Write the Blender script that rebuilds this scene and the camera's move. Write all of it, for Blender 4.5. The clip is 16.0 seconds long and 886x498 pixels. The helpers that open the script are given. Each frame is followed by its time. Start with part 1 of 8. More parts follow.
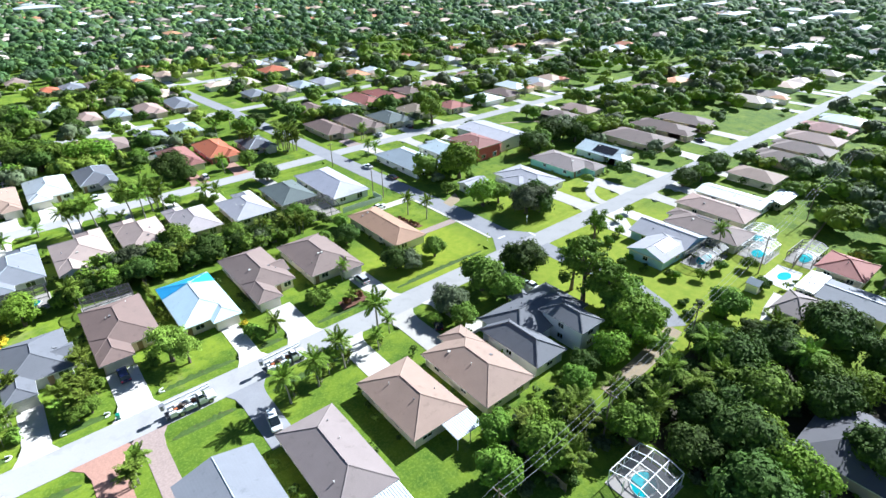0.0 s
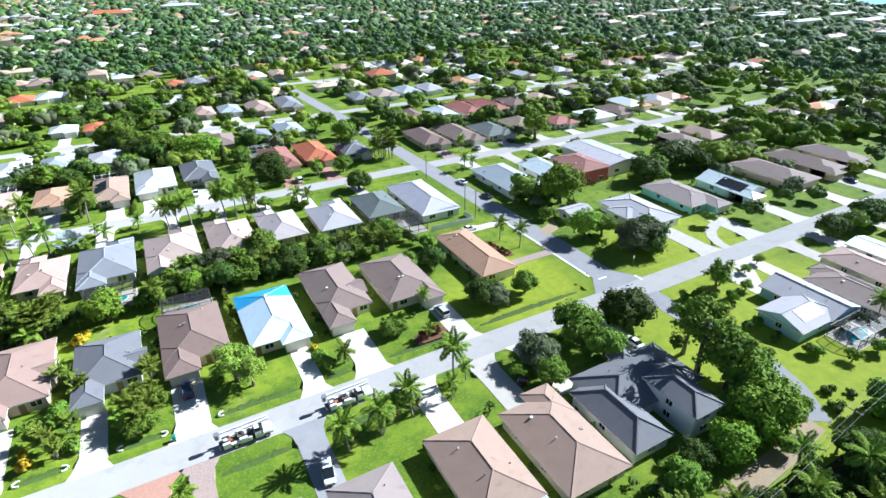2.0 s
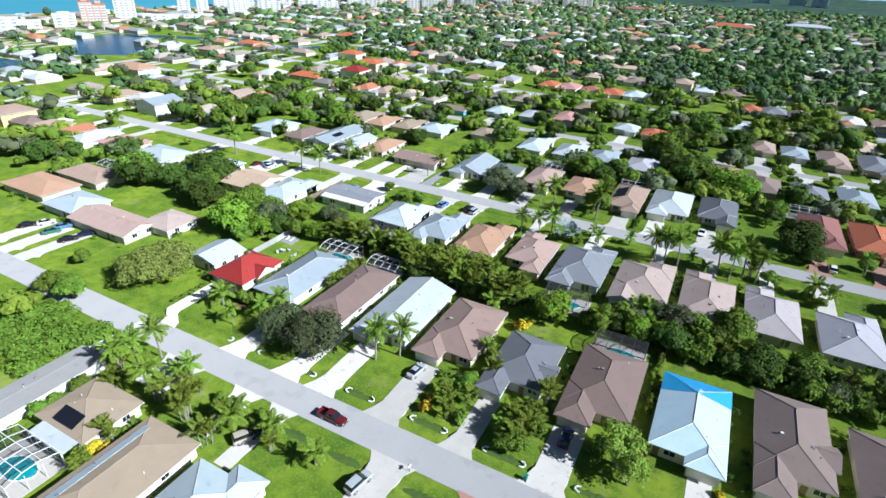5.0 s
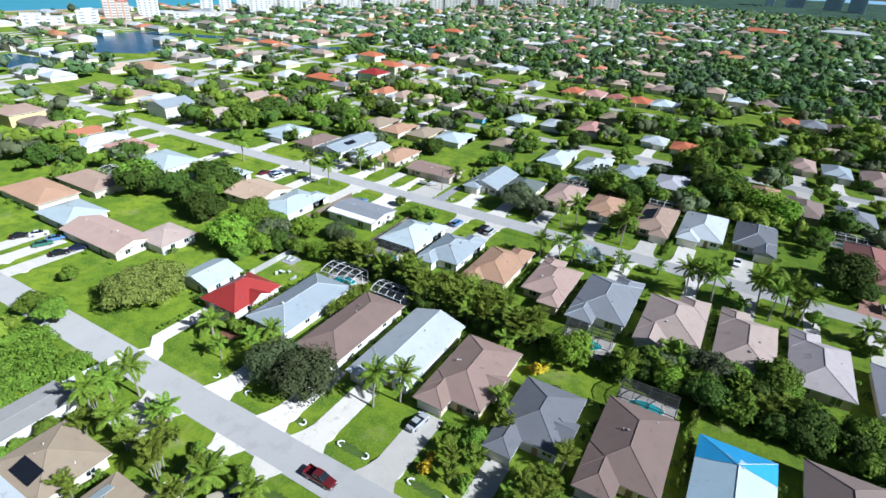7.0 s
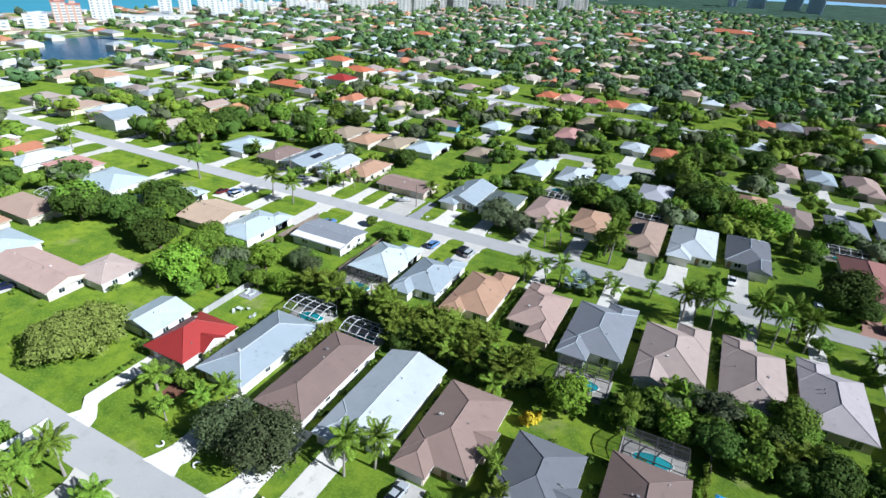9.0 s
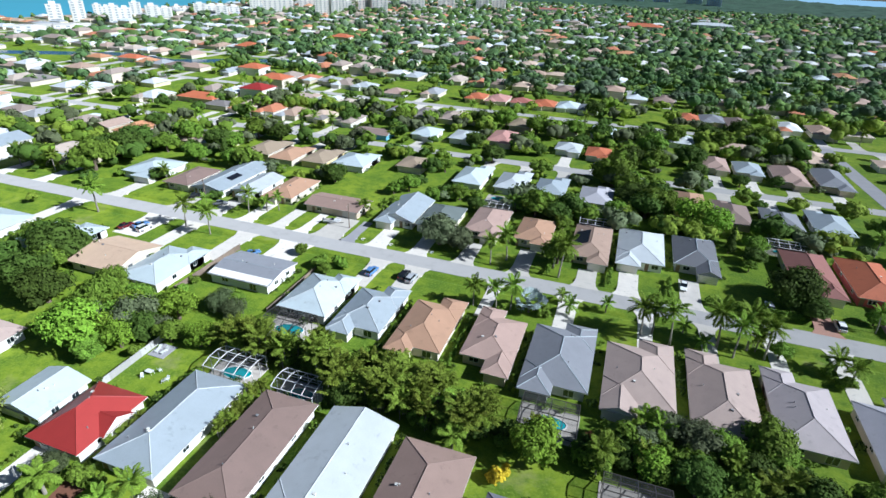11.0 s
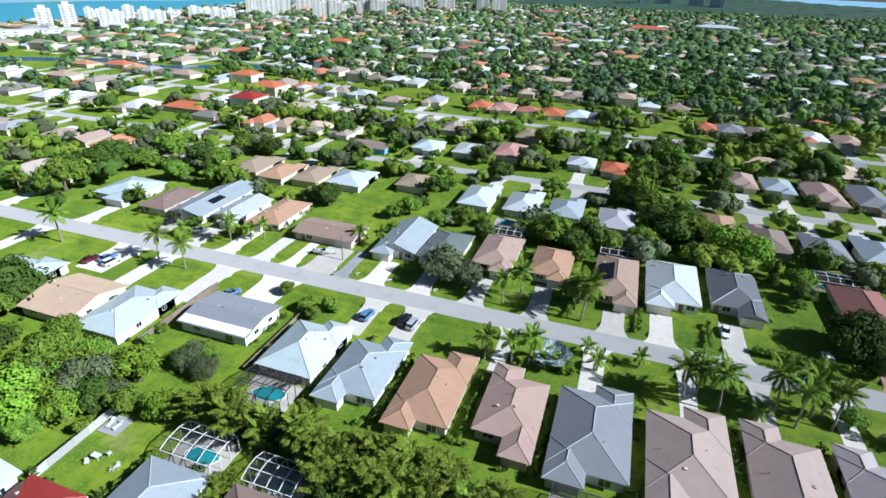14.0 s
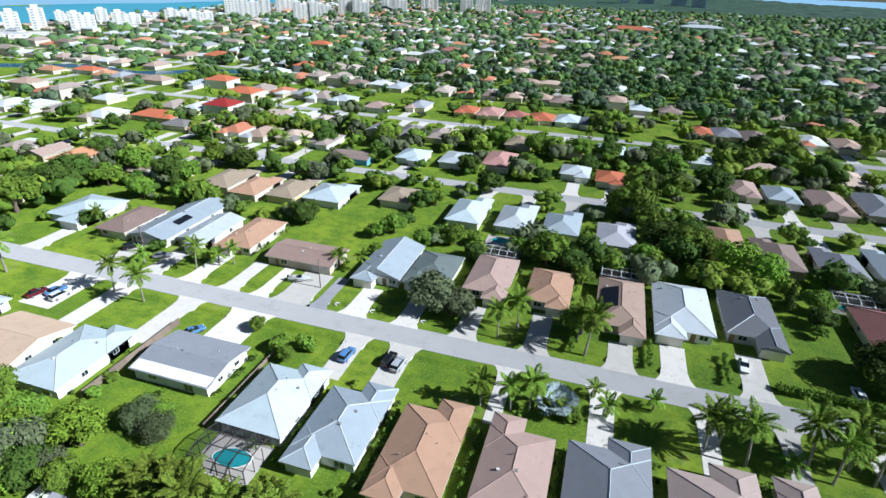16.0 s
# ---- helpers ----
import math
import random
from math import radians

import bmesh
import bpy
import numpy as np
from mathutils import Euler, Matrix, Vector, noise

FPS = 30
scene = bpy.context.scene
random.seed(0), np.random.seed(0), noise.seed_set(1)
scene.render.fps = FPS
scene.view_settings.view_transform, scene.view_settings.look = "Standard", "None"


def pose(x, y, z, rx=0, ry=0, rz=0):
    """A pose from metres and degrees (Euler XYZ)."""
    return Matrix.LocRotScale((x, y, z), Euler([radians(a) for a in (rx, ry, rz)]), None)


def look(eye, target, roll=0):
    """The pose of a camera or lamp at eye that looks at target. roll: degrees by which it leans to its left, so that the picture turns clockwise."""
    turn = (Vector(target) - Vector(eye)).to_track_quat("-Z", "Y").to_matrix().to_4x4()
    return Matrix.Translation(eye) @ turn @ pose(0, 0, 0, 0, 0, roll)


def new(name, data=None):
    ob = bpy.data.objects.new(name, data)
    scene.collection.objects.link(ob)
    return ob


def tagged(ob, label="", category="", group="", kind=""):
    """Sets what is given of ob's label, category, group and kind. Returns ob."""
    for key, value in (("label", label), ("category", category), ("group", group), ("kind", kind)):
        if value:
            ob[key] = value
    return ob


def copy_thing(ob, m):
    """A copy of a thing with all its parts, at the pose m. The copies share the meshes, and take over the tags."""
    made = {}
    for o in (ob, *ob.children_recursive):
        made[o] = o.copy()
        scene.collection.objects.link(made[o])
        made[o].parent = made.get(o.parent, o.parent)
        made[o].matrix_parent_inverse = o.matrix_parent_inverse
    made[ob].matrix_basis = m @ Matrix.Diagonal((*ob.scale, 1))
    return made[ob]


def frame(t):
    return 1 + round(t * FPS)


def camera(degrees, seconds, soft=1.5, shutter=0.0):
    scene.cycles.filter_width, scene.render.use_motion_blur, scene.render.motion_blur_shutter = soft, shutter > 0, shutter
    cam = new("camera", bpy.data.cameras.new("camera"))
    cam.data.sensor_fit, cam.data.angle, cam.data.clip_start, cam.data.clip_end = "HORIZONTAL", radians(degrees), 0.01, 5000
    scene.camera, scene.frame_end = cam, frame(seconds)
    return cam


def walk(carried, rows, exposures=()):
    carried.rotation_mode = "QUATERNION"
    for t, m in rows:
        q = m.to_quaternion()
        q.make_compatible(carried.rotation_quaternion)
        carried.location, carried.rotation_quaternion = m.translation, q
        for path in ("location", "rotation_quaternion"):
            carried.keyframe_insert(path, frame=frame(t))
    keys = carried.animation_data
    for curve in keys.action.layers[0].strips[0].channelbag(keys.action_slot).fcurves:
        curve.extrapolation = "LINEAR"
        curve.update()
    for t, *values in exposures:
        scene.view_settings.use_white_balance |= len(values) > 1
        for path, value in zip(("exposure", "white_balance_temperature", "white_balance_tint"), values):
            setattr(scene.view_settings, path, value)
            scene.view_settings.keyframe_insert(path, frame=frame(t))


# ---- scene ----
cam = camera(79.0, 16.0, soft=1.5)
PATH = [
    (0, (-35.946, -88.879, 69.037), (-34.843, -87.521, 68.07), -1.2),
    (0.5, (-34.041, -86.16, 68.701), (-32.982, -84.762, 67.739), -1.0),
    (1, (-31.953, -83.243, 68.513), (-30.956, -81.798, 67.555), -1.0),
    (1.5, (-30.013, -80.328, 68.471), (-29.09, -78.832, 67.517), -0.8),
    (2, (-28.18, -77.441, 68.699), (-27.343, -75.892, 67.751), -0.6),
    (2.5, (-26.495, -74.426, 68.845), (-25.809, -72.801, 67.902), -0.4),
    (3, (-25.335, -71.472, 69.162), (-24.925, -69.752, 68.226), 0.0),
    (3.5, (-24.414, -67.87, 69.006), (-24.39, -66.099, 68.076), 0.6),
    (4, (-24.224, -64.778, 69.383), (-24.598, -63.047, 68.454), 1.5),
    (4.5, (-23.79, -61.88, 69.931), (-24.479, -60.251, 68.998), 1.9),
    (5, (-24.062, -58.742, 69.989), (-24.86, -57.164, 69.055), 2.3),
    (5.2, (-24.28, -57.5, 70.05), (-25.094, -55.931, 69.113), 2.3),
    (7.5, (-30.581, -43.654, 70.785), (-31.44, -42.11, 69.848), 3.0),
    (8, (-32.469, -40.612, 70.64), (-33.329, -39.068, 69.704), 3.2),
    (8.5, (-34.265, -37.75, 70.697), (-35.129, -36.206, 69.764), 3.1),
    (9, (-36.053, -34.835, 70.537), (-36.826, -33.242, 69.608), 2.9),
    (9.5, (-37.839, -31.8, 70.415), (-38.534, -30.17, 69.488), 2.7),
    (10, (-39.455, -28.927, 70.666), (-40.073, -27.266, 69.74), 2.5),
    (10.2, (-40.07, -27.78, 70.68), (-40.661, -26.108, 69.754), 2.35),
    (12.5, (-46.564, -13.598, 70.362), (-47.109, -11.908, 69.443), 2.0),
    (13, (-47.842, -10.651, 70.341), (-48.391, -8.96, 69.425), 2.0),
    (13.5, (-49.156, -7.618, 70.267), (-49.708, -5.929, 69.35), 1.9),
    (14, (-50.215, -4.65, 70.106), (-50.774, -2.962, 69.19), 1.9),
    (14.5, (-51.374, -1.324, 69.933), (-51.935, 0.363, 69.017), 1.8),
    (15, (-52.392, 1.906, 69.816), (-52.925, 3.602, 68.902), 1.7),
    (15.5, (-53.492, 5.067, 69.802), (-54.011, 6.768, 68.888), 1.7),
    (16, (-54.851, 8.516, 69.495), (-55.365, 10.22, 68.584), 1.7),
]
walk(cam, [(t, look(eye, target, roll)) for t, eye, target, roll in PATH],
     exposures=[(0, 1.3, 5550, 7.5), (2.5, 1.12, 5550, 7.5), (4, 0.66, 5550, 7.5), (7.5, 0.37, 5550, 7.5), (10, 0.36, 5550, 7.5), (12.5, 0.41, 5550, 7.5), (16, 0.4, 5550, 7.5)])

# ---------------------------------------------------------------- light
world = bpy.data.worlds.new("sky")
scene.world = world
world.use_nodes = True
wn = world.node_tree.nodes
sky = wn.new("ShaderNodeTexSky")
sky.sky_type = "NISHITA"
sky.sun_disc = False
SUN_ELEV, SUN_AZ = 35.5, 90.0          # azimuth from +y (north) towards +x (east)
sky.sun_elevation, sky.sun_rotation = radians(SUN_ELEV), radians(SUN_AZ)
sky.air_density, sky.dust_density, sky.ozone_density = 1.0, 0.6, 2.5
wn["Background"].inputs["Strength"].default_value = 0.03
world.node_tree.links.new(sky.outputs["Color"], wn["Background"].inputs["Color"])
sun = new("sun", bpy.data.lights.new("sun", "SUN"))
sun.data.energy, sun.data.angle, sun.data.color = 5.2, radians(0.53), (1.0, 0.97, 0.92)
sun_dir = Vector((math.sin(radians(SUN_AZ)) * math.cos(radians(SUN_ELEV)),
                  math.cos(radians(SUN_AZ)) * math.cos(radians(SUN_ELEV)), math.sin(radians(SUN_ELEV))))
sun.matrix_world = look(sun_dir * 200, (0, 0, 0))


backdrop_mat = bpy.data.materials.new("horizon_sky")
backdrop_mat.use_nodes = True
bn = backdrop_mat.node_tree.nodes
glow = bn.new("ShaderNodeEmission")
glow.inputs["Color"].default_value, glow.inputs["Strength"].default_value = (0.27, 0.45, 0.60, 1), 1.0
backdrop_mat.node_tree.links.new(glow.outputs[0], bn["Material Output"].inputs["Surface"])

# ---------------------------------------------------------------- materials
MATS = {}


def mat(name, base, rough=0.7, metal=0.0, scale=3.0, vary=0.12, big=0.0, big_scale=0.12, bump=0.0, bump_scale=None,
        rnd=0.0, island=0.0, hue=0.0, spec=0.5, trans=0.0, second=None, second_amt=0.0, ripple=None, translucent=0.0, streak=False, depth=0.05):
    """A procedural surface: base colour with grain at scale, patches at big_scale, bump, and variation by object or island."""
    if name in MATS:
        return MATS[name]
    m = bpy.data.materials.new(name)
    m.use_nodes = True
    nt = m.node_tree
    N, K = nt.nodes, nt.links
    b = N["Principled BSDF"]
    b.inputs["Roughness"].default_value = rough
    b.inputs["Metallic"].default_value = metal
    b.inputs["Specular IOR Level"].default_value = spec
    b.inputs["Diffuse Roughness"].default_value = 0.45 if rough > 0.7 else 0.0
    if trans:
        b.inputs["Transmission Weight"].default_value = trans
    geo = N.new("ShaderNodeNewGeometry")
    pos = geo.outputs["Position"]
    hsv = N.new("ShaderNodeHueSaturation")
    hsv.inputs["Color"].default_value = (*base, 1)
    val = None

    def add(sock, amount, bias=0.0):
        nonlocal val
        mul = N.new("ShaderNodeMath"); mul.operation = "MULTIPLY_ADD"
        K.new(sock, mul.inputs[0]); mul.inputs[1].default_value = amount
        if val is None:
            mul.inputs[2].default_value = 1.0 - amount * (0.5 + bias)
        else:
            off = N.new("ShaderNodeMath"); off.operation = "ADD"
            K.new(val, off.inputs[0]); off.inputs[1].default_value = -amount * (0.5 + bias)
            K.new(off.outputs[0], mul.inputs[2])
        val = mul.outputs[0]

    n1 = N.new("ShaderNodeTexNoise"); n1.inputs["Scale"].default_value = scale; n1.inputs["Detail"].default_value = 4
    K.new(pos, n1.inputs["Vector"])
    if streak:
        mp = N.new("ShaderNodeMapping"); mp.inputs["Scale"].default_value = (1, 1, 0.12)
        K.new(pos, mp.inputs["Vector"]); K.new(mp.outputs[0], n1.inputs["Vector"])
    if vary:
        add(n1.outputs["Fac"], vary * 2)
    n2 = N.new("ShaderNodeTexNoise"); n2.inputs["Scale"].default_value = big_scale; n2.inputs["Detail"].default_value = 5
    n2.inputs["Roughness"].default_value = 0.6
    K.new(pos, n2.inputs["Vector"])
    if big:
        add(n2.outputs["Fac"], big * 2)
    info = N.new("ShaderNodeObjectInfo")
    if rnd:
        add(info.outputs["Random"], rnd * 2)
    if island:
        add(geo.outputs["Random Per Island"], island * 2)
    if val is not None:
        K.new(val, hsv.inputs["Value"])
    if hue:
        mul = N.new("ShaderNodeMath"); mul.operation = "MULTIPLY_ADD"
        K.new(info.outputs["Random"], mul.inputs[0]); mul.inputs[1].default_value = hue * 2; mul.inputs[2].default_value = 0.5 - hue
        K.new(mul.outputs[0], hsv.inputs["Hue"])
    col = hsv.outputs["Color"]
    if second:
        mix = N.new("ShaderNodeMix"); mix.data_type = "RGBA"
        ramp = N.new("ShaderNodeMapRange"); ramp.inputs["From Min"].default_value = 0.62 - 0.3 * second_amt
        ramp.inputs["From Max"].default_value = 0.74 - 0.3 * second_amt
        n3 = N.new("ShaderNodeTexNoise"); n3.inputs["Scale"].default_value = big_scale * 1.7; n3.inputs["Detail"].default_value = 6
        n3.inputs["Roughness"].default_value = 0.65
        K.new(pos, n3.inputs["Vector"]); K.new(n3.outputs["Fac"], ramp.inputs["Value"])
        K.new(ramp.outputs[0], mix.inputs["Factor"]); K.new(col, mix.inputs["A"]); mix.inputs["B"].default_value = (*second, 1)
        col = mix.outputs["Result"]
    K.new(col, b.inputs["Base Color"])
    if bump or ripple:
        bp = N.new("ShaderNodeBump"); bp.inputs["Strength"].default_value = bump or 0.3
        bp.inputs["Distance"].default_value = depth
        if ripple:                      # courses of tiles or seams: (direction, period)
            w = N.new("ShaderNodeTexWave"); w.wave_type = "BANDS"; w.bands_direction = ripple[0]
            w.inputs["Scale"].default_value = 0.314 / ripple[1]; w.inputs["Distortion"].default_value = 0.3
            K.new(pos, w.inputs["Vector"]); K.new(w.outputs["Fac"], bp.inputs["Height"])
        else:
            nb = N.new("ShaderNodeTexNoise"); nb.inputs["Scale"].default_value = bump_scale or scale * 2
            nb.inputs["Detail"].default_value = 3
            K.new(pos, nb.inputs["Vector"]); K.new(nb.outputs["Fac"], bp.inputs["Height"])
        K.new(bp.outputs[0], b.inputs["Normal"])
    if translucent:
        tr = N.new("ShaderNodeBsdfTranslucent"); K.new(col, tr.inputs["Color"])
        ms = N.new("ShaderNodeMixShader"); ms.inputs[0].default_value = translucent
        K.new(b.outputs[0], ms.inputs[1]); K.new(tr.outputs[0], ms.inputs[2])
        K.new(ms.outputs[0], N["Material Output"].inputs["Surface"])
    MATS[name] = m
    return m


def grass_material():
    m = bpy.data.materials.new("lawn_grass")
    m.use_nodes = True
    N, K = m.node_tree.nodes, m.node_tree.links
    b = N["Principled BSDF"]; b.inputs["Roughness"].default_value = 0.9; b.inputs["Specular IOR Level"].default_value = 0.15; b.inputs["Diffuse Roughness"].default_value = 0.4
    pos = N.new("ShaderNodeNewGeometry").outputs["Position"]

    def noise_at(s, d=5):
        n = N.new("ShaderNodeTexNoise"); n.inputs["Scale"].default_value = s; n.inputs["Detail"].default_value = d
        n.inputs["Roughness"].default_value = 0.62
        K.new(pos, n.inputs["Vector"]); return n.outputs["Fac"]

    def mixed(fac, a, c, lo, hi):
        r = N.new("ShaderNodeMapRange"); r.inputs["From Min"].default_value, r.inputs["From Max"].default_value = lo, hi
        K.new(fac, r.inputs["Value"])
        x = N.new("ShaderNodeMix"); x.data_type = "RGBA"; K.new(r.outputs[0], x.inputs["Factor"])
        for key, v in (("A", a), ("B", c)):
            if isinstance(v, tuple):
                x.inputs[key].default_value = (*v, 1)
            else:
                K.new(v, x.inputs[key])
        return x.outputs["Result"]

    c = mixed(noise_at(0.045), (0.115, 0.195, 0.015), (0.235, 0.31, 0.024), 0.36, 0.64)
    c = mixed(noise_at(0.13, 6), c, (0.085, 0.16, 0.016), 0.46, 0.66)
    c = mixed(noise_at(0.42), c, (0.07, 0.14, 0.014), 0.46, 0.74)
    c = mixed(noise_at(2.2), c, (0.235, 0.325, 0.045), 0.48, 0.8)
    c = mixed(noise_at(0.09, 7), c, (0.27, 0.27, 0.12), 0.60, 0.78)
    for x, y, r in ((80, -38, 46), (38, 10, 24), (90, 4, 30)):      # rounded patches of a yellower grass colour
        away = N.new("ShaderNodeVectorMath"); away.operation = "DISTANCE"; away.inputs[1].default_value = (x, y, 0)
        K.new(pos, away.inputs[0])
        edge = N.new("ShaderNodeMath"); edge.operation = "MULTIPLY_ADD"; edge.inputs[1].default_value = 14.0
        K.new(noise_at(0.08), edge.inputs[0]); K.new(away.outputs["Value"], edge.inputs[2])
        fine = mixed(noise_at(0.5), (0.23, 0.315, 0.022), (0.33, 0.375, 0.035), 0.35, 0.7)
        c = mixed(edge.outputs[0], fine, c, r * 0.8, r * 1.15)
    K.new(c, b.inputs["Base Color"])
    bp = N.new("ShaderNodeBump"); bp.inputs["Strength"].default_value = 0.6; bp.inputs["Distance"].default_value = 0.08
    K.new(noise_at(6.0, 3), bp.inputs["Height"]); K.new(bp.outputs[0], b.inputs["Normal"])
    MATS["lawn_grass"] = m
    return m


def random_roof_material(name, per_island, walls=False):
    """Roof or wall colours of the many houses farther off, one colour a house."""
    m = bpy.data.materials.new(name)
    m.use_nodes = True
    N, K = m.node_tree.nodes, m.node_tree.links
    b = N["Principled BSDF"]; b.inputs["Roughness"].default_value = 0.75
    geo = N.new("ShaderNodeNewGeometry")
    src = geo.outputs["Random Per Island"] if per_island else N.new("ShaderNodeObjectInfo").outputs["Random"]
    r = N.new("ShaderNodeValToRGB"); r.color_ramp.interpolation = "CONSTANT"
    if walls:
        cols = ((0.62, 0.56, 0.45), (0.75, 0.73, 0.68), (0.55, 0.48, 0.36), (0.68, 0.62, 0.5), (0.75, 0.68, 0.45))
    else:
        cols = ((0.36, 0.29, 0.25), (0.62, 0.65, 0.68), (0.24, 0.22, 0.21), (0.42, 0.3, 0.23), (0.36, 0.37, 0.39), (0.55, 0.42, 0.33), (0.6, 0.66, 0.7), (0.7, 0.71, 0.72), (0.5, 0.42, 0.36),
                (0.7, 0.7, 0.69), (0.38, 0.31, 0.27), (0.5, 0.2, 0.11), (0.42, 0.45, 0.48), (0.45, 0.33, 0.27), (0.27, 0.2, 0.17), (0.55, 0.27, 0.14))
    els = r.color_ramp.elements
    while len(els) < len(cols):
        els.new(0.5)
    for n, (e, c) in enumerate(zip(els, cols)):
        e.position, e.color = n / len(cols), (*c, 1)
    K.new(src, r.inputs["Fac"])
    n1 = N.new("ShaderNodeTexNoise"); n1.inputs["Scale"].default_value = 0.9; n1.inputs["Detail"].default_value = 5
    K.new(geo.outputs["Position"], n1.inputs["Vector"])
    v = N.new("ShaderNodeMapRange"); v.inputs["To Min"].default_value, v.inputs["To Max"].default_value = 0.8, 1.2
    K.new(n1.outputs["Fac"], v.inputs["Value"])
    h = N.new("ShaderNodeHueSaturation"); K.new(r.outputs[0], h.inputs["Color"]); K.new(v.outputs[0], h.inputs["Value"])
    K.new(h.outputs[0], b.inputs["Base Color"])
    MATS[name] = m
    return m


GRASS = grass_material()
ASPHALT = mat("asphalt", (0.425, 0.415, 0.41), 0.9, vary=0.10, scale=5, big=0.08, big_scale=0.15, bump=0.3, bump_scale=30, second=(0.38, 0.37, 0.365), second_amt=0.3)
PATCH = mat("old_asphalt", (0.31, 0.31, 0.33), 0.9, vary=0.12, scale=4, big=0.18, big_scale=0.3, bump=0.3, bump_scale=30)
CONCRETE = mat("concrete", (0.63, 0.595, 0.545), 0.85, vary=0.10, scale=4, big=0.14, big_scale=0.4, bump=0.2, bump_scale=25, rnd=0.2, second=(0.5, 0.48, 0.44), second_amt=0.2)
PAVERS = mat("red_pavers", (0.44, 0.25, 0.19), 0.85, vary=0.35, scale=4, big=0.15, bump=0.4, bump_scale=9)
PAVERS2 = mat("grey_pink_pavers", (0.38, 0.29, 0.26), 0.85, vary=0.35, scale=3, big=0.15, bump=0.4, bump_scale=9)
SAND = mat("sandy_soil", (0.40, 0.31, 0.20), 0.95, vary=0.2, scale=2, big=0.2, bump=0.3)
MULCH = mat("red_mulch", (0.17, 0.075, 0.045), 0.95, vary=0.35, scale=6, bump=0.5)
LINE = mat("concrete_pipe_end", (0.8, 0.79, 0.76), 0.8, vary=0.08)
GLASS = mat("window_glass", (0.02, 0.03, 0.035), 0.08, vary=0.0, spec=0.8)
FRAMEM = mat("white_window_frame", (0.78, 0.78, 0.76), 0.5, vary=0.04)
TRIM = mat("white_fascia", (0.74, 0.72, 0.68), 0.6, vary=0.06, rnd=0.1)
GARAGE = mat("garage_door_paint", (0.68, 0.65, 0.58), 0.55, vary=0.05, rnd=0.15, ripple=("Z", 0.5), bump=0.3)
DOORM = mat("door_paint", (0.22, 0.14, 0.09), 0.5, vary=0.1, rnd=0.3)
PIPE = mat("roof_vent_pipe", (0.25, 0.25, 0.26), 0.6, vary=0.1)
ALU = mat("white_aluminium", (0.8, 0.8, 0.8), 0.45, vary=0.03)
BRONZE = mat("dark_bronze_aluminium", (0.06, 0.055, 0.05), 0.5, vary=0.05)
WATER = mat("pool_water", (0.03, 0.36, 0.40), 0.06, vary=0.15, scale=1.2, bump=0.15, bump_scale=2.5, spec=0.6)
CANAL = mat("canal_water", (0.03, 0.12, 0.22), 0.2, vary=0.1, bump=0.1, bump_scale=0.5)
SEA = mat("sea_water", (0.09, 0.38, 0.50), 0.5, vary=0.1, scale=0.01, big=0.1, big_scale=0.003)
DECK = mat("pool_deck", (0.5, 0.46, 0.42), 0.8, vary=0.12, scale=3)
WOODF = mat("weathered_fence_wood", (0.22, 0.17, 0.13), 0.9, vary=0.2, scale=5, rnd=0.2)
VINYL = mat("white_vinyl", (0.75, 0.78, 0.77), 0.5, vary=0.05)
BARK = mat("bark", (0.16, 0.12, 0.09), 0.95, vary=0.25, scale=6, bump=0.6)
PALMBARK = mat("palm_trunk", (0.30, 0.27, 0.23), 0.9, vary=0.2, scale=5, ripple=("Z", 0.25), bump=0.4)
SHAFT = mat("palm_crownshaft", (0.12, 0.24, 0.06), 0.5, vary=0.1)


def leaf(name, c, rnd=0.25, hue=0.012, isl=0.3, rough=0.75):
    return mat(name, c, rough, vary=0.34, scale=1.7, rnd=rnd, hue=hue, island=isl, spec=0.12, translucent=0.12, bump=1.0, bump_scale=2.4, depth=0.3)


LEAF_DARK = leaf("dark_oak_leaves", (0.076, 0.128, 0.022))
LEAF_MID = leaf("green_leaves", (0.16, 0.258, 0.032))
LEAF_LIGHT = leaf("bright_leaves", (0.21, 0.335, 0.034))
LEAF_GREY = leaf("grey_green_leaves", (0.14, 0.17, 0.085))
LEAF_PALM = leaf("palm_fronds", (0.19, 0.29, 0.035), isl=0.3)
LEAF_ARECA = leaf("areca_fronds", (0.165, 0.22, 0.028), isl=0.4)
LEAF_YELLOW = leaf("yellow_croton_leaves", (0.62, 0.48, 0.03))
LEAF_SILVER = leaf("silver_palm_fronds", (0.45, 0.54, 0.54), hue=0.0)
LEAF_BROWN = leaf("dry_reddish_leaves", (0.20, 0.10, 0.04))
LEAF_PALE = leaf("pale_feathery_leaves", (0.24, 0.33, 0.05))
LEAF_ACACIA = leaf("acacia_leaves", (0.30, 0.39, 0.085), isl=0.25)
LEAF_OLIVE = leaf("olive_grey_leaves", (0.105, 0.135, 0.058), isl=0.3)
LEAF_FRESH = leaf("fresh_green_leaves", (0.215, 0.295, 0.036))
# far leaves: haze put into the base colours, lighter and bluer
LEAF_HAZE = leaf("far_hazed_dark_leaves", (0.10, 0.18, 0.066), rnd=0.0, hue=0.0, isl=0.4)
LEAF_HAZE_LIGHT = leaf("far_hazed_light_leaves", (0.165, 0.265, 0.075), rnd=0.0, hue=0.0, isl=0.4)
LEAF_HAZE_GREY = leaf("far_hazed_grey_leaves", (0.14, 0.2, 0.115), rnd=0.0, hue=0.0, isl=0.4)

ROOF_ANY = random_roof_material("mixed_roofs", False)
ROOF_FAR = random_roof_material("far_roofs", True)
WALL_ANY = random_roof_material("mixed_stucco", False, walls=True)


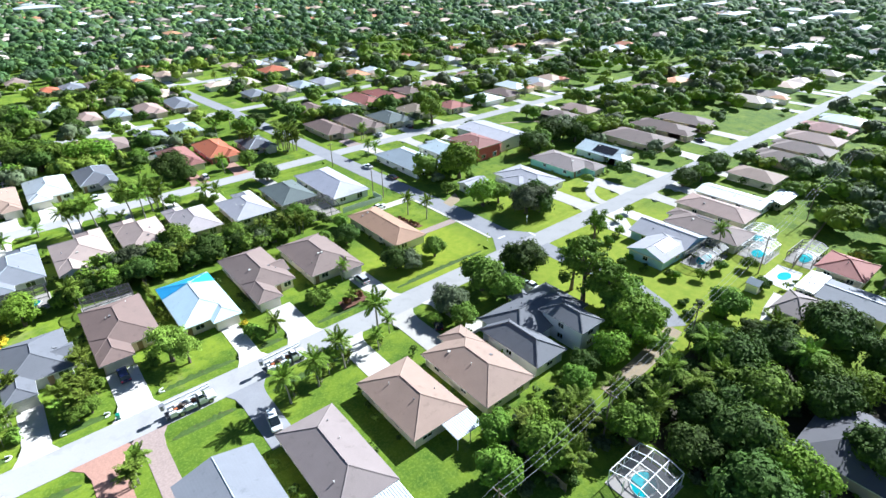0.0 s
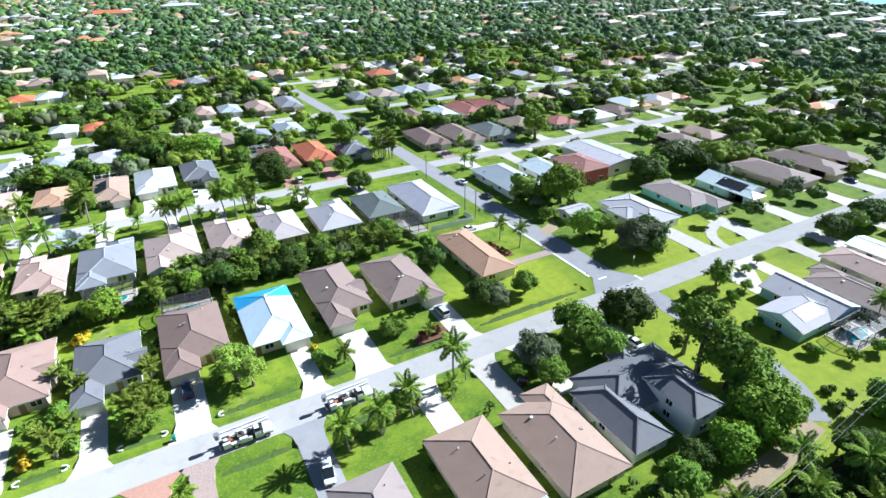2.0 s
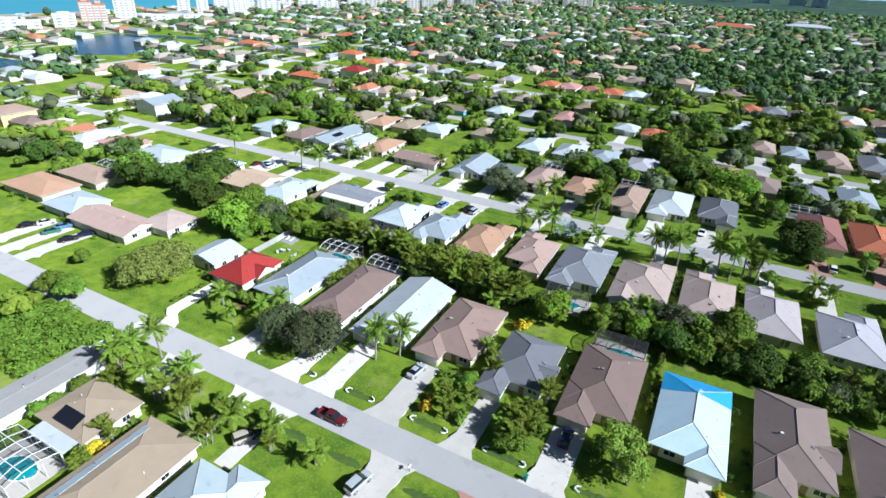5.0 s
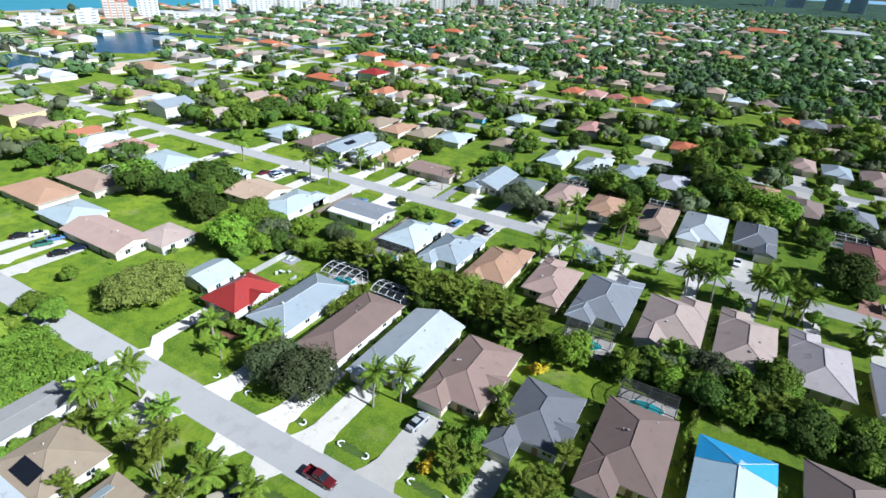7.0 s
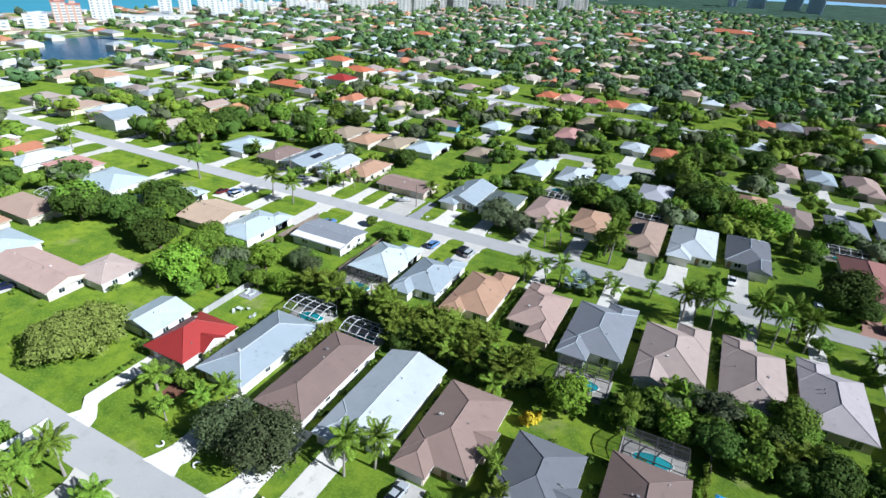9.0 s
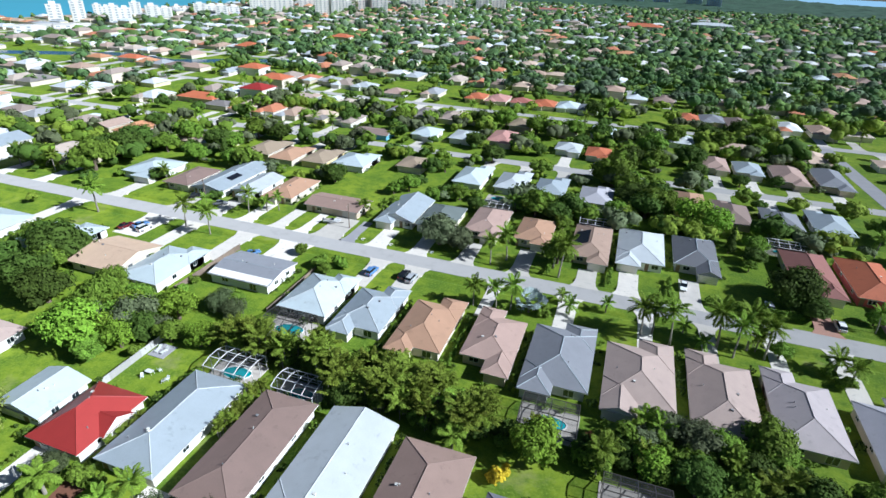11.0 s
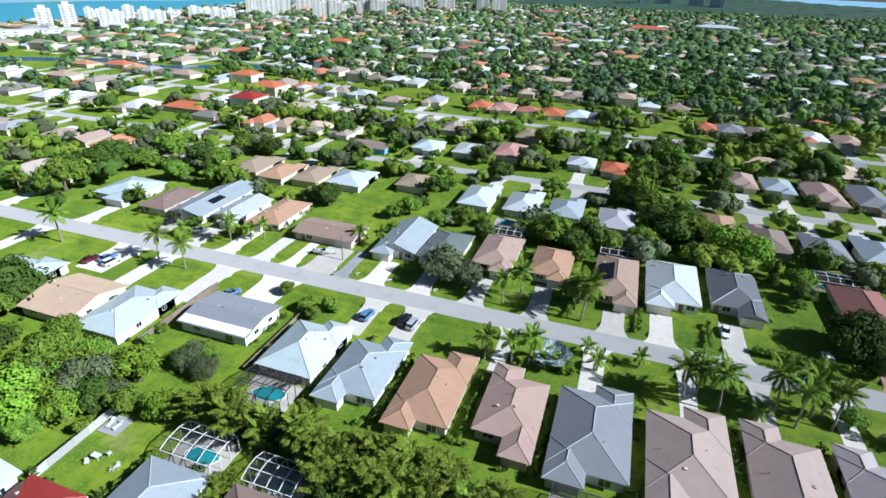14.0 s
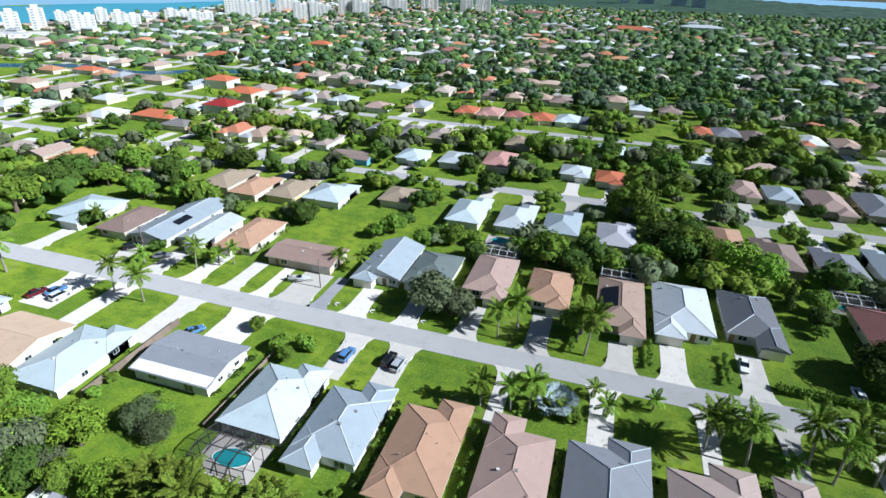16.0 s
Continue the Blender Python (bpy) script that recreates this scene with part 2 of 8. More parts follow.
def roofmat(name, c, rough=0.8, ripple=None, **kw):
    return mat("roof_" + name, c, rough, vary=0.10, scale=7, big=0.14, big_scale=0.35, second=tuple(v * 0.8 for v in c), second_amt=0.12,
               ripple=ripple or ("Z", 0.12), bump=0.04, **kw)


RC = {
    "tan": roofmat("tan_tile", (0.39, 0.275, 0.215)), "pink": roofmat("pink_brown_shingle", (0.44, 0.31, 0.265)),
    "mauve": roofmat("mauve_brown_shingle", (0.31, 0.215, 0.18)), "steel": roofmat("steel_grey_shingle", (0.175, 0.18, 0.2)),
    "brick": roofmat("brick_brown_tile", (0.31, 0.135, 0.115)),
    "peach": roofmat("pale_peach_shingle", (0.50, 0.365, 0.265)),
    "shell": roofmat("shell_pink_grey_shingle", (0.48, 0.425, 0.43)), "lilac": roofmat("lilac_grey_metal", (0.40, 0.40, 0.46), 0.5),
    "stone": roofmat("stone_grey_membrane", (0.30, 0.29, 0.28)),
    "ash": roofmat("ash_grey_shingle", (0.30, 0.247, 0.235)),
    "blush": roofmat("blush_grey_shingle", (0.46, 0.36, 0.32)),
    "brown": roofmat("brown_shingle", (0.23, 0.16, 0.138)), "taupe": roofmat("taupe_shingle", (0.265, 0.197, 0.173)),
    "grey": roofmat("grey_shingle", (0.25, 0.26, 0.29)), "lgrey": roofmat("light_grey_metal", (0.36, 0.41, 0.45), 0.5),
    "pale": roofmat("pale_blue_metal", (0.56, 0.64, 0.67), 0.45), "white": roofmat("white_metal", (0.52, 0.555, 0.58), 0.5),
    "orange": roofmat("orange_tan_tile", (0.45, 0.275, 0.18)), "red": roofmat("red_metal", (0.36, 0.04, 0.035), 0.5),
    "terra": roofmat("terracotta_tile", (0.50, 0.15, 0.07)), "rose": roofmat("rose_tile", (0.42, 0.16, 0.13)),
    "slate": roofmat("dark_slate_shingle", (0.125, 0.12, 0.135)), "green": roofmat("dark_green_grey_shingle", (0.15, 0.18, 0.175)),
    "lav": roofmat("pale_lavender_grey_shingle", (0.47, 0.46, 0.50)), "sand": roofmat("sand_shingle", (0.338, 0.266, 0.191)),
    "tarp": roofmat("pale_blue_tarp", (0.52, 0.66, 0.74), 0.45), "sky": roofmat("bright_blue_tarp", (0.06, 0.36, 0.68), 0.4),
    "salmon": roofmat("salmon_tile", (0.50, 0.27, 0.24)), "dgrey": roofmat("dark_grey_tile", (0.16, 0.165, 0.185)),
}
RWORD = {"peach": "pale peach shingle", "shell": "shell pink grey shingle", "lilac": "lilac grey metal", "stone": "stone grey", "ash": "ash grey shingle", "brick": "brick brown tile", "mauve": "mauve brown shingle", "steel": "steel grey shingle", "blush": "blush grey shingle", "tan": "tan tile", "pink": "pinkish brown shingle", "brown": "dark brown shingle", "taupe": "taupe shingle", "grey": "grey shingle",
         "lgrey": "light grey metal", "pale": "pale blue metal", "white": "white metal", "orange": "orange tan tile", "red": "bright red metal",
         "terra": "terracotta tile", "rose": "rose red tile", "slate": "dark slate shingle", "green": "dark green grey shingle",
         "lav": "pale lavender grey shingle", "sand": "sand coloured shingle", "tarp": "tarp covered", "salmon": "salmon pink tile", "dgrey": "dark grey tile"}


def wallmat(name, c):
    return mat("stucco_" + name, c, 0.9, vary=0.07, scale=6, big=0.06, big_scale=0.4, bump=0.15, bump_scale=30)


WC = {"cream": wallmat("cream", (0.68, 0.62, 0.5)), "white": wallmat("white", (0.78, 0.77, 0.74)), "beige": wallmat("beige", (0.55, 0.46, 0.36)),
      "yellow": wallmat("yellow", (0.75, 0.62, 0.32)), "blue": wallmat("blue", (0.16, 0.42, 0.62)), "rose": wallmat("rose", (0.55, 0.12, 0.12)),
      "grey": wallmat("grey", (0.5, 0.5, 0.49)), "sky": wallmat("sky", (0.42, 0.60, 0.78)), "teal": wallmat("teal", (0.30, 0.60, 0.58))}


# ---------------------------------------------------------------- mesh helpers
def link_mesh(name, verts, faces, material, parent=None, label="", mats=None, idx=None):
    me = bpy.data.meshes.new(name)
    me.from_pydata(verts, [], faces)
    for m in (mats or [material]):
        me.materials.append(m)
    if idx is not None:
        me.polygons.foreach_set("material_index", idx)
    me.update()
    ob = new(name, me)
    if parent:
        ob.parent = parent
    if label:
        ob["label"] = label
    return ob


class Geo:
    """Collects plain faces for one mesh."""

    def __init__(self):
        self.v, self.f = [], []

    def add(self, verts, faces):
        o = len(self.v)
        self.v += [tuple(p) for p in verts]
        self.f += [tuple(i + o for i in f) for f in faces]
        return self

    def box(self, x0, x1, y0, y1, z0, z1):
        return self.add([(x0, y0, z0), (x1, y0, z0), (x1, y1, z0), (x0, y1, z0), (x0, y0, z1), (x1, y0, z1), (x1, y1, z1), (x0, y1, z1)],
                        [(3, 2, 1, 0), (4, 5, 6, 7), (0, 1, 5, 4), (1, 2, 6, 5), (2, 3, 7, 6), (3, 0, 4, 7)])

    def bar(self, a, b, w, up=(0, 0, 1)):
        a, b = Vector(a), Vector(b)
        d = (b - a).normalized()
        s = d.cross(Vector(up))
        s = (s if s.length > 1e-4 else d.cross(Vector((1, 0, 0)))).normalized() * w / 2
        u = s.cross(d).normalized() * w / 2
        vs = [p + q for p in (a, b) for q in (-s - u, s - u, s + u, -s + u)]
        return self.add(vs, [(3, 2, 1, 0), (4, 5, 6, 7), (0, 1, 5, 4), (1, 2, 6, 5), (2, 3, 7, 6), (3, 0, 4, 7)])

    def tube(self, pts, radii, n=7, cap=True):
        rings = []
        for i, p in enumerate(pts):
            p = Vector(p)
            d = (Vector(pts[min(i + 1, len(pts) - 1)]) - Vector(pts[max(i - 1, 0)])).normalized()
            s = d.cross(Vector((0, 1, 0) if abs(d.y) < 0.9 else (1, 0, 0))).normalized()
            u = d.cross(s)
            rings.append([p + (s * math.cos(a) + u * math.sin(a)) * radii[i] for a in (2 * math.pi * k / n for k in range(n))])
        vs = [q for r in rings for q in r]
        fs = [(i * n + k, i * n + (k + 1) % n, (i + 1) * n + (k + 1) % n, (i + 1) * n + k) for i in range(len(pts) - 1) for k in range(n)]
        if cap:
            fs.append(tuple(reversed(range(n)))); fs.append(tuple(range((len(pts) - 1) * n, len(pts) * n)))
        return self.add(vs, fs)

    def make(self, name, material, parent=None, label=""):
        return link_mesh(name, self.v, self.f, material, parent, label)


def empty(name, x, y, z=0.0, label="", category="", group="", kind=""):
    ob = new(name)
    ob.location = (x, y, z)
    return tagged(ob, label, category, group, kind)

# ---------------------------------------------------------------- plan
STREET_A, STREET_B, STREET_C = -5.2, 96.6, 191.5
STREETS = [STREET_A, STREET_B, STREET_C, 277.0] + [379.0 + 98.0 * k for k in range(12)]
HALF = 3.2
CROSS_X = 58.0


def swale(x, y):
    """Shallow ditches along both sides of the two nearer streets."""
    d = 0.0
    for s in (STREET_A, STREET_B):
        for side in (1, -1):
            o = abs(y - (s + side * (HALF + 3.3)))
            if o < 1.5:
                d = max(d, 0.5 * (0.5 + 0.5 * math.cos(math.pi * o / 1.5)))
    return d if -260 < x < 52 or 66 < x < 300 else 0.0


CREST_AZ = (-180, -110, -65, -53, -42, -20, 0, 10, 17, 40, 59, 64, 70, 75, 100, 180)
CREST_R = (900, 1000, 1250, 1330, 1400, 2000, 2700, 2900, 2500, 1700, 1240, 1180, 1010, 960, 920, 900)


def past_crest(x, y):
    """How far a place lies beyond the horizon's line round the neighbourhood."""
    az = math.degrees(math.atan2(x + 40, y + 20))
    return math.hypot(x + 40, y + 20) - float(np.interp(az, CREST_AZ, CREST_R))


def drop(x, y):
    """The land and the sea curve down beyond the horizon."""
    return 0.1 * max(0.0, past_crest(x, y))


def sheet(name, xs_of, ys, z, material, past):
    """A gridded surface; xs_of(y) gives a row's x values. Its far rim lies hidden behind the horizon."""
    v, n = [], len(xs_of(ys[0]))
    for y in ys:
        v += [(x, y, z(x, y) - drop(x, y)) for x in xs_of(y)]
    f = []
    for j in range(len(ys) - 1):
        for i in range(n - 1):
            q = (j * n + i, j * n + i + 1, (j + 1) * n + i + 1, (j + 1) * n + i)
            if min(past_crest(v[k][0], v[k][1]) for k in q) < past:
                f.append(q)
    return link_mesh(name, v, f, material)


def build_ground():
    ys = {-1200.0, -1000.0, -800.0, -650.0, -500.0, -350.0, -250.0, -120.0}
    for s in (STREET_A, STREET_B):
        for k in range(-24, 25):
            ys.add(s + k * 0.5)
    for k in range(-80, 260, 12):
        ys.add(float(k))
    for k in range(300, 3201, 100):
        ys.add(float(k))
    xs = {51.9, 52.1, 65.9, 66.1, -260.1, -259.9, 299.9, 300.1}
    for k in range(-260, 301, 14):
        xs.add(float(k))
    for k in range(400, 1700, 100):
        xs.update((float(k), float(-k)))
    xs, ys = sorted(xs), sorted(ys)
    ob = sheet("ground", lambda y: xs, ys, lambda x, y: -swale(x, y), GRASS, 250)
    tagged(ob, "green mown lawns and verges with shallow roadside ditches", "ground", kind="structure")


build_ground()


def slab(name, pts, z, material, label, category, depth=0.6):
    """A paved surface with the outline pts (counter-clockwise), its top at z."""
    n = len(pts)
    v = [(x, y, z) for x, y in pts] + [(x, y, z - depth) for x, y in pts]
    f = [tuple(range(n))] + [(i, i + n, (i + 1) % n + n, (i + 1) % n) for i in range(n)]
    return tagged(link_mesh(name, v, f, material), label, category, kind="structure")


def road_line(name, pts, half, z, material, label):
    """A road of constant width along a polyline."""
    left, right = [], []
    for i, p in enumerate(pts):
        a, b = Vector(pts[max(i - 1, 0)]), Vector(pts[min(i + 1, len(pts) - 1)])
        d = (b - a).normalized(); nrm = Vector((-d.y, d.x))
        left.append(Vector(p) + nrm * half); right.append(Vector(p) - nrm * half)
    v = [(*p, z) for p in left] + [(*p, z) for p in right]
    n = len(pts)
    v += [(p[0], p[1], z - 0.6) for p in v]
    f = [(i, n + i, n + i + 1, i + 1) for i in range(n - 1)]
    f += [(i + 1, i + 1 + 2 * n, i + 2 * n, i) for i in range(n - 1)] + [(n + i, n + i + 2 * n, n + i + 1 + 2 * n, n + i + 1) for i in range(n - 1)]
    return tagged(link_mesh(name, v, f, material), label, "road", kind="structure")


def wavy(y, x0, x1, step=40):
    return [(x, y) for x in np.arange(x0, x1 + 1, step).tolist()]


road_line("road", wavy(STREET_A, -640, 900), HALF, 0.05, ASPHALT, "sun-bleached grey asphalt street past the front lawns")
road_line("road", wavy(STREET_B, -560, 420), HALF + 0.1, 0.05, ASPHALT, "sun-bleached grey asphalt street between house rows")
for i, s in enumerate(STREETS[2:]):
    road_line("road", wavy(s, -400 - 10 * i, 500), HALF, 0.05, ASPHALT, "pale asphalt street among trees farther off")
road_line("road", [(CROSS_X + 2.4, STREET_A + HALF - 0.5), (CROSS_X + 2.4, 20), (CROSS_X + 1.6, 40), (CROSS_X + 0.6, 66), (CROSS_X - 1, 120), (CROSS_X - 4, 190), (CROSS_X - 7, 240), (CROSS_X - 8.5, 276)], 3.3, 0.054, PATCH,
          "darker grey asphalt cross street at the corner")
road_line("road", [(63.4, STREET_A - HALF + 0.4), (63.4, -16), (64, -26), (64.6, -34), (62, -43), (57.5, -49.5)], 2.7, 0.054, PATCH, "grey asphalt lane curving away between trees")
slab("pavement", [(61.8, -2.2), (68.2, -2.2), (63.6, 4.0), (61.8, 4)], 0.058, PATCH, "asphalt corner flare where two streets meet", "pavement")
slab("pavement", [(52.6, -2.2), (58.4, -2.2), (57.6, 4), (57.2, 4.0)], 0.058, PATCH, "asphalt corner flare where two streets meet", "pavement")
slab("pavement", [(56.3, 4.4), (57.0, 4.4), (57.0, 30), (56.5, 44), (55.8, 44), (56.2, 30)], 0.1, CONCRETE, "narrow pale concrete kerb beside the cross street", "kerb", 0.4)
slab("road_marking", [(57.8, 2.2), (60.4, 2.2), (60.4, 2.75), (57.8, 2.75)], 0.066, LINE, "worn white stop bar at the junction", "road marking", 0.01)
slab("road_marking", [(66.6, -2.9), (67.1, -2.9), (67.1, -0.4), (66.6, -0.4)], 0.066, LINE, "worn white bar across the junction's edge", "road marking", 0.01)
slab("dirt_track", [(31, -54), (46, -53), (57, -51.5), (57, -48.4), (44, -49.6), (31, -50.4)], 0.03, SAND, "dry sandy grass track under the power lines", "ground", 0.2)
# far northbound roads and the canal-side ones
for x in (-420.0, 300.0):
    road_line("road", [(x, 0), (x + 4, 300), (x - 4, 700), (x, 1300)], 3.4, 0.06, ASPHALT, "pale asphalt avenue crossing the streets farther off")
for pts in ([(-467, 190), (-440, 214), (-452, 236), (-530, 292), (-560, 270), (-552, 236)], [(-480, 112), (-441, 124), (-452, 146), (-462, 154), (-500, 150)]):
    slab("canal_water", pts, 0.07, CANAL, "dark blue canal lagoon between waterfront houses", "water", 0.4)
CANAL_LINE = [(-560, 282), (-522, 297), (-446, 333), (-390, 324), (-333, 362), (-290, 372)]
road_line("canal_water", CANAL_LINE, 9, 0.07, CANAL, "dark blue canal between waterfront houses")["category"] = "water"


def coast(y):
    return float(np.interp(y, (-1000, 300, 700, 1250, 2200), (-820, -800, -760, -780, -900)))


tagged(sheet("sea", lambda y: [coast(y) - 70 * k for k in range(13)][::-1], [float(k) for k in range(-1000, 2300, 100)], lambda x, y: 0.09, SEA, 220),
       "calm turquoise sea beyond the beach", "water", kind="structure")
tagged(sheet("beach", lambda y: [coast(y) - 2, coast(y) + 6, coast(y) + 16], [float(k) for k in range(-1000, 2300, 100)], lambda x, y: 0.12, SAND, 100),
       "pale sandy beach along the sea", "beach", kind="structure")

ring = [2 * math.pi * k / 48 for k in range(48)]
tagged(link_mesh("backdrop", [(-40 + 3700 * math.sin(a), -20 + 3700 * math.cos(a), z) for z in (-520, 0) for a in ring], [(k, (k + 1) % 48, 48 + (k + 1) % 48, 48 + k) for k in range(48)], backdrop_mat),
       "pale blue sky low over the horizon", "sky", kind="structure")

DRIVES = []


def drive(x, y_house, y_road, w=5.2, material=None, flare=1.3, label="", x_road=None):
    """A driveway from a house front to the street edge, flaring where it meets the street."""
    DRIVES.append((x, w, y_road))
    s = 1 if y_house > y_road else -1
    xr = x if x_road is None else x_road
    yr = y_road - s * 0.25
    pts = [(xr - w / 2 - flare, yr), (xr + w / 2 + flare, yr), (xr + w / 2 + flare * 0.25, yr + s * 1.9), (x + w / 2, yr + s * 4.2), (x + w / 2, y_house), (x - w / 2, y_house),
           (x - w / 2, yr + s * 4.2), (xr - w / 2 - flare * 0.25, yr + s * 1.9)]
    if s < 0:
        pts.reverse()
    return slab("driveway", pts, 0.062, material or CONCRETE, label or "pale concrete driveway running to the street", "driveway")


# ---------------------------------------------------------------- houses
CAPS = {"grey": RC["lgrey"], "lgrey": RC["white"], "pale": RC["white"], "dgrey": RC["lgrey"], "slate": RC["grey"], "tarp": RC["white"]}


def roof_faces(x0, x1, y0, y1, z, pitch, axis, h0, h1):
    """Hip or gable roof faces over a rectangle; h0, h1: whether the ends are hipped. Returns vertices, faces, gable faces, cap lines, ridge height."""
    if axis == "y":
        half = (x1 - x0) / 2; xm = (x0 + x1) / 2; zr = z + half * pitch
        a, b = y0 + (half if h0 else 0), y1 - (half if h1 else 0)
        if a > b:
            a = b = (a + b) / 2
        v = [(x0, y0, z), (x1, y0, z), (x1, y1, z), (x0, y1, z), (xm, a, zr), (xm, b, zr)]
        f, g, caps = [(1, 2, 5, 4), (3, 0, 4, 5)], [], [(4, 5)]
        for hip, tri, e in ((h0, (0, 1, 4), ((0, 4), (1, 4))), (h1, (2, 3, 5), ((2, 5), (3, 5)))):
            (f if hip else g).append(tri)
            caps += list(e) if hip else []
    else:
        half = (y1 - y0) / 2; ym = (y0 + y1) / 2; zr = z + half * pitch
        a, b = x0 + (half if h0 else 0), x1 - (half if h1 else 0)
        if a > b:
            a = b = (a + b) / 2
        v = [(x0, y0, z), (x1, y0, z), (x1, y1, z), (x0, y1, z), (a, ym, zr), (b, ym, zr)]
        f, g, caps = [(0, 1, 5, 4), (2, 3, 4, 5)], [], [(4, 5)]
        for hip, tri, e in ((h0, (3, 0, 4), ((0, 4), (3, 4))), (h1, (1, 2, 5), ((1, 5), (2, 5)))):
            (f if hip else g).append(tri)
            caps += list(e) if hip else []
    return v, f, g, caps, zr


def window(parent, cx, y, s, w, h, z, axis="y"):
    """A window with a frame and a pane on a wall; s: the way its front looks."""
    fr, pn = Geo(), Geo()
    t = 0.07
    if axis == "y":
        for a, b, c, d in ((-w / 2, w / 2, z, z + t), (-w / 2, w / 2, z + h - t, z + h), (-w / 2, -w / 2 + t, z + t, z + h - t), (w / 2 - t, w / 2, z + t, z + h - t), (-t / 2, t / 2, z + t, z + h - t)):
            fr.box(cx + a, cx + b, min(y, y + s * 0.06), max(y, y + s * 0.06), c, d)
        pn.box(cx - w / 2 + t, cx + w / 2 - t, min(y, y + s * 0.025), max(y, y + s * 0.025), z + t, z + h - t)
    else:
        for a, b, c, d in ((-w / 2, w / 2, z, z + t), (-w / 2, w / 2, z + h - t, z + h), (-w / 2, -w / 2 + t, z + t, z + h - t), (w / 2 - t, w / 2, z + t, z + h - t), (-t / 2, t / 2, z + t, z + h - t)):
            fr.box(min(y, y + s * 0.06), max(y, y + s * 0.06), cx + a, cx + b, c, d)
        pn.box(min(y, y + s * 0.025), max(y, y + s * 0.025), cx - w / 2 + t, cx + w / 2 - t, z + t, z + h - t)
    win = fr.make("window", FRAMEM, parent)
    pn.make("pane", GLASS, win)
    return win


def house(x0, x1, y0, y1, roof="tan", wall="cream", face="s", garage="l", wing=3.0, gable=False, axis="y", pitch=0.36, eave=2.65,
          label="", gable_front=False, storey=0.0, back_wing=0.0, details=True, side="", split=0.52, back_gable=False):
    """One single-storey house. The rectangle is that of its eaves; face: the side of the street; wing: how far the garage wing stands out."""
    cx, cy = (x0 + x1) / 2, (y0 + y1) / 2
    details = details and -200 < cx < 150
    rm = RC[roof] if isinstance(roof, str) and roof in RC else ROOF_ANY
    wm = WC[wall] if wall in WC else WALL_ANY
    thing = empty("house", cx, cy, 0, label or f"single-storey {wall} stucco house with a {RWORD.get(roof, 'shingle')} roof", "house", "houses along the street")
    X0, X1, Y0, Y1 = x0 - cx, x1 - cx, y0 - cy, y1 - cy
    ov, fs = 0.65, -1 if face == "s" else 1
    blocks = []
    W = X1 - X0
    if axis == "x":
        blocks.append((X0, X1, Y0, Y1, "x", not gable, not gable, pitch, eave))
        wing = 0
    else:
        ym0, ym1 = (Y0 + wing, Y1 - back_wing) if fs < 0 else (Y0 + back_wing, Y1 - wing)
        blocks.append((X0, X1, ym0, ym1, "y", not gable, not gable, pitch, eave + storey))
        if wing:
            gx0, gx1 = (X0, X0 + W * split) if garage == "l" else (X1 - W * split, X1)
            if fs < 0:
                blocks.append((gx0, gx1, Y0, ym0 + W * 0.5, "y", not gable_front, True, pitch, eave + 0.012))
            else:
                blocks.append((gx0, gx1, ym1 - W * 0.5, Y1, "y", True, not gable_front, pitch, eave + 0.012))
        if back_wing:
            bx0, bx1 = (X1 - W * 0.5, X1) if garage == "l" else (X0, X0 + W * 0.5)
            if fs < 0:
                blocks.append((bx0, bx1, ym1 - W * 0.45, Y1, "y", True, True, pitch, eave + 0.008))
            else:
                blocks.append((bx0, bx1, Y0, ym0 + W * 0.45, "y", not back_gable, True, pitch, eave + 0.008))
    if side:                                # a cross gable in the long side
        sx0, sx1 = (X0 - 0.8, 0) if side == "l" else (0, X1 + 0.8)
        if axis == "x":
            blocks.append((X1 - W * 0.32, X1 + 1.6, -3.6, 3.4, "x", True, False, pitch * 0.86, eave + 0.08))
        else:
            blocks.append((sx0, sx1, -2.8, 3.2, "x", side != "l", side == "l", pitch, eave + 0.016))
    walls = Geo()
    for n, (bx0, bx1, by0, by1, ax, h0, h1, p, z) in enumerate(blocks):
        walls.box(bx0 + ov, bx1 - ov, by0 + ov, by1 - ov, -0.2, z + 0.05)
        v, f, g, cl, zr = roof_faces(bx0, bx1, by0, by1, z, p, ax, h0, h1)
        # the roof skin with its thick edge
        low = [(x, y, zz - 0.04) for x, y, zz in v[:4]]
        skin = link_mesh("roof" if n == 0 else "roof_wing", v + low, f + [(0, 6, 7, 1), (1, 7, 8, 2), (2, 8, 9, 3), (3, 9, 6, 0)], rm, thing)
        # fascia round the eaves, soffit under them
        Geo().add([(bx0, by0, z - 0.035), (bx1, by0, z - 0.035), (bx1, by1, z - 0.035), (bx0, by1, z - 0.035), (bx0, by0, z - 0.22), (bx1, by0, z - 0.22), (bx1, by1, z - 0.22), (bx0, by1, z - 0.22)],
                  [(0, 4, 5, 1), (1, 5, 6, 2), (2, 6, 7, 3), (3, 7, 4, 0), (7, 6, 5, 4)]).make("fascia", TRIM, thing)
        for tri in g:                       # gable walls set back under the roof edge
            q = [Vector(v[i]) for i in tri]
            m = sum(q, Vector()) / 3
            out = Vector((0, 1 if m.y > (by0 + by1) / 2 else -1, 0)) if ax == "y" else Vector((1 if m.x > (bx0 + bx1) / 2 else -1, 0, 0))
            walls.add([c - out * 0.25 - Vector((0, 0, 0.06)) for c in q], [(0, 1, 2)])
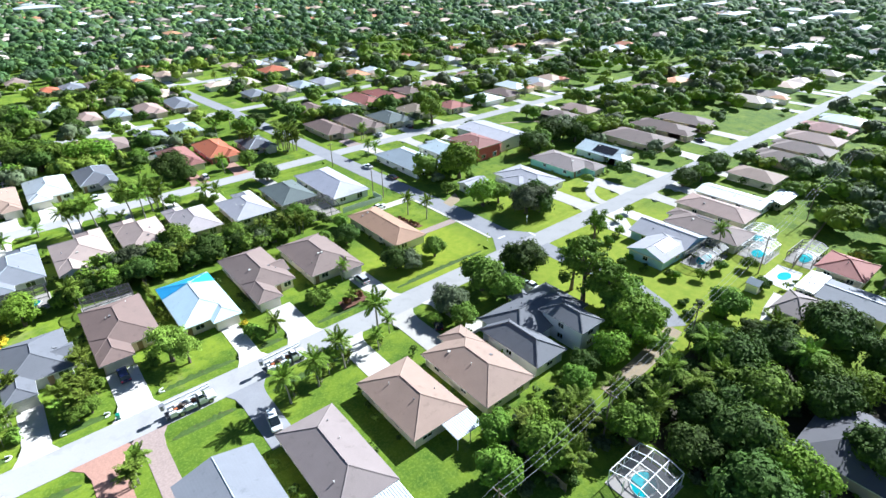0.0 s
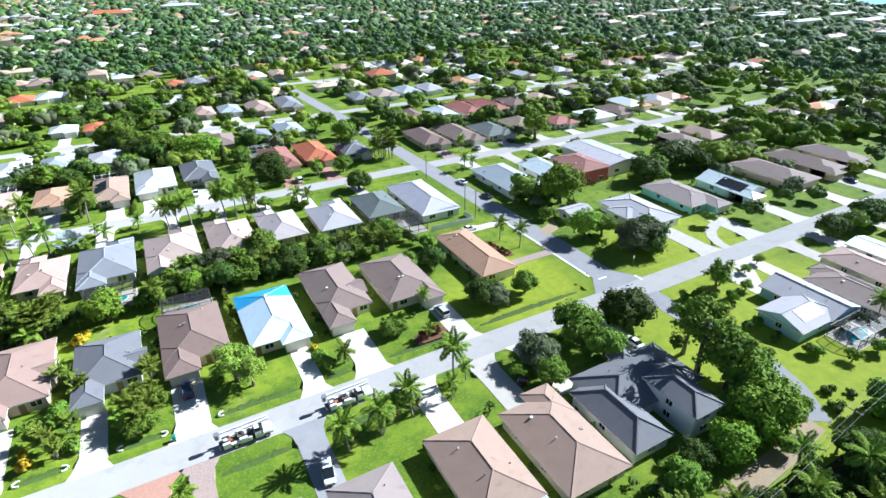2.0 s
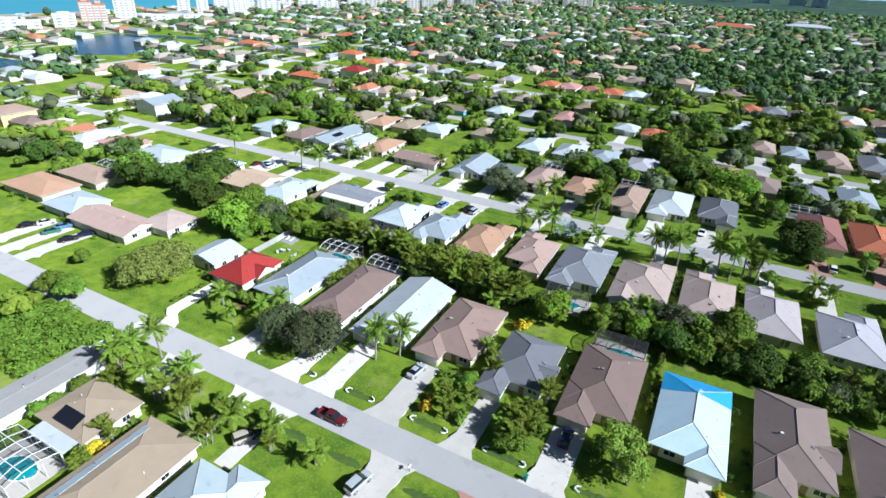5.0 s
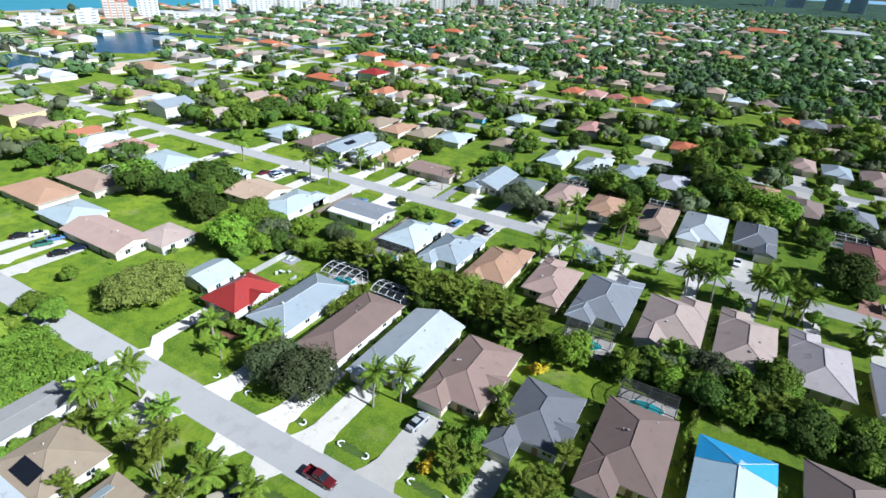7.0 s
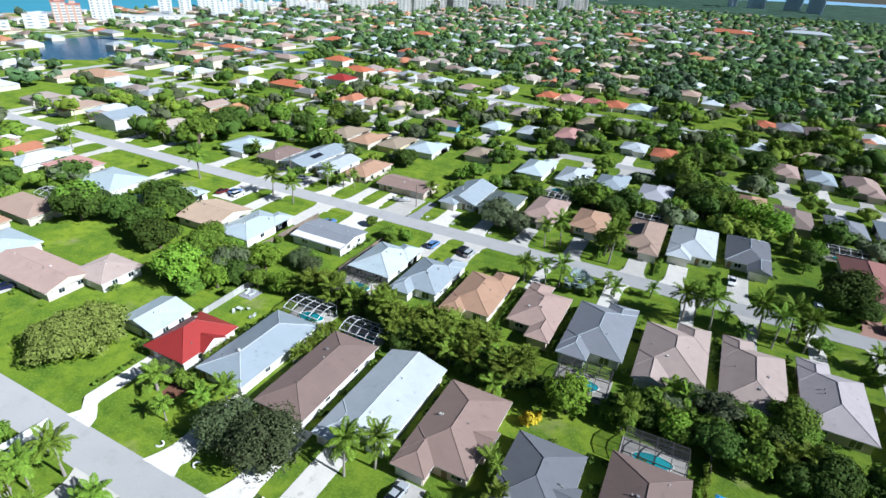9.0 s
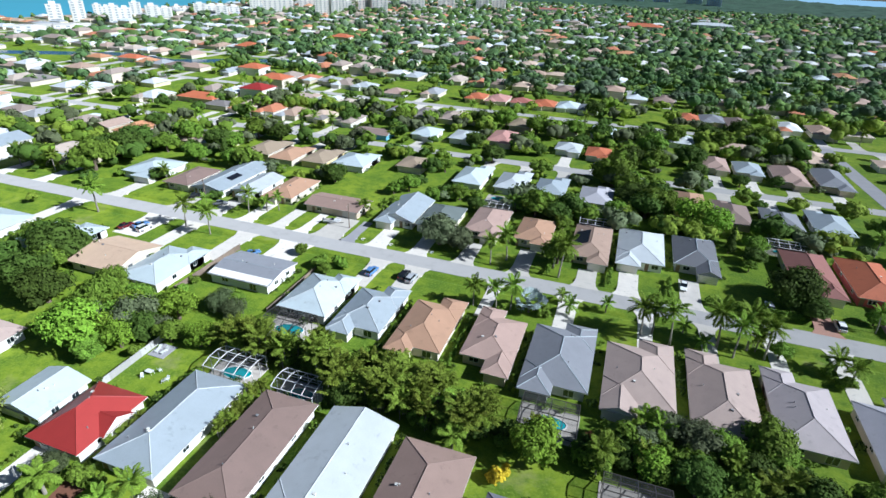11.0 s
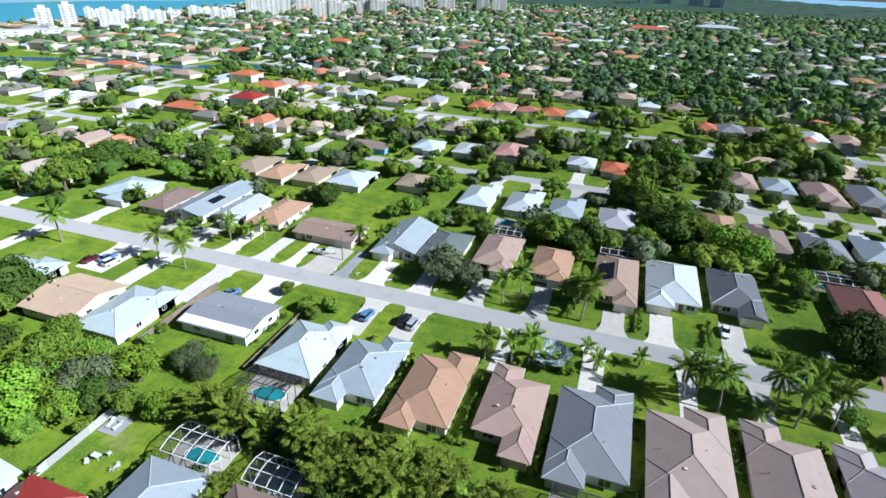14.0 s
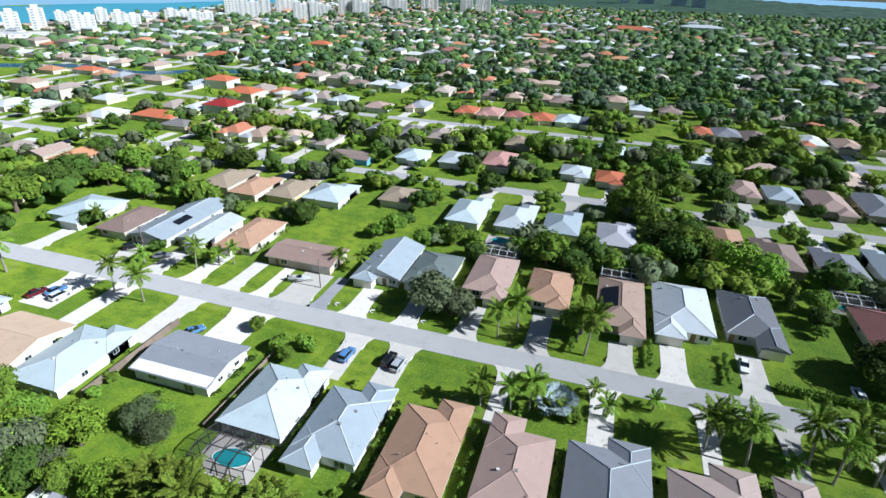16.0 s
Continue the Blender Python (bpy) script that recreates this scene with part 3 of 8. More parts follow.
        if details:                         # ridge and hip caps, joined where they meet
            up = Vector((0, 0, 0.05))
            cv, cf = [Vector(q) + up for q in v], []
            for a, b in cl:
                va, vb = cv[a], cv[b]
                if (vb - va).length < 0.3:
                    continue
                d = (vb - va).normalized(); s = d.cross(Vector((0, 0, 1))).normalized() * 0.13; u = Vector((0, 0, 0.06))
                o = len(cv)
                cv += [va + d * 0.3 - s - u, va + d * 0.3 + u * 0.6, va + d * 0.3 + s - u, vb - d * 0.3 - s - u, vb - d * 0.3 + u * 0.6, vb - d * 0.3 + s - u]
                cf += [(o, o + 3, o + 4, o + 1), (o + 1, o + 4, o + 5, o + 2), (a, o, o + 1), (a, o + 1, o + 2), (b, o + 4, o + 3), (b, o + 5, o + 4)]
            link_mesh("ridge_cap", cv, cf, CAPS.get(roof, rm), skin)["kind"] = "stuff"
    walls.make("wall", wm, thing)
    if not details:
        return thing
    yf = Y0 + ov if fs < 0 else Y1 - ov
    if axis == "x":
        gx = X0 + 3.4 if garage == "l" else X1 - 3.4
    else:
        gx = X0 + W * split / 2 if garage == "l" else X1 - W * split / 2
    gd = Geo().box(gx - 2.3, gx + 2.3, min(yf, yf + fs * 0.05), max(yf, yf + fs * 0.05), 0.06, 2.2)
    for zz in (0.6, 1.13, 1.66):
        gd.box(gx - 2.26, gx + 2.26, min(yf + fs * 0.05, yf + fs * 0.065), max(yf + fs * 0.05, yf + fs * 0.065), zz - 0.23, zz + 0.23)
    gd.make("garage_door", GARAGE, thing)
    ye = yf - fs * wing
    ex = (X1 - W * 0.24) if garage == "l" else (X0 + W * 0.24)
    Geo().box(ex - 1.9, ex - 0.9, min(ye, ye + fs * 0.05), max(ye, ye + fs * 0.05), 0.06, 2.12).make("door", DOORM, thing)
    window(thing, ex + 0.7, ye, fs, 1.8, 1.3, 0.85)
    yb = Y1 - ov if fs < 0 else Y0 + ov
    yb -= -fs * back_wing
    for wx in (X0 + W * 0.27, X0 + W * 0.73):
        window(thing, wx, yb, -fs, 2.0, 1.9 if wx > 0 else 1.3, 0.3 if wx > 0 else 0.9)
    D = Y1 - Y0
    for sx, s in ((X0 + ov, -1), (X1 - ov, 1)):
        for wy in (-D * 0.17, D * 0.2):
            window(thing, wy, sx, s, 1.4, 1.2, 0.9, axis="x")
    # vents on the roof
    rng = random.Random(int(cx * 7 + cy * 13))
    bx0, bx1, by0, by1, ax, h0, h1, p, z = blocks[0]
    for _ in range(3):
        px, py = rng.uniform(bx0 + 2, bx1 - 2), rng.uniform(by0 + 4, by1 - 4)
        zz = z + (min(px - bx0, bx1 - px) if ax == "y" else min(py - by0, by1 - py)) * p
        zz = min(zz, z + min(px - bx0, bx1 - px, py - by0, by1 - py) * p) if h0 else zz
        pipe = Geo().tube([(px, py, zz - 0.1), (px, py, zz + 0.35)], [0.09, 0.09], 8)
        if rng.random() < 0.4:
            pipe = Geo().box(px - 0.22, px + 0.22, py - 0.22, py + 0.22, zz - 0.1, zz + 0.22)
        pipe.make("roof_vent", PIPE if rng.random() < 0.6 else TRIM, thing)
    return thing


HH, GG, GH = (True, True), (False, False), (False, True)


def block_house(blocks, roof, wall, label, front="n"):
    """A house of several roofed blocks (x0, x1, y0, y1, axis, hipped ends, pitch, eave height), the largest first."""
    X0, X1, Y0, Y1 = blocks[0][:4]
    cx, cy = (X0 + X1) / 2, (Y0 + Y1) / 2
    thing = empty("house", cx, cy, 0, label, "house", "houses along the street")
    rm, ov = RC[roof], 0.6
    walls = Geo()
    for n, (x0, x1, y0, y1, ax, hips, p, z) in enumerate(blocks):
        x0, x1, y0, y1, z = x0 - cx, x1 - cx, y0 - cy, y1 - cy, z + 0.009 * n
        walls.box(x0 + ov, x1 - ov, y0 + ov, y1 - ov, -0.2, z + 0.05)
        v, f, g, cl, zr = roof_faces(x0, x1, y0, y1, z, p, ax, hips[0], hips[1])
        low = [(x, y, zz - 0.04) for x, y, zz in v[:4]]
        skin = link_mesh("roof" if n == 0 else "roof_wing", v + low, f + [(0, 6, 7, 1), (1, 7, 8, 2), (2, 8, 9, 3), (3, 9, 6, 0)], rm, thing)
        Geo().add([(x0, y0, z - 0.035), (x1, y0, z - 0.035), (x1, y1, z - 0.035), (x0, y1, z - 0.035), (x0, y0, z - 0.22), (x1, y0, z - 0.22), (x1, y1, z - 0.22), (x0, y1, z - 0.22)],
                  [(0, 4, 5, 1), (1, 5, 6, 2), (2, 6, 7, 3), (3, 7, 4, 0), (7, 6, 5, 4)]).make("fascia", TRIM, thing)
        for tri in g:
            q = [Vector(v[i]) for i in tri]
            m = sum(q, Vector()) / 3
            out = Vector((0, 1 if m.y > (y0 + y1) / 2 else -1, 0)) if ax == "y" else Vector((1 if m.x > (x0 + x1) / 2 else -1, 0, 0))
            walls.add([c - out * 0.25 - Vector((0, 0, 0.06)) for c in q], [(0, 1, 2)])
        caps = Geo()
        for a, b in cl:
            if (Vector(v[a]) - Vector(v[b])).length > 0.4:
                caps.bar(Vector(v[a]) + Vector((0, 0, 0.03)), Vector(v[b]) + Vector((0, 0, 0.03)), 0.2)
        caps.make("ridge_cap", CAPS.get(roof, rm), skin)["kind"] = "stuff"
        for level in ((0.9,) if z < 4 else (0.9, 3.4)):
            for k in ((0.27, 0.73) if n == 0 else (0.5,)):
                window(thing, x0 + (x1 - x0) * k, y0 + ov, -1, 1.7, 1.2, level)
                window(thing, x0 + (x1 - x0) * k, y1 - ov, 1, 1.7, 1.2, level)
                window(thing, y0 + (y1 - y0) * k, x0 + ov, -1, 1.4, 1.2, level, axis="x")
                window(thing, y0 + (y1 - y0) * k, x1 - ov, 1, 1.4, 1.2, level, axis="x")
    walls.make("wall", WC[wall], thing)
    yf, sg = (Y1 - cy - ov, 1) if front == "n" else (Y0 - cy + ov, -1)
    Geo().box(-0.5, 0.5, min(yf, yf + sg * 0.06), max(yf, yf + sg * 0.06), 0.06, 2.12).make("door", DOORM, thing)
    rng = random.Random(int(cx * 5 + cy))
    for _ in range(3):
        px, py = rng.uniform(X0 + 3, X1 - 3) - cx, rng.uniform(Y0 + 3, Y1 - 3) - cy
        Geo().tube([(px, py, blocks[0][7]), (px, py, blocks[0][7] + min(px - X0 + cx, X1 - cx - px, py - Y0 + cy, Y1 - cy - py) * blocks[0][6] + 0.4)], [0.09, 0.09], 8).make("roof_vent", PIPE, thing)
    return thing


# ---- street A, north side
house(-135.8, -125.4, 17.6, 28, "pale", "white", "s", "l", 0, gable=True, pitch=0.3, label="white house wing with a pale blue metal roof")
house(-123.8, -112.8, 14.4, 28.2, "red", "white", "s", "r", 0, pitch=0.56, side="r", label="white house with a steep bright red metal hip roof")
house(-110.2, -98.8, 15, 37, "lgrey", "white", "s", "r", 0, pitch=0.34)
house(-94.9, -84.2, 14, 37.3, "brown", "white", "s", "r", 0, pitch=0.36)
house(-81.6, -69.2, 13.2, 38, "white", "white", "s", "l", 2.5, gable=True, pitch=0.3)
house(-67.2, -55.2, 14.2, 36.2, "mauve", "beige", "s", "l", 3, pitch=0.4, side="r")
house(-51.9, -40.4, 11, 30.7, "steel", "grey", "s", "l", 4.5, pitch=0.4, side="r", split=0.45)
house(-37.2, -25, 11.6, 34.2, "brown", "beige", "s", "l", 4, pitch=0.38)
house(-21.8, -10, 11.2, 33.3, "tarp", "cream", "s", "r", 2, pitch=0.36, label="cream stucco house with blue tarps over its roof")
house(-6.4, 5.0, 11.6, 37, "taupe", "cream", "s", "l", 5, pitch=0.42, side="r")
house(7.9, 20.5, 11.3, 33.9, "taupe", "cream", "s", "r", 3, pitch=0.38, split=0.45)
house(31.6, 41.6, 13.6, 38.2, "orange", "cream", "s", "r", 0, pitch=0.36)
house(-163, -151, 24, 35, "blush", "white", "s", "r", 0, pitch=0.3)
house(-182.5, -157.5, 15.5, 27, "pink", "cream", "s", "l", 0, axis="x", gable=True, pitch=0.28)
house(-199, -183, 17.5, 30, "pale", "white", "s", "l", 0, axis="x", pitch=0.28)
house(-226, -203, 20, 33, "orange", "cream", "s", "l", 0, axis="x", pitch=0.32)
house(-222, -200, 35, 46, "tan", "cream", "s", "l", 0, axis="x", pitch=0.32)
# ---- street B, south side
house(-192, -175.5, 62, 77, "pale", "white", "n", "r", 2, pitch=0.26)
house(-169, -153.5, 58.5, 74, "peach", "cream", "n", "l", 0, axis="x", gable=True, pitch=0.25)
house(-152.2, -139.9, 57.5, 76.7, "pale", "white", "n", "r", 2, gable=False, pitch=0.26)
house(-133, -115.5, 66.6, 79.6, "grey", "white", "n", "l", 0, axis="x", gable=True, pitch=0.16, label="white house with a low grey shingle gable roof")
house(-109.2, -96.8, 60.8, 78.6, "pale", "white", "n", "r", 2, pitch=0.4)
house(-94.8, -83.3, 57, 78, "lgrey", "white", "n", "r", 3, pitch=0.36, back_wing=3)
house(-80.6, -69.2, 55.7, 78.2, "orange", "cream", "n", "r", 3, pitch=0.38, back_wing=2.5)
house(-65.7, -54.8, 55.8, 78.2, "pink", "beige", "n", "l", 3, pitch=0.38, back_wing=4)
house(-52.9, -40.1, 54.2, 78.5, "grey", "grey", "n", "r", 2.5, pitch=0.4, back_wing=3)
house(-37.9, -24.8, 54.2, 78.3, "blush", "white", "n", "r", 3, pitch=0.4, back_wing=3.6, back_gable=True)
house(-22.6, -10.8, 56, 78.8, "blush", "beige", "n", "l", 3, pitch=0.4)
house(-8.8, 2.6, 57, 78.2, "shell", "beige", "n", "l", 3, pitch=0.4)
house(5.8, 18, 56, 76.4, "lav", "cream", "n", "r", 3, pitch=0.4)
house(20.6, 32.6, 57.4, 75.8, "green", "cream", "n", "r", 0, pitch=0.4)
house(34.5, 47.8, 51, 78.6, "lilac", "white", "n", "l", 0, pitch=0.36)
house(-221, -201, 60, 75, "pale", "white", "n", "l", 0, axis="x", pitch=0.28)
house(-243, -226, 63, 76, "salmon", "cream", "n", "l", 0, axis="x", pitch=0.28)
house(-320, -301, 58, 74, "tan", "yellow", "n", "l", 0, axis="x", pitch=0.14, eave=5.4, label="two-storey bright yellow house with a low brown roof", details=False)
house(-281, -266, 107, 124, "lgrey", "white", "s", "l", 0, gable=True, pitch=0.3, eave=5.4, label="two-storey white house with a pale grey gable roof", details=False)
# ---- street B, north side
house(-212, -196.5, 111.6, 131, "pale", "white", "s", "r", 3, pitch=0.26)
house(-190, -179.2, 111.5, 129, "brown", "cream", "s", "r", 0, pitch=0.3)
house(-178.2, -165.4, 111.5, 140.5, "lgrey", "white", "s", "r", 0, gable=True, pitch=0.26)
house(-164.2, -154.2, 111, 132, "white", "white", "s", "r", 3, gable=True, pitch=0.26)
house(-151.6, -141, 113.5, 134, "orange", "cream", "s", "l", 2, pitch=0.34)
house(-135.3, -116.1, 113.6, 124.6, "mauve", "beige", "s", "r", 0, axis="x", gable=True, pitch=0.2)
house(-109.4, -97.5, 110.8, 133.3, "lgrey", "white", "s", "l", 3, pitch=0.36, gable=True)
house(-97, -85.5, 113.5, 131, "green", "cream", "s", "l", 2, pitch=0.36)
house(-82.2, -71.3, 112.8, 134.4, "pink", "cream", "s", "r", 3, pitch=0.38)
house(-67.3, -56.8, 114, 132, "orange", "cream", "s", "r", 2, pitch=0.38)
house(-51, -40.2, 108.8, 133.2, "tan", "beige", "s", "r", 3, pitch=0.38)
house(-38.5, -25.8, 111.6, 135.6, "white", "white", "s", "l", 3, pitch=0.38)
house(-23.6, -12, 113.5, 136.5, "dgrey", "grey", "s", "r", 4, pitch=0.42, gable_front=True)
house(5, 16.6, 113.5, 139, "brick", "cream", "s", "r", 3, pitch=0.4)
house(19, 30.6, 113.7, 139.6, "terra", "rose", "s", "r", 3, pitch=0.4)
house(34, 45, 113.5, 132, "dgrey", "grey", "s", "r", 3, pitch=0.4, gable_front=True)
# ---- beyond the cross street
house(67.5, 81.5, 52, 78.5, "lgrey", "white", "n", "l", 0, pitch=0.36)
house(85.5, 97, 56, 77.5, "pale", "white", "n", "r", 2, pitch=0.36)
house(95, 107.5, 50.5, 68, "brick", "rose", "n", "r", 0, pitch=0.26, eave=5.3, label="two-storey rose red house with a brick red roof")
house(109.5, 125.5, 53, 80, "lav", "white", "n", "r", 0, gable=True, pitch=0.12, eave=4.4, label="large white house with a low pale lavender roof")
house(66.5, 78, 109, 135.5, "brown", "beige", "s", "r", 3, pitch=0.38)
house(80.5, 93, 107, 134, "taupe", "beige", "s", "r", 3, pitch=0.38)
house(95, 108.5, 107, 128.5, "green", "cream", "s", "r", 2, pitch=0.36)
house(112, 126, 110, 130, "sand", "cream", "s", "r", 2, pitch=0.36)
house(131.5, 144, 107, 122, "rose", "cream", "s", "r", 2, pitch=0.36)
house(153, 167, 107, 124, "white", "white", "s", "r", 0, pitch=0.14)
house(169, 181, 107, 126, "brown", "beige", "s", "l", 2, pitch=0.34)
house(156.5, 168, 60, 77, "taupe", "beige", "n", "l", 2, pitch=0.3)
house(171.5, 183, 59, 78, "pink", "beige", "n", "r", 2, pitch=0.34)
house(76, 88.5, 147, 170, "brown", "beige", "n", "r", 2, pitch=0.36)
house(92, 103.5, 147, 168, "pale", "white", "n", "r", 2, pitch=0.36)
house(105.5, 118, 144, 172, "rose", "cream", "n", "r", 3, pitch=0.38)
house(119.5, 132, 143, 172, "rose", "cream", "n", "l", 3, pitch=0.38)
house(134.5, 147, 147, 166, "brown", "beige", "n", "l", 2, pitch=0.36)
block_house([(86.6, 99.8, 13.6, 34, "y", HH, 0.26, 2.7), (84.5, 94, 20, 29, "x", HH, 0.26, 2.7), (72, 81, 29.6, 36, "x", GG, 0.28, 2.65)], "lav", "white", "white house with a pale lavender hip roof behind big trees", "s")
house(107.5, 121, 12.5, 37, "ash", "teal", "s", "r", 4, pitch=0.26)
house(128.5, 141, 11.2, 32.5, "pale", "white", "s", "l", 3, pitch=0.38, gable=True)
house(151, 166, 11.6, 37, "taupe", "beige", "s", "l", 0, pitch=0.3)
house(172, 185, 10.5, 38, "brown", "beige", "s", "l", 3, pitch=0.34)
house(189, 202, 11, 36, "taupe", "beige", "s", "l", 3, pitch=0.34)
block_house([(84.3, 95.3, -36.6, -20.4, "y", GG, 0.34, 2.65), (75, 90, -36.3, -25.9, "x", GH, 0.36, 2.65)], "lav", "sky", "pale blue house with a lavender grey gable roof and solar panels")
house(96, 107, -44, -21.5, "taupe", "cream", "n", "r", 2, pitch=0.28)
house(110, 120.5, -39.5, -19, "pink", "cream", "n", "r", 0, pitch=0.3)
house(122.5, 132, -38.5, -18.5, "white", "white", "n", "r", 0, gable=True, pitch=0.2)
house(145, 156, -33, -17.5, "tan", "cream", "n", "r", 0, pitch=0.32)
house(168, 180, -37, -14.5, "taupe", "beige", "n", "r", 2, pitch=0.34)
house(184, 196, -35, -13.5, "taupe", "beige", "n", "r", 2, pitch=0.34)
house(200, 212, -33, -12, "pink", "beige", "n", "r", 2, pitch=0.34)
house(217, 230, -31, -11, "salmon", "cream", "n", "r", 2, pitch=0.34)
house(236, 248, -31, -12, "lgrey", "white", "n", "r", 2, pitch=0.34)
# ---- street A, south side
house(-34.5, -22.2, -44, -24, "grey", "cream", "n", "r", 0, gable=True, pitch=0.26)
house(-19, -8.6, -44.2, -24.6, "ash", "beige", "n", "l", 0, pitch=0.42)
house(-3, 8.2, -40.3, -23.2, "tan", "cream", "n", "l", 0, pitch=0.42)
house(10.4, 22.2, -42.6, -22.4, "tan", "cream", "n", "r", 2, pitch=0.4)
# roof colour darker than its mauve grey: the trees' shade is painted in
block_house([(26.2, 47.2, -35.2, -23.4, "x", HH, 0.46, 2.8), (23.9, 32.2, -41.6, -26.2, "y", HH, 0.5, 2.8), (35.2, 42.0, -42.6, -31.5, "y", HH, 0.45, 5.3), (36.4, 41, -26.5, -21.8, "y", HH, 0.46, 2.8)],
            "steel", "white", "white house with a steep grey roof darkened for the shade of tall trees beside it")
house(-81.2, -69.2, -43, -22.2, "pale", "white", "n", "r", 2, pitch=0.36)
house(-95.2, -83.4, -43, -22.3, "sand", "cream", "n", "r", 0, pitch=0.34)
house(-111.6, -98.8, -31.5, -20.8, "sand", "cream", "n", "r", 0, pitch=0.34)
house(-122.5, -115.0, -36, -16.8, "stone", "white", "n", "r", 0, gable=True, pitch=0.1, label="white house with a nearly flat stone grey roof")
# ---- behind the trees to the south-east
block_house([(75, 85.4, -66.8, -60.4, "y", HH, 0.34, 2.65)], "ash", "beige", "beige house with an ash grey hip roof beside a concrete drive")
block_house([(86.2, 96.6, -78, -64.9, "y", GG, 0.2, 2.7)], "grey", "cream", "cream house with a long low grey roof")
block_house([(86.8, 97.2, -64.7, -60.6, "x", GG, 0.05, 2.9)], "white", "white", "flat white carport wing beside the pool deck")
block_house([(100, 111.4, -70.4, -60, "y", HH, 0.34, 2.7)], "rose", "cream", "cream house with a rose red tile hip roof")
block_house([(131.2, 143.5, -41, -35.4, "x", GG, 0.22, 2.5)], "white", "beige", "small beige garage with a white gable roof")
house(40, 56, -92, -78, "slate", "beige", "n", "r", 0, pitch=0.3, details=False)
# ---- street C, south side
house(-187.5, -175, 151, 170.5, "sand", "cream", "n", "r", 2, pitch=0.34, details=False)
house(-173.5, -162.5, 148.5, 167, "orange", "cream", "n", "r", 2, pitch=0.34, details=False)
house(-160.5, -149.5, 150.5, 169, "sand", "yellow", "n", "r", 2, pitch=0.34, details=False)
house(-148, -134, 152.8, 170, "pale", "white", "n", "r", 2, pitch=0.3, details=False)
house(-124, -113, 160.5, 174, "sand", "cream", "n", "r", 0, pitch=0.34, details=False)
house(-98.5, -87.3, 153, 174.3, "pale", "white", "n", "r", 3, pitch=0.36, details=False)
house(-83.2, -72, 153.8, 174, "white", "white", "n", "r", 3, pitch=0.36, details=False)
house(-69, -58, 155, 173, "lgrey", "white", "n", "r", 3, pitch=0.36, details=False)
house(-53.2, -42, 152.3, 170, "lav", "white", "n", "r", 2, pitch=0.36, details=False)
house(-22.5, -12, 158, 177, "orange", "yellow", "n", "r", 0, pitch=0.34, details=False)
house(-10.3, 1.2, 153.4, 173, "taupe", "beige", "n", "l", 2, pitch=0.38, details=False)
house(4.6, 16, 155, 172, "grey", "grey", "n", "l", 2, pitch=0.38, details=False)
house(19, 30.5, 157, 176, "lgrey", "grey", "n", "l", 2, pitch=0.38, details=False)
# ---- street C, north side
house(-161, -144, 196.5, 207, "taupe", "blue", "s", "r", 0, axis="x", gable=True, pitch=0.2, label="blue house with a flat taupe roof beside big trees", details=False)
house(-136, -124, 203, 219, "pale", "white", "s", "r", 2, pitch=0.34, details=False)
house(-118, -107, 206, 222, "white", "white", "s", "r", 0, pitch=0.2, details=False)
house(-101, -89, 208, 229, "salmon", "cream", "s", "r", 2, pitch=0.36, details=False)
house(-70, -58.5, 208, 222, "white", "white", "s", "r", 2, pitch=0.36, details=False)
house(-56.5, -46, 204.5, 220, "terra", "cream", "s", "r", 2, pitch=0.36, details=False)
house(-10, 0.5, 209, 227, "pink", "cream", "s", "r", 2, pitch=0.38, details=False)
house(2.4, 13, 208, 225, "lgrey", "grey", "s", "r", 2, pitch=0.38, details=False)
house(16, 28, 202, 226, "pink", "beige", "s", "r", 3, pitch=0.38, details=False)
house(31.4, 43, 203, 229, "grey", "beige", "s", "r", 3, pitch=0.38, details=False)
# ---- the next street, both sides
for x, y, w, d, roof, wall in ((-131, 300, 12, 17, "terra", "yellow"), (-117.5, 300, 13, 20, "salmon", "cream"), (-103, 299, 13, 12, "rose", "white"), (-89.5, 299, 13.5, 18, "terra", "cream"), (-76, 301, 12.5, 18, "pale", "white"), (-64, 300, 12, 17, "grey", "white"),
                               (-11, 302, 12, 17, "terra", "cream"), (1.5, 304, 12.5, 18, "grey", "beige"), (14, 302, 12, 19, "taupe", "beige"), (-92, 249, 12, 17, "sand", "beige"), (-52, 251, 12, 18, "pale", "white"), (-39, 250, 12, 17, "lgrey", "white"), (-17, 253, 12.5, 18, "white", "white")):
    house(x - w / 2, x + w / 2, y - d / 2, y + d / 2, roof, wall, "s" if y > 277 else "n", "l", 2, pitch=0.36, details=False)
house(-187, -173, 283, 297, "pink", "white", "s", "l", 0, pitch=0.36, details=False)
house(-213, -199, 290, 306, "white", "white", "s", "l", 2, pitch=0.34, details=False)
house(70, 81, 200, 219, "grey", "beige", "s", "r", 2, pitch=0.36, details=False)
house(83.5, 96, 200, 220, "blush", "white", "s", "r", 2, pitch=0.36, details=False)
house(99, 111, 202, 221, "lgrey", "white", "s", "r", 2, pitch=0.36, details=False)
house(113, 126, 201, 220, "lav", "white", "s", "l", 2, pitch=0.36, details=False)
house(99, 116, 248, 264, "terra", "cream", "n", "r", 0, pitch=0.34, eave=5.0, details=False, label="two-storey cream house with a bright terracotta tile roof")
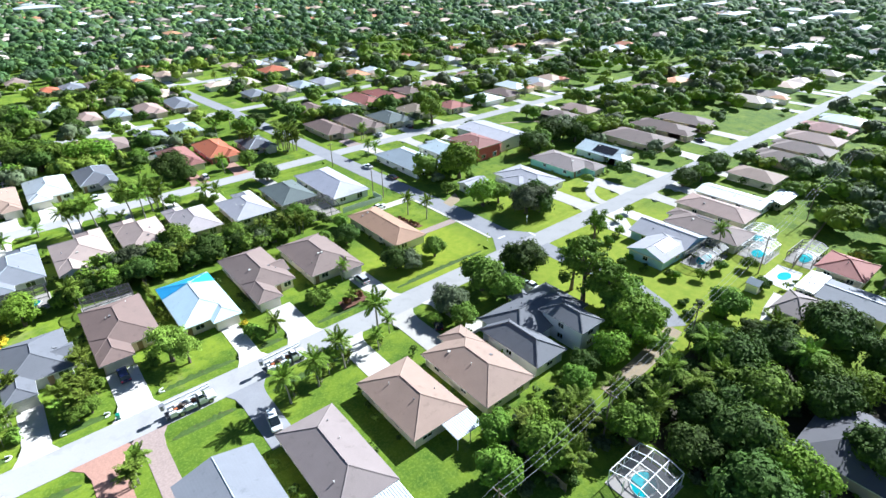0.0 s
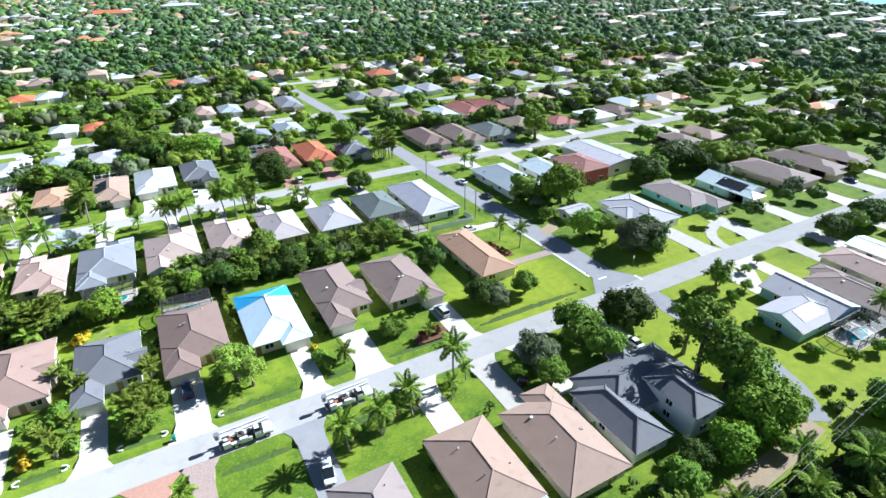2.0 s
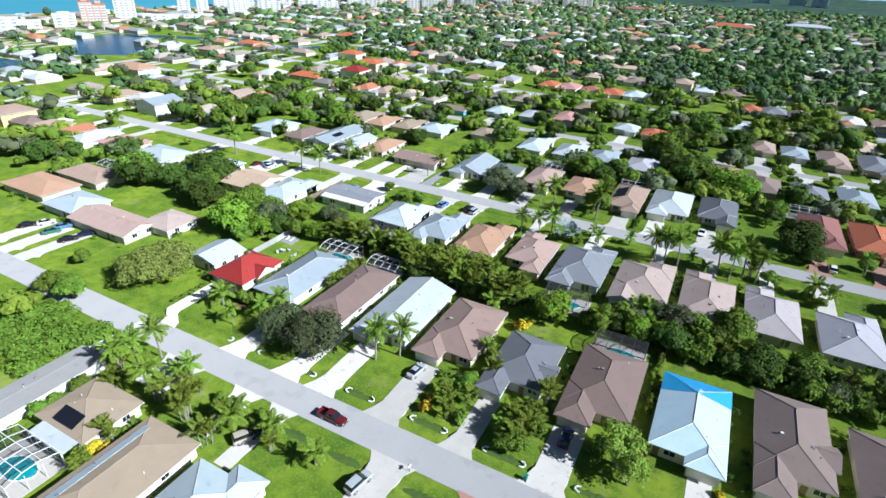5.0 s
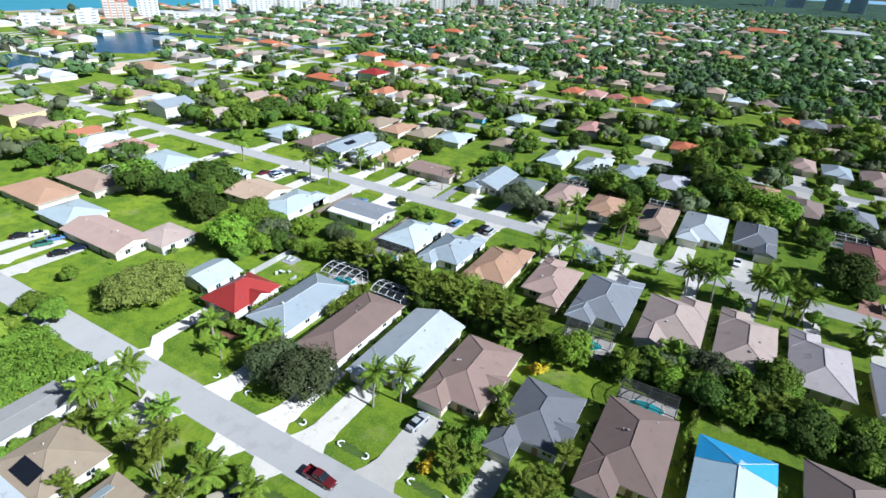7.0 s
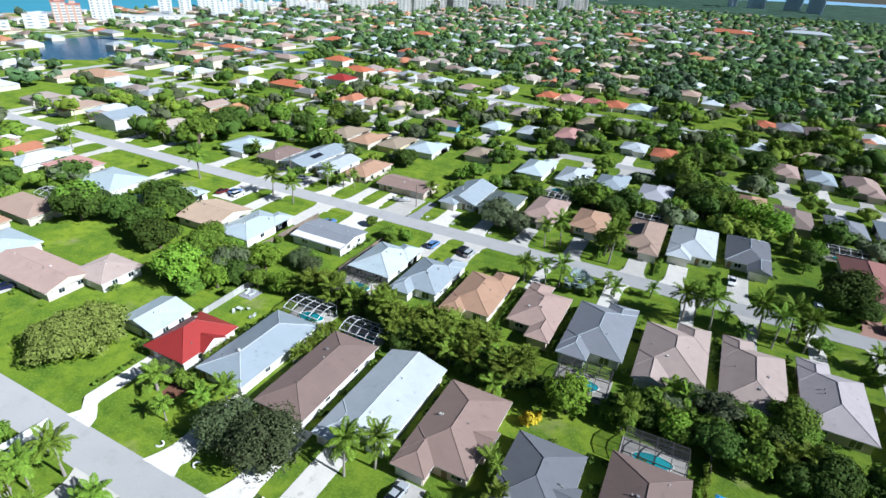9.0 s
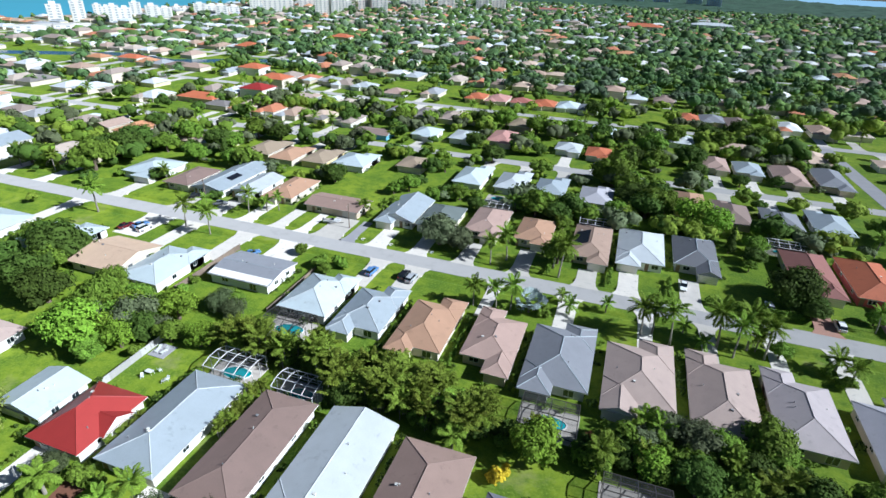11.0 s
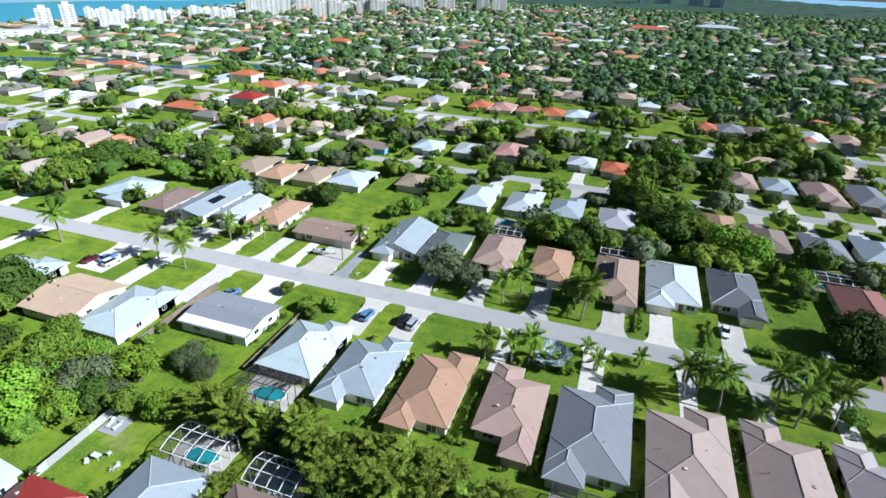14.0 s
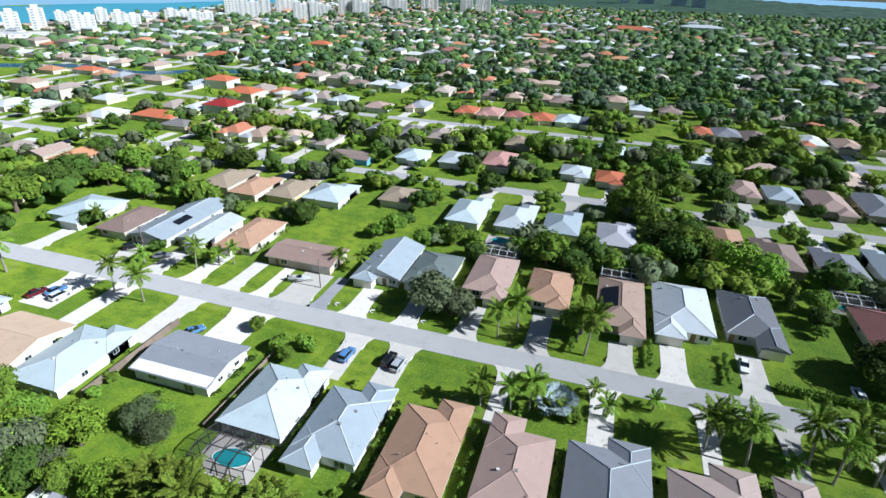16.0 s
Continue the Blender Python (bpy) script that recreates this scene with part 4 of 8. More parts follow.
# larger houses towards the coast
for x, y, w, d, roof, wall, eave, words in ((-370, 400, 22, 17, "terra", "cream", 5.4, "two-storey cream villa with an orange tile roof by the canal"), (-262, 282, 20, 15, "terra", "cream", 5.5, "two-storey cream villa with an orange tile roof"), (-272, 226, 25, 14, "terra", "beige", 2.8, "low beige house with an orange tile roof"), (-252, 250, 17, 15, "red", "white", 5.4, "two-storey white house with a red metal roof"), (-395, 254, 16, 15, "tan", "cream", 5.2, "two-storey yellow villa with a brown tile roof"), (-412, 312, 20, 13, "terra", "white", 3.0, "white waterfront house with an orange tile roof"),
            (-369, 171, 26, 17, "orange", "white", 4.6, "white villa with a brown-orange tile roof"), (-424, 224, 20, 13, "white", "white", 3.0, "white house with a white roof by the lagoon"), (-299, 310, 18, 15, "terra", "white", 5.2, "two-storey white villa with an orange tile roof"),):
    house(x - w / 2, x + w / 2, y - d / 2, y + d / 2, roof, wall, "s", "l", 0, axis="x" if w > d else "y", pitch=0.34 if w < 40 else 0.22, eave=eave, details=False, label=words)
for x, y, w, d, roof, wall, eave, words in ((-339, 512, 22, 16, "terra", "cream", 5.2, "two-storey cream villa with an orange tile roof"), (-282, 388, 18, 15, "terra", "white", 5.0, "white villa with an orange tile roof"), (-211, 534, 20, 16, "rose", "white", 4.6, "white villa with a rose tile roof"), (-48, 876, 62, 34, "terra", "cream", 7.0, "large clubhouse with orange tile roofs among trees"), (56, 964, 60, 30, "white", "white", 8.0, "large white hall among trees"), (-637, 433, 70, 14, "white", "white", 5.0, "long low white building at the foot of beach towers"),
            (-137, 921, 60, 18, "white", "white", 5.0, "long low white building among trees"), (-228, 1182, 60, 24, "rose", "white", 6.0, "long building with a rose tile roof at the wood's edge"),):
    house(x - w / 2, x + w / 2, y - d / 2, y + d / 2, roof, wall, "s", "l", 0, axis="x" if w > d else "y", pitch=0.34 if w < 40 else 0.22, eave=eave, details=False, label=words)

def hall(x, y, w, d):
    house(x - w / 2, x + w / 2, y - d / 2, y + d / 2, "white", "white", "s", "l", 0, axis="x", gable=True, pitch=0.05, eave=6.5, details=False, label="large flat white-roofed hall among trees")


hall(633, 294, 60, 16); hall(690, 370, 40, 18); hall(705, 262, 60, 18); hall(598, 190, 44, 18); hall(681, 116, 30, 20); hall(662, 448, 60, 18)
hall(655, 352, 50, 16); hall(560, 700, 60, 18); hall(609, 468, 34, 16); hall(411, 55, 34, 20); hall(740, 320, 60, 18)
NEAR_HOUSES = [(o.location.x, o.location.y) for o in scene.objects if o.name.startswith("house") and o.parent is None]

# ---------------------------------------------------------------- driveways
for x, w, yh in ((-98.5, 4.5, 15.5), (-85, 4.5, 15), (-76.8, 4.6, 13.6), (-63.2, 5, 14.5), (-48.8, 4, 11.5), (-34, 5.4, 12), (-13.2, 3.6, 12), (-2, 5.6, 12), (18.5, 5, 12)):
    drive(x, yh, STREET_A + HALF, w, x_road=x - 0.4)
drive(-121.6, 15, STREET_A + HALF, 3.4, x_road=-118.6)
for x, w, yh, m, lab in ((-79.5, 3.2, -22.5, None, ""), (-57, 5.5, -26, None, ""), (-41, 4.5, -26, PAVERS, "red paver driveway widening at the street"),
                         (-34.2, 3.2, -24.5, PAVERS2, "grey and pink paver driveway beside the lawn"), (-17.6, 4.6, -25, PATCH, "worn grey asphalt driveway"),
                         (3.5, 5, -24, None, ""), (16.5, 5.2, -23.5, None, ""), (26.5, 4, -24, None, ""), (45.6, 5, -23.5, None, ""), (87.5, 5, -24.4, None, ""), (-104.6, 7.6, -16.5, None, "wide beige concrete driveway to the house"), (-120.5, 2.2, -17, None, "narrow pale concrete path across the lawn"), (-88, 4, -23, None, "")):
    drive(x, yh, STREET_A - HALF, w, m, 2.4 if m is PAVERS else 1.5, lab)
for x, w, yh in ((-98.5, 4.5, 79), (-88, 5, 77.5), (-66.2, 3.0, 77.5), (-47.8, 4.4, 78), (-30, 3.2, 77.5), (-16.8, 3.2, 78), (-3.4, 3.4, 77.5), (9.5, 4, 76), (-173, 9, 79), (28, 4, 75), (-141.3, 5.5, 76), (-125, 9, 79), (-160, 5, 74), (-206, 5, 75)):
    if w > 1:
        drive(x, yh, STREET_B - HALF, w)
for x, w, yh, m in ((-136.5, 4, 114, None), (-128, 3, 114, None), (-119.5, 8, 114, None), (-112.5, 3, 114, PATCH), (-103.5, 5, 112, None), (-91, 4.5, 114, None), (-77.5, 4.5, 113, None), (-62.2, 4.6, 115, None),
                    (-45, 5, 109.5, None), (-34.5, 5, 112, None), (-19.5, 5, 114, None), (9.5, 4.5, 114, PAVERS), (24.5, 4.5, 114, PAVERS), (-174, 5, 112, None), (-160, 5, 112, None), (-148, 4.5, 115, None), (-200, 5, 112, None),
                    (72, 5, 110, PAVERS2), (88, 5, 108, None), (101, 5, 108, None)):
    drive(x, yh, STREET_B + HALF, w, m)
for x in (74, 92, 106, 120, 161, 177):
    drive(x, 77, STREET_B - HALF, 5)
for x in (119, 137, 159, 175):
    drive(x, 108, STREET_B + HALF, 5)
for x, yh in ((93, 15), (112, 13), (133, 12), (159, 12), (177, 11), (194, 12)):
    drive(x, yh, STREET_A + HALF, 6)
for x, yh in ((98, -22), (115, -20), (127, -19), (150, -18), (173, -15), (189, -14), (205, -13), (222, -12)):
    drive(x, yh, STREET_A - HALF, 5)
for x, yh, s in ((-181, 170, -1), (-168, 166, -1), (-155, 168, -1), (-92, 173, -1), (-77, 173, -1), (-62, 172, -1), (-4, 172, -1), (11, 171, -1), (25, 175, -1),
                 (-95, 209, 1), (-64, 209, 1), (-50, 206, 1), (-5, 210, 1), (8, 209, 1), (22, 203, 1), (37, 204, 1), (-130, 204, 1)):
    drive(x, yh, STREET_C + s * HALF, 4.6)
slab("driveway", [(66, -67.4), (79.4, -63.8), (86, -60.4), (86, -57.5), (78, -58.6), (66, -62)], 0.062, CONCRETE, "pale concrete drive past the garden shed", "driveway")
slab("driveway", [(61.8, 27), (67.4, 29.2), (69.8, 34.4), (62, 31.2)], 0.062, SAND, "bare sandy parking patch beside the cross street", "driveway", 0.3)
road_line("driveway", [(112, 9.5), (108, 8.6), (104, 6.8), (101, 3.8), (99.3, 0.4), (99, -2.5)], 1.5, 0.066, CONCRETE, "pale concrete loop drive round a grass island")["category"] = "driveway"
road_line("garden_path", [(138, 82), (146, 77.5), (152, 73), (156, 68)], 0.7, 0.05, SAND, "sandy path worn across a vacant grass lot")["category"] = "path"
road_line("driveway", [(93.5, -7.8), (93, -12.5), (89.5, -16.5), (87.5, -21.5)], 1.7, 0.064, CONCRETE, "pale curved concrete drive through the front lawn")["category"] = "driveway"
# parking strips and side driveway at the corner house
slab("driveway", [(41, 18), (57, 18), (57, 20.6), (41, 20.6)], 0.066, PAVERS2, "pinkish paver drive to the corner house", "driveway")
slab("driveway", [(38, 39.5), (57, 39.5), (57, 42.5), (38, 42.5)], 0.066, CONCRETE, "pale side driveway off the cross street", "driveway")
for x in (-190, -182, -174):
    slab("driveway", [(x - 2.5, -2.4), (x + 2.5, -2.4), (x + 3.5, 15), (x - 1.5, 15)], 0.062, CONCRETE, "pale concrete parking strip beside the lawn", "driveway")


def pipe_end(x, y, s):
    """The white concrete end of a culvert under a driveway: half a ring lying in the ditch."""
    g = Geo()
    pts = [(math.cos(a) * 0.75 * s, math.sin(a) * 0.55, 0.02) for a in np.linspace(-1.7, 1.7, 10).tolist()]
    g.tube(pts, [0.16] * 10, 6)
    ob = g.make("culvert_end", LINE)
    ob.location = (x, y, -0.12)
    tagged(ob, "white concrete culvert end in the grass ditch", "culvert", "culvert ends along the ditch")


for x, w in ((-98.5, 4.5), (-76.8, 4.6), (-63.2, 5), (-48.8, 4), (-34, 5.4)):
    pipe_end(x - w / 2 - 2.2, STREET_A + HALF + 3.2, 1)
    pipe_end(x + w / 2 + 2.0, STREET_A + HALF + 3.2, -1)
for x in (-103.5, -112.5, -91):
    pipe_end(x + 3.8, STREET_B + HALF + 3.2, -1)

# ---------------------------------------------------------------- plants
TEMPLATES = {}


def leaves_mesh(name, centres, normals, sizes, rng, material, aspect=0.62):
    """Many small kite-shaped leaves or leaf clumps."""
    n = len(centres)
    ref = rng.normal(size=(n, 3))
    u = np.cross(normals, ref); u /= np.linalg.norm(u, axis=1)[:, None] + 1e-9
    w = np.cross(normals, u)
    a, b = sizes[:, None] * u, sizes[:, None] * aspect * w
    lift = normals * sizes[:, None] * 0.22
    v = np.stack([centres - a - lift, centres - 0.1 * a - b, centres + a - lift * 1.5, centres + 0.15 * a + b], 1).reshape(-1, 3)
    me = bpy.data.meshes.new(name)
    me.vertices.add(4 * n); me.loops.add(4 * n); me.polygons.add(n)
    me.vertices.foreach_set("co", v.astype(np.float32).ravel())
    me.loops.foreach_set("vertex_index", np.arange(4 * n, dtype=np.int32))
    me.polygons.foreach_set("loop_start", np.arange(0, 4 * n, 4, dtype=np.int32))
    me.polygons.foreach_set("loop_total", np.full(n, 4, dtype=np.int32))
    me.materials.append(material)
    me.update(); me.validate()
    return me


def add_cores(me, lobes, shrink=0.72):
    """Uneven inner masses that close a crown behind its outer leaves."""
    bm = bmesh.new(); bm.from_mesh(me)
    for x, y, z, r in lobes:
        made = bmesh.ops.create_icosphere(bm, subdivisions=1, radius=r * shrink)["verts"]
        for q in made:
            k = 1 + 0.22 * noise.noise(q.co * (1.7 / max(r, 0.5)) + Vector((x, y, z)))
            q.co = Vector((q.co.x * k + x, q.co.y * k + y, max(q.co.z * k * 0.8 + z, 0.1)))
    bm.to_mesh(me); bm.free()


def crown_cloud(rng, lobes, n, size):
    """Leaf places over and inside a set of uneven lobes (x, y, z, r)."""
    lobes = np.array(lobes)
    pick = rng.choice(len(lobes), n, p=lobes[:, 3] ** 2 / (lobes[:, 3] ** 2).sum())
    d = rng.normal(size=(n, 3)); d /= np.linalg.norm(d, axis=1)[:, None]
    d[:, 2] = np.where(d[:, 2] < -0.35, -d[:, 2], d[:, 2])
    r = lobes[pick, 3] * rng.uniform(0.80, 1.07, n) * (1 + 0.16 * np.sin(d[:, 0] * 5 + pick) * np.cos(d[:, 1] * 6 - pick))
    c = lobes[pick, :3] + d * r[:, None] * np.array([1, 1, 0.82])
    nrm = d + rng.normal(size=(n, 3)) * 0.26 + np.array([0, 0, 0.2])
    nrm /= np.linalg.norm(nrm, axis=1)[:, None]
    return c, nrm, rng.uniform(0.65, 1.25, n) * size


def tree_lobes(rng, r, h, count, flat=0.75):
    out = [(0, 0, h - r * 0.55, r * 0.62)]
    for k in range(count):
        a = 2 * math.pi * k / count + rng.uniform(-0.4, 0.4)
        q = r * rng.uniform(0.42, 0.66)
        out.append((math.cos(a) * q, math.sin(a) * q, h - r * flat - rng.uniform(0, 0.35) * r + (0.3 * r if k % 2 else 0), r * rng.uniform(0.34, 0.52)))
    return out


TREE_KINDS = {   # radius, height, lobes, leaves, leaf size, material, words
    "oak": (5.0, 7.5, 12, 2250, 0.32, LEAF_DARK, "spreading dark green oak tree with an uneven crown"),
    "mid": (4.0, 6.8, 11, 1900, 0.3, LEAF_MID, "leafy green shade tree beside the lawn"),
    "light": (4.2, 7.0, 11, 2300, 0.27, LEAF_LIGHT, "bright green feathery tree in a front garden"),
    "grey": (4.6, 7.0, 10, 2200, 0.29, LEAF_GREY, "grey-green olive-leaved tree with a broad crown"),
    "shrub": (1.5, 2.0, 6, 420, 0.22, LEAF_MID, "rounded green garden shrub"),
    "hedge": (2.4, 5.0, 8, 900, 0.3, LEAF_MID, "tall dense green hedge bush along the back lots"),
    "yellow": (0.9, 1.5, 5, 220, 0.24, LEAF_YELLOW, "yellow croton bush in a garden bed"),
    "rust": (1.6, 2.8, 6, 350, 0.32, LEAF_BROWN, "reddish brown bush in a garden bed"),
    "pine": (2.6, 12.0, 0, 1800, 0.3, LEAF_DARK, "tall narrow dark casuarina tree"),
    "olive": (5.2, 7.4, 22, 6000, 0.2, LEAF_OLIVE, "large olive grey tree with fine dense foliage over a driveway"),
    "acacia": (9.6, 7.2, 46, 12000, 0.25, LEAF_ACACIA, "wide feathery green acacia tree with a flat spreading crown"),
    "airy": (4.2, 7.0, 20, 3000, 0.21, LEAF_PALE, "pale green feathery tree with a loose airy crown"),
    "tall": (4.4, 11.5, 20, 1700, 0.27, LEAF_MID, "tall green tree with an open crown on a long bare trunk"),
}


def place(key, make, x, y, s, rz, z=0.0):
    """A thing at its place: the first of its kind is built, the others are copies of it."""
    m = Matrix.Translation((x, y, z)) @ Euler((0, 0, rz)).to_matrix().to_4x4() @ Matrix.Diagonal((s, s, s, 1))
    if key not in TEMPLATES:
        ob = make()
        TEMPLATES[key] = ob
        ob.matrix_basis = m
        TEMPLATES[key + "/base"] = s
        return ob
    ob = TEMPLATES[key]
    return copy_thing(ob, m @ Matrix.Diagonal((1 / ob.scale[0],) * 3 + (1,)))


def build_tree(kind, variant, share=1.0):
    r, h, k, n, size, material, words = TREE_KINDS[kind]
    n, size = int(n * share), size * share ** -0.25
    rng = np.random.default_rng(abs(variant * 31 + len(kind) * 7 + int(r * 10)))
    thing = empty("shrub" if kind in ("shrub", "yellow", "rust") else "hedge_bush" if kind == "hedge" else "tree", 0, 0, 0, words,
                  "shrub" if kind in ("shrub", "yellow", "rust") else "hedge" if kind == "hedge" else "tree", "trees and bushes")
    low = kind in ("shrub", "hedge", "yellow", "rust")
    if kind == "pine":
        lobes = [(rng.uniform(-0.4, 0.4), rng.uniform(-0.4, 0.4), 2 + 9.5 * i / 9, 2.1 * (1 - 0.75 * i / 9)) for i in range(10)]
    elif low:
        lobes = [(0, 0, h * 0.5, r * 0.7)] + [(math.cos(a) * r * 0.5, math.sin(a) * r * 0.5, h * rng.uniform(0.3, 0.75), r * rng.uniform(0.4, 0.6)) for a in rng.uniform(0, 6.28, k)]
    elif kind == "acacia":
        lobes = []
        for i in range(k):
            a, q = 2.399 * i, r * 0.82 * math.sqrt((i + 0.5) / k)
            lobes.append((math.cos(a) * q, math.sin(a) * q, h - 1.9 - 2.6 * (q / r) ** 2 + rng.uniform(-0.7, 0.7), rng.uniform(1.5, 2.3)))
    elif kind in ("airy", "tall"):
        lobes = []
        for i in range(k + 8):
            a, q, u = 2.399 * i, rng.uniform(0.25, 0.85), rng.uniform(0, 1)
            lobes.append((math.cos(a) * r * q * (1 - 0.55 * u * u), math.sin(a) * r * q * (1 - 0.55 * u * u), h * (0.42 + 0.5 * u), r * rng.uniform(0.2, 0.34)))
    else:
        lobes = tree_lobes(rng, r, h, k)
    c, nrm, sz = crown_cloud(rng, lobes, n, size)
    c[:, 2] = np.maximum(c[:, 2], 0.1)
    me = leaves_mesh("crown", c, nrm, sz, rng, material)
    add_cores(me, lobes, {"light": 0.55, "acacia": 0.45, "olive": 0.56, "airy": 0.35, "tall": 0.5}.get(kind, 0.82))
    crown = new("crown", me); crown.parent = thing
    t = Geo()
    top = h * (0.3 if low else 0.5)
    bend = rng.uniform(-0.3, 0.3, 2)
    rad = 0.07 * r if not low else 0.05
    t.tube([(0, 0, -0.2), (bend[0] * 0.4, bend[1] * 0.4, top * 0.5), (bend[0], bend[1], top), (bend[0] * 1.3, bend[1] * 1.3, h * 0.8)], [rad * 1.5, rad, rad * 0.8, rad * 0.25], 7)
    if not low and kind != "pine":
        for x, y, z, q in lobes[1:6]:
            t.tube([(bend[0], bend[1], top * 0.85), (x * 0.5 + bend[0] * 0.5, y * 0.5 + bend[1] * 0.5, (top + z) / 2 + 0.2), (x, y, z)], [rad * 0.6, rad * 0.45, rad * 0.15], 5)
    t.make("trunk", BARK, thing)
    return thing


COUNT = [0]


def tree(kind, x, y, s=1.0, variants=3):
    COUNT[0] += 1
    k = COUNT[0] % variants
    if y > 118 or x > 84 or x < -165:          # farther off: fewer, larger leaf clumps
        return place(f"{kind}{k}far", lambda: build_tree(kind, k, 0.5), x, y, s, COUNT[0] * 2.399)
    return place(f"{kind}{k}", lambda: build_tree(kind, k, 0.8), x, y, s, COUNT[0] * 2.399)


def frond(g, base, az, elev, length, droop, leaf_len, leaf_w, n=8, seed=0):
    """One feather frond: a bent rib with leaflets to both sides."""
    rng = random.Random(seed)
    d = Vector((math.cos(az) * math.cos(elev), math.sin(az) * math.cos(elev), math.sin(elev)))
    side = Vector((-math.sin(az), math.cos(az), 0))
    p, step = Vector(base), length / n
    pts = [p.copy()]
    for i in range(n):
        p = p + d * step
        d = (d + Vector((0, 0, -droop * (0.35 + i / n)))).normalized()
        pts.append(p.copy())
    for i in range(n):
        a, b = pts[i], pts[i + 1]
        w = 0.05 * (1 - i / n) + 0.012
        g.add([a - side * w, a + side * w, b + side * w, b - side * w], [(0, 1, 2, 3)])
        fwd = (b - a).normalized()
        f = math.sin(math.pi * min(1.0, (i + 1.2) / (n + 0.8))) ** 0.6
        for half in (0, 1):
            q = a.lerp(b, half * 0.5)
            for sg in (1, -1):
                L = leaf_len * f * rng.uniform(0.85, 1.1)
                tip = q + side * sg * L * 0.85 + fwd * L * 0.5 + Vector((0, 0, -L * rng.uniform(0.15, 0.5)))
                e = fwd * leaf_w
                m = q.lerp(tip, 0.5) + Vector((0, 0, 0.08 * L))
                g.add([q, m - e * 0.7, tip, m + e * 0.7], [(0, 1, 2, 3)])


def build_palm(kind, variant):
    rng = random.Random(variant * 17 + len(kind))
    if kind == "coconut":
        h, words = rng.uniform(7.2, 8.6), "tall coconut palm with a bare leaning trunk and drooping fronds"
    elif kind == "royal":
        h, words = rng.uniform(6.2, 7.2), "straight royal palm with a full feathery crown"
    elif kind == "low":
        h, words = 2.4, "short feathery palm on the lawn"
    elif kind == "silver":
        h, words = 1.5, "silvery blue fan palm on the lawn"
    else:
        h, words = 1.8, "clump of yellow-green areca palms"
    thing = empty("palm_tree", 0, 0, 0, words, "palm", "palms")
    t, g = Geo(), Geo()
    lm = {"silver": LEAF_SILVER, "areca": LEAF_ARECA}.get(kind, LEAF_PALM)
    if kind == "areca":
        for s in range(7):
            a, q = rng.uniform(0, 6.28), rng.uniform(0.1, 0.9)
            hh = rng.uniform(1.6, 4.2)
            bx, by = math.cos(a) * q, math.sin(a) * q
            lean = Vector((bx * 0.4, by * 0.4, hh))
            t.tube([(bx, by, -0.1), Vector((bx, by, 0)) + lean * 0.5, Vector((bx, by, 0)) + lean], [0.07, 0.06, 0.05], 5)
            for k in range(6):
                frond(g, Vector((bx, by, 0)) + lean, rng.uniform(0, 6.28), rng.uniform(0.35, 1.25), rng.uniform(1.7, 2.5), 0.22, 0.6, 0.16, 6, rng.random())
    elif kind == "silver":
        t.tube([(0, 0, -0.1), (0, 0, h)], [0.25, 0.2], 7)
        for k in range(26):
            az, el = rng.uniform(0, 6.28), rng.uniform(-0.3, 1.3)
            d = Vector((math.cos(az) * math.cos(el), math.sin(az) * math.cos(el), math.sin(el)))
            c = Vector((0, 0, h)) + d * 1.3
            s = d.cross(Vector((0, 0, 1))).normalized(); u = s.cross(d)
            for q in range(7):
                b = (q - 3) * 0.38
                tip = c + (d * math.cos(b) + s * math.sin(b)) * 1.0
                e = (s * math.cos(b) - d * math.sin(b)) * 0.14
                g.add([c, c.lerp(tip, 0.6) - e, tip, c.lerp(tip, 0.6) + e], [(0, 1, 2, 3)])
    else:
        lean = Vector((rng.uniform(-1, 1), rng.uniform(-1, 1), 0)) * (1.0 if kind == "coconut" else 0.15)
        pts = [Vector((0, 0, -0.2)), Vector((0, 0, h * 0.3)) + lean * 0.2, Vector((0, 0, h * 0.65)) + lean * 0.55, Vector((0, 0, h)) + lean]
        t.tube(pts, [0.26, 0.19, 0.17, 0.15] if kind != "low" else [0.2, 0.17, 0.15, 0.13], 8)
        top = pts[-1]
        n = {"coconut": 19, "royal": 17, "low": 13}[kind]
        L = {"coconut": 3.9, "royal": 3.4, "low": 2.3}[kind]
        for k in range(n):
            el = 1.25 - 1.75 * (k / (n - 1)) + rng.uniform(-0.12, 0.12)
            frond(g, top + Vector((0, 0, 0.15)), k * 2.399, el, L * rng.uniform(0.85, 1.1), 0.16 + 0.04 * rng.random(), 1.0 if kind != "low" else 0.65, 0.27 if kind != "low" else 0.18, 8, k)
        if kind == "royal":
            Geo().tube([top - Vector((0, 0, 0.2)), top + Vector((0, 0, 1.0))], [0.17, 0.1], 8).make("crownshaft", SHAFT, thing)
    t.make("trunk", PALMBARK, thing)
    g.make("crown", lm, thing)
    return thing


def palm(kind, x, y, s=1.0):
    COUNT[0] += 1
    k = COUNT[0] % (3 if kind in ("coconut", "areca") else 2)
    return place(f"palm_{kind}{k}", lambda: build_palm(kind, k), x, y, s, COUNT[0] * 1.7)


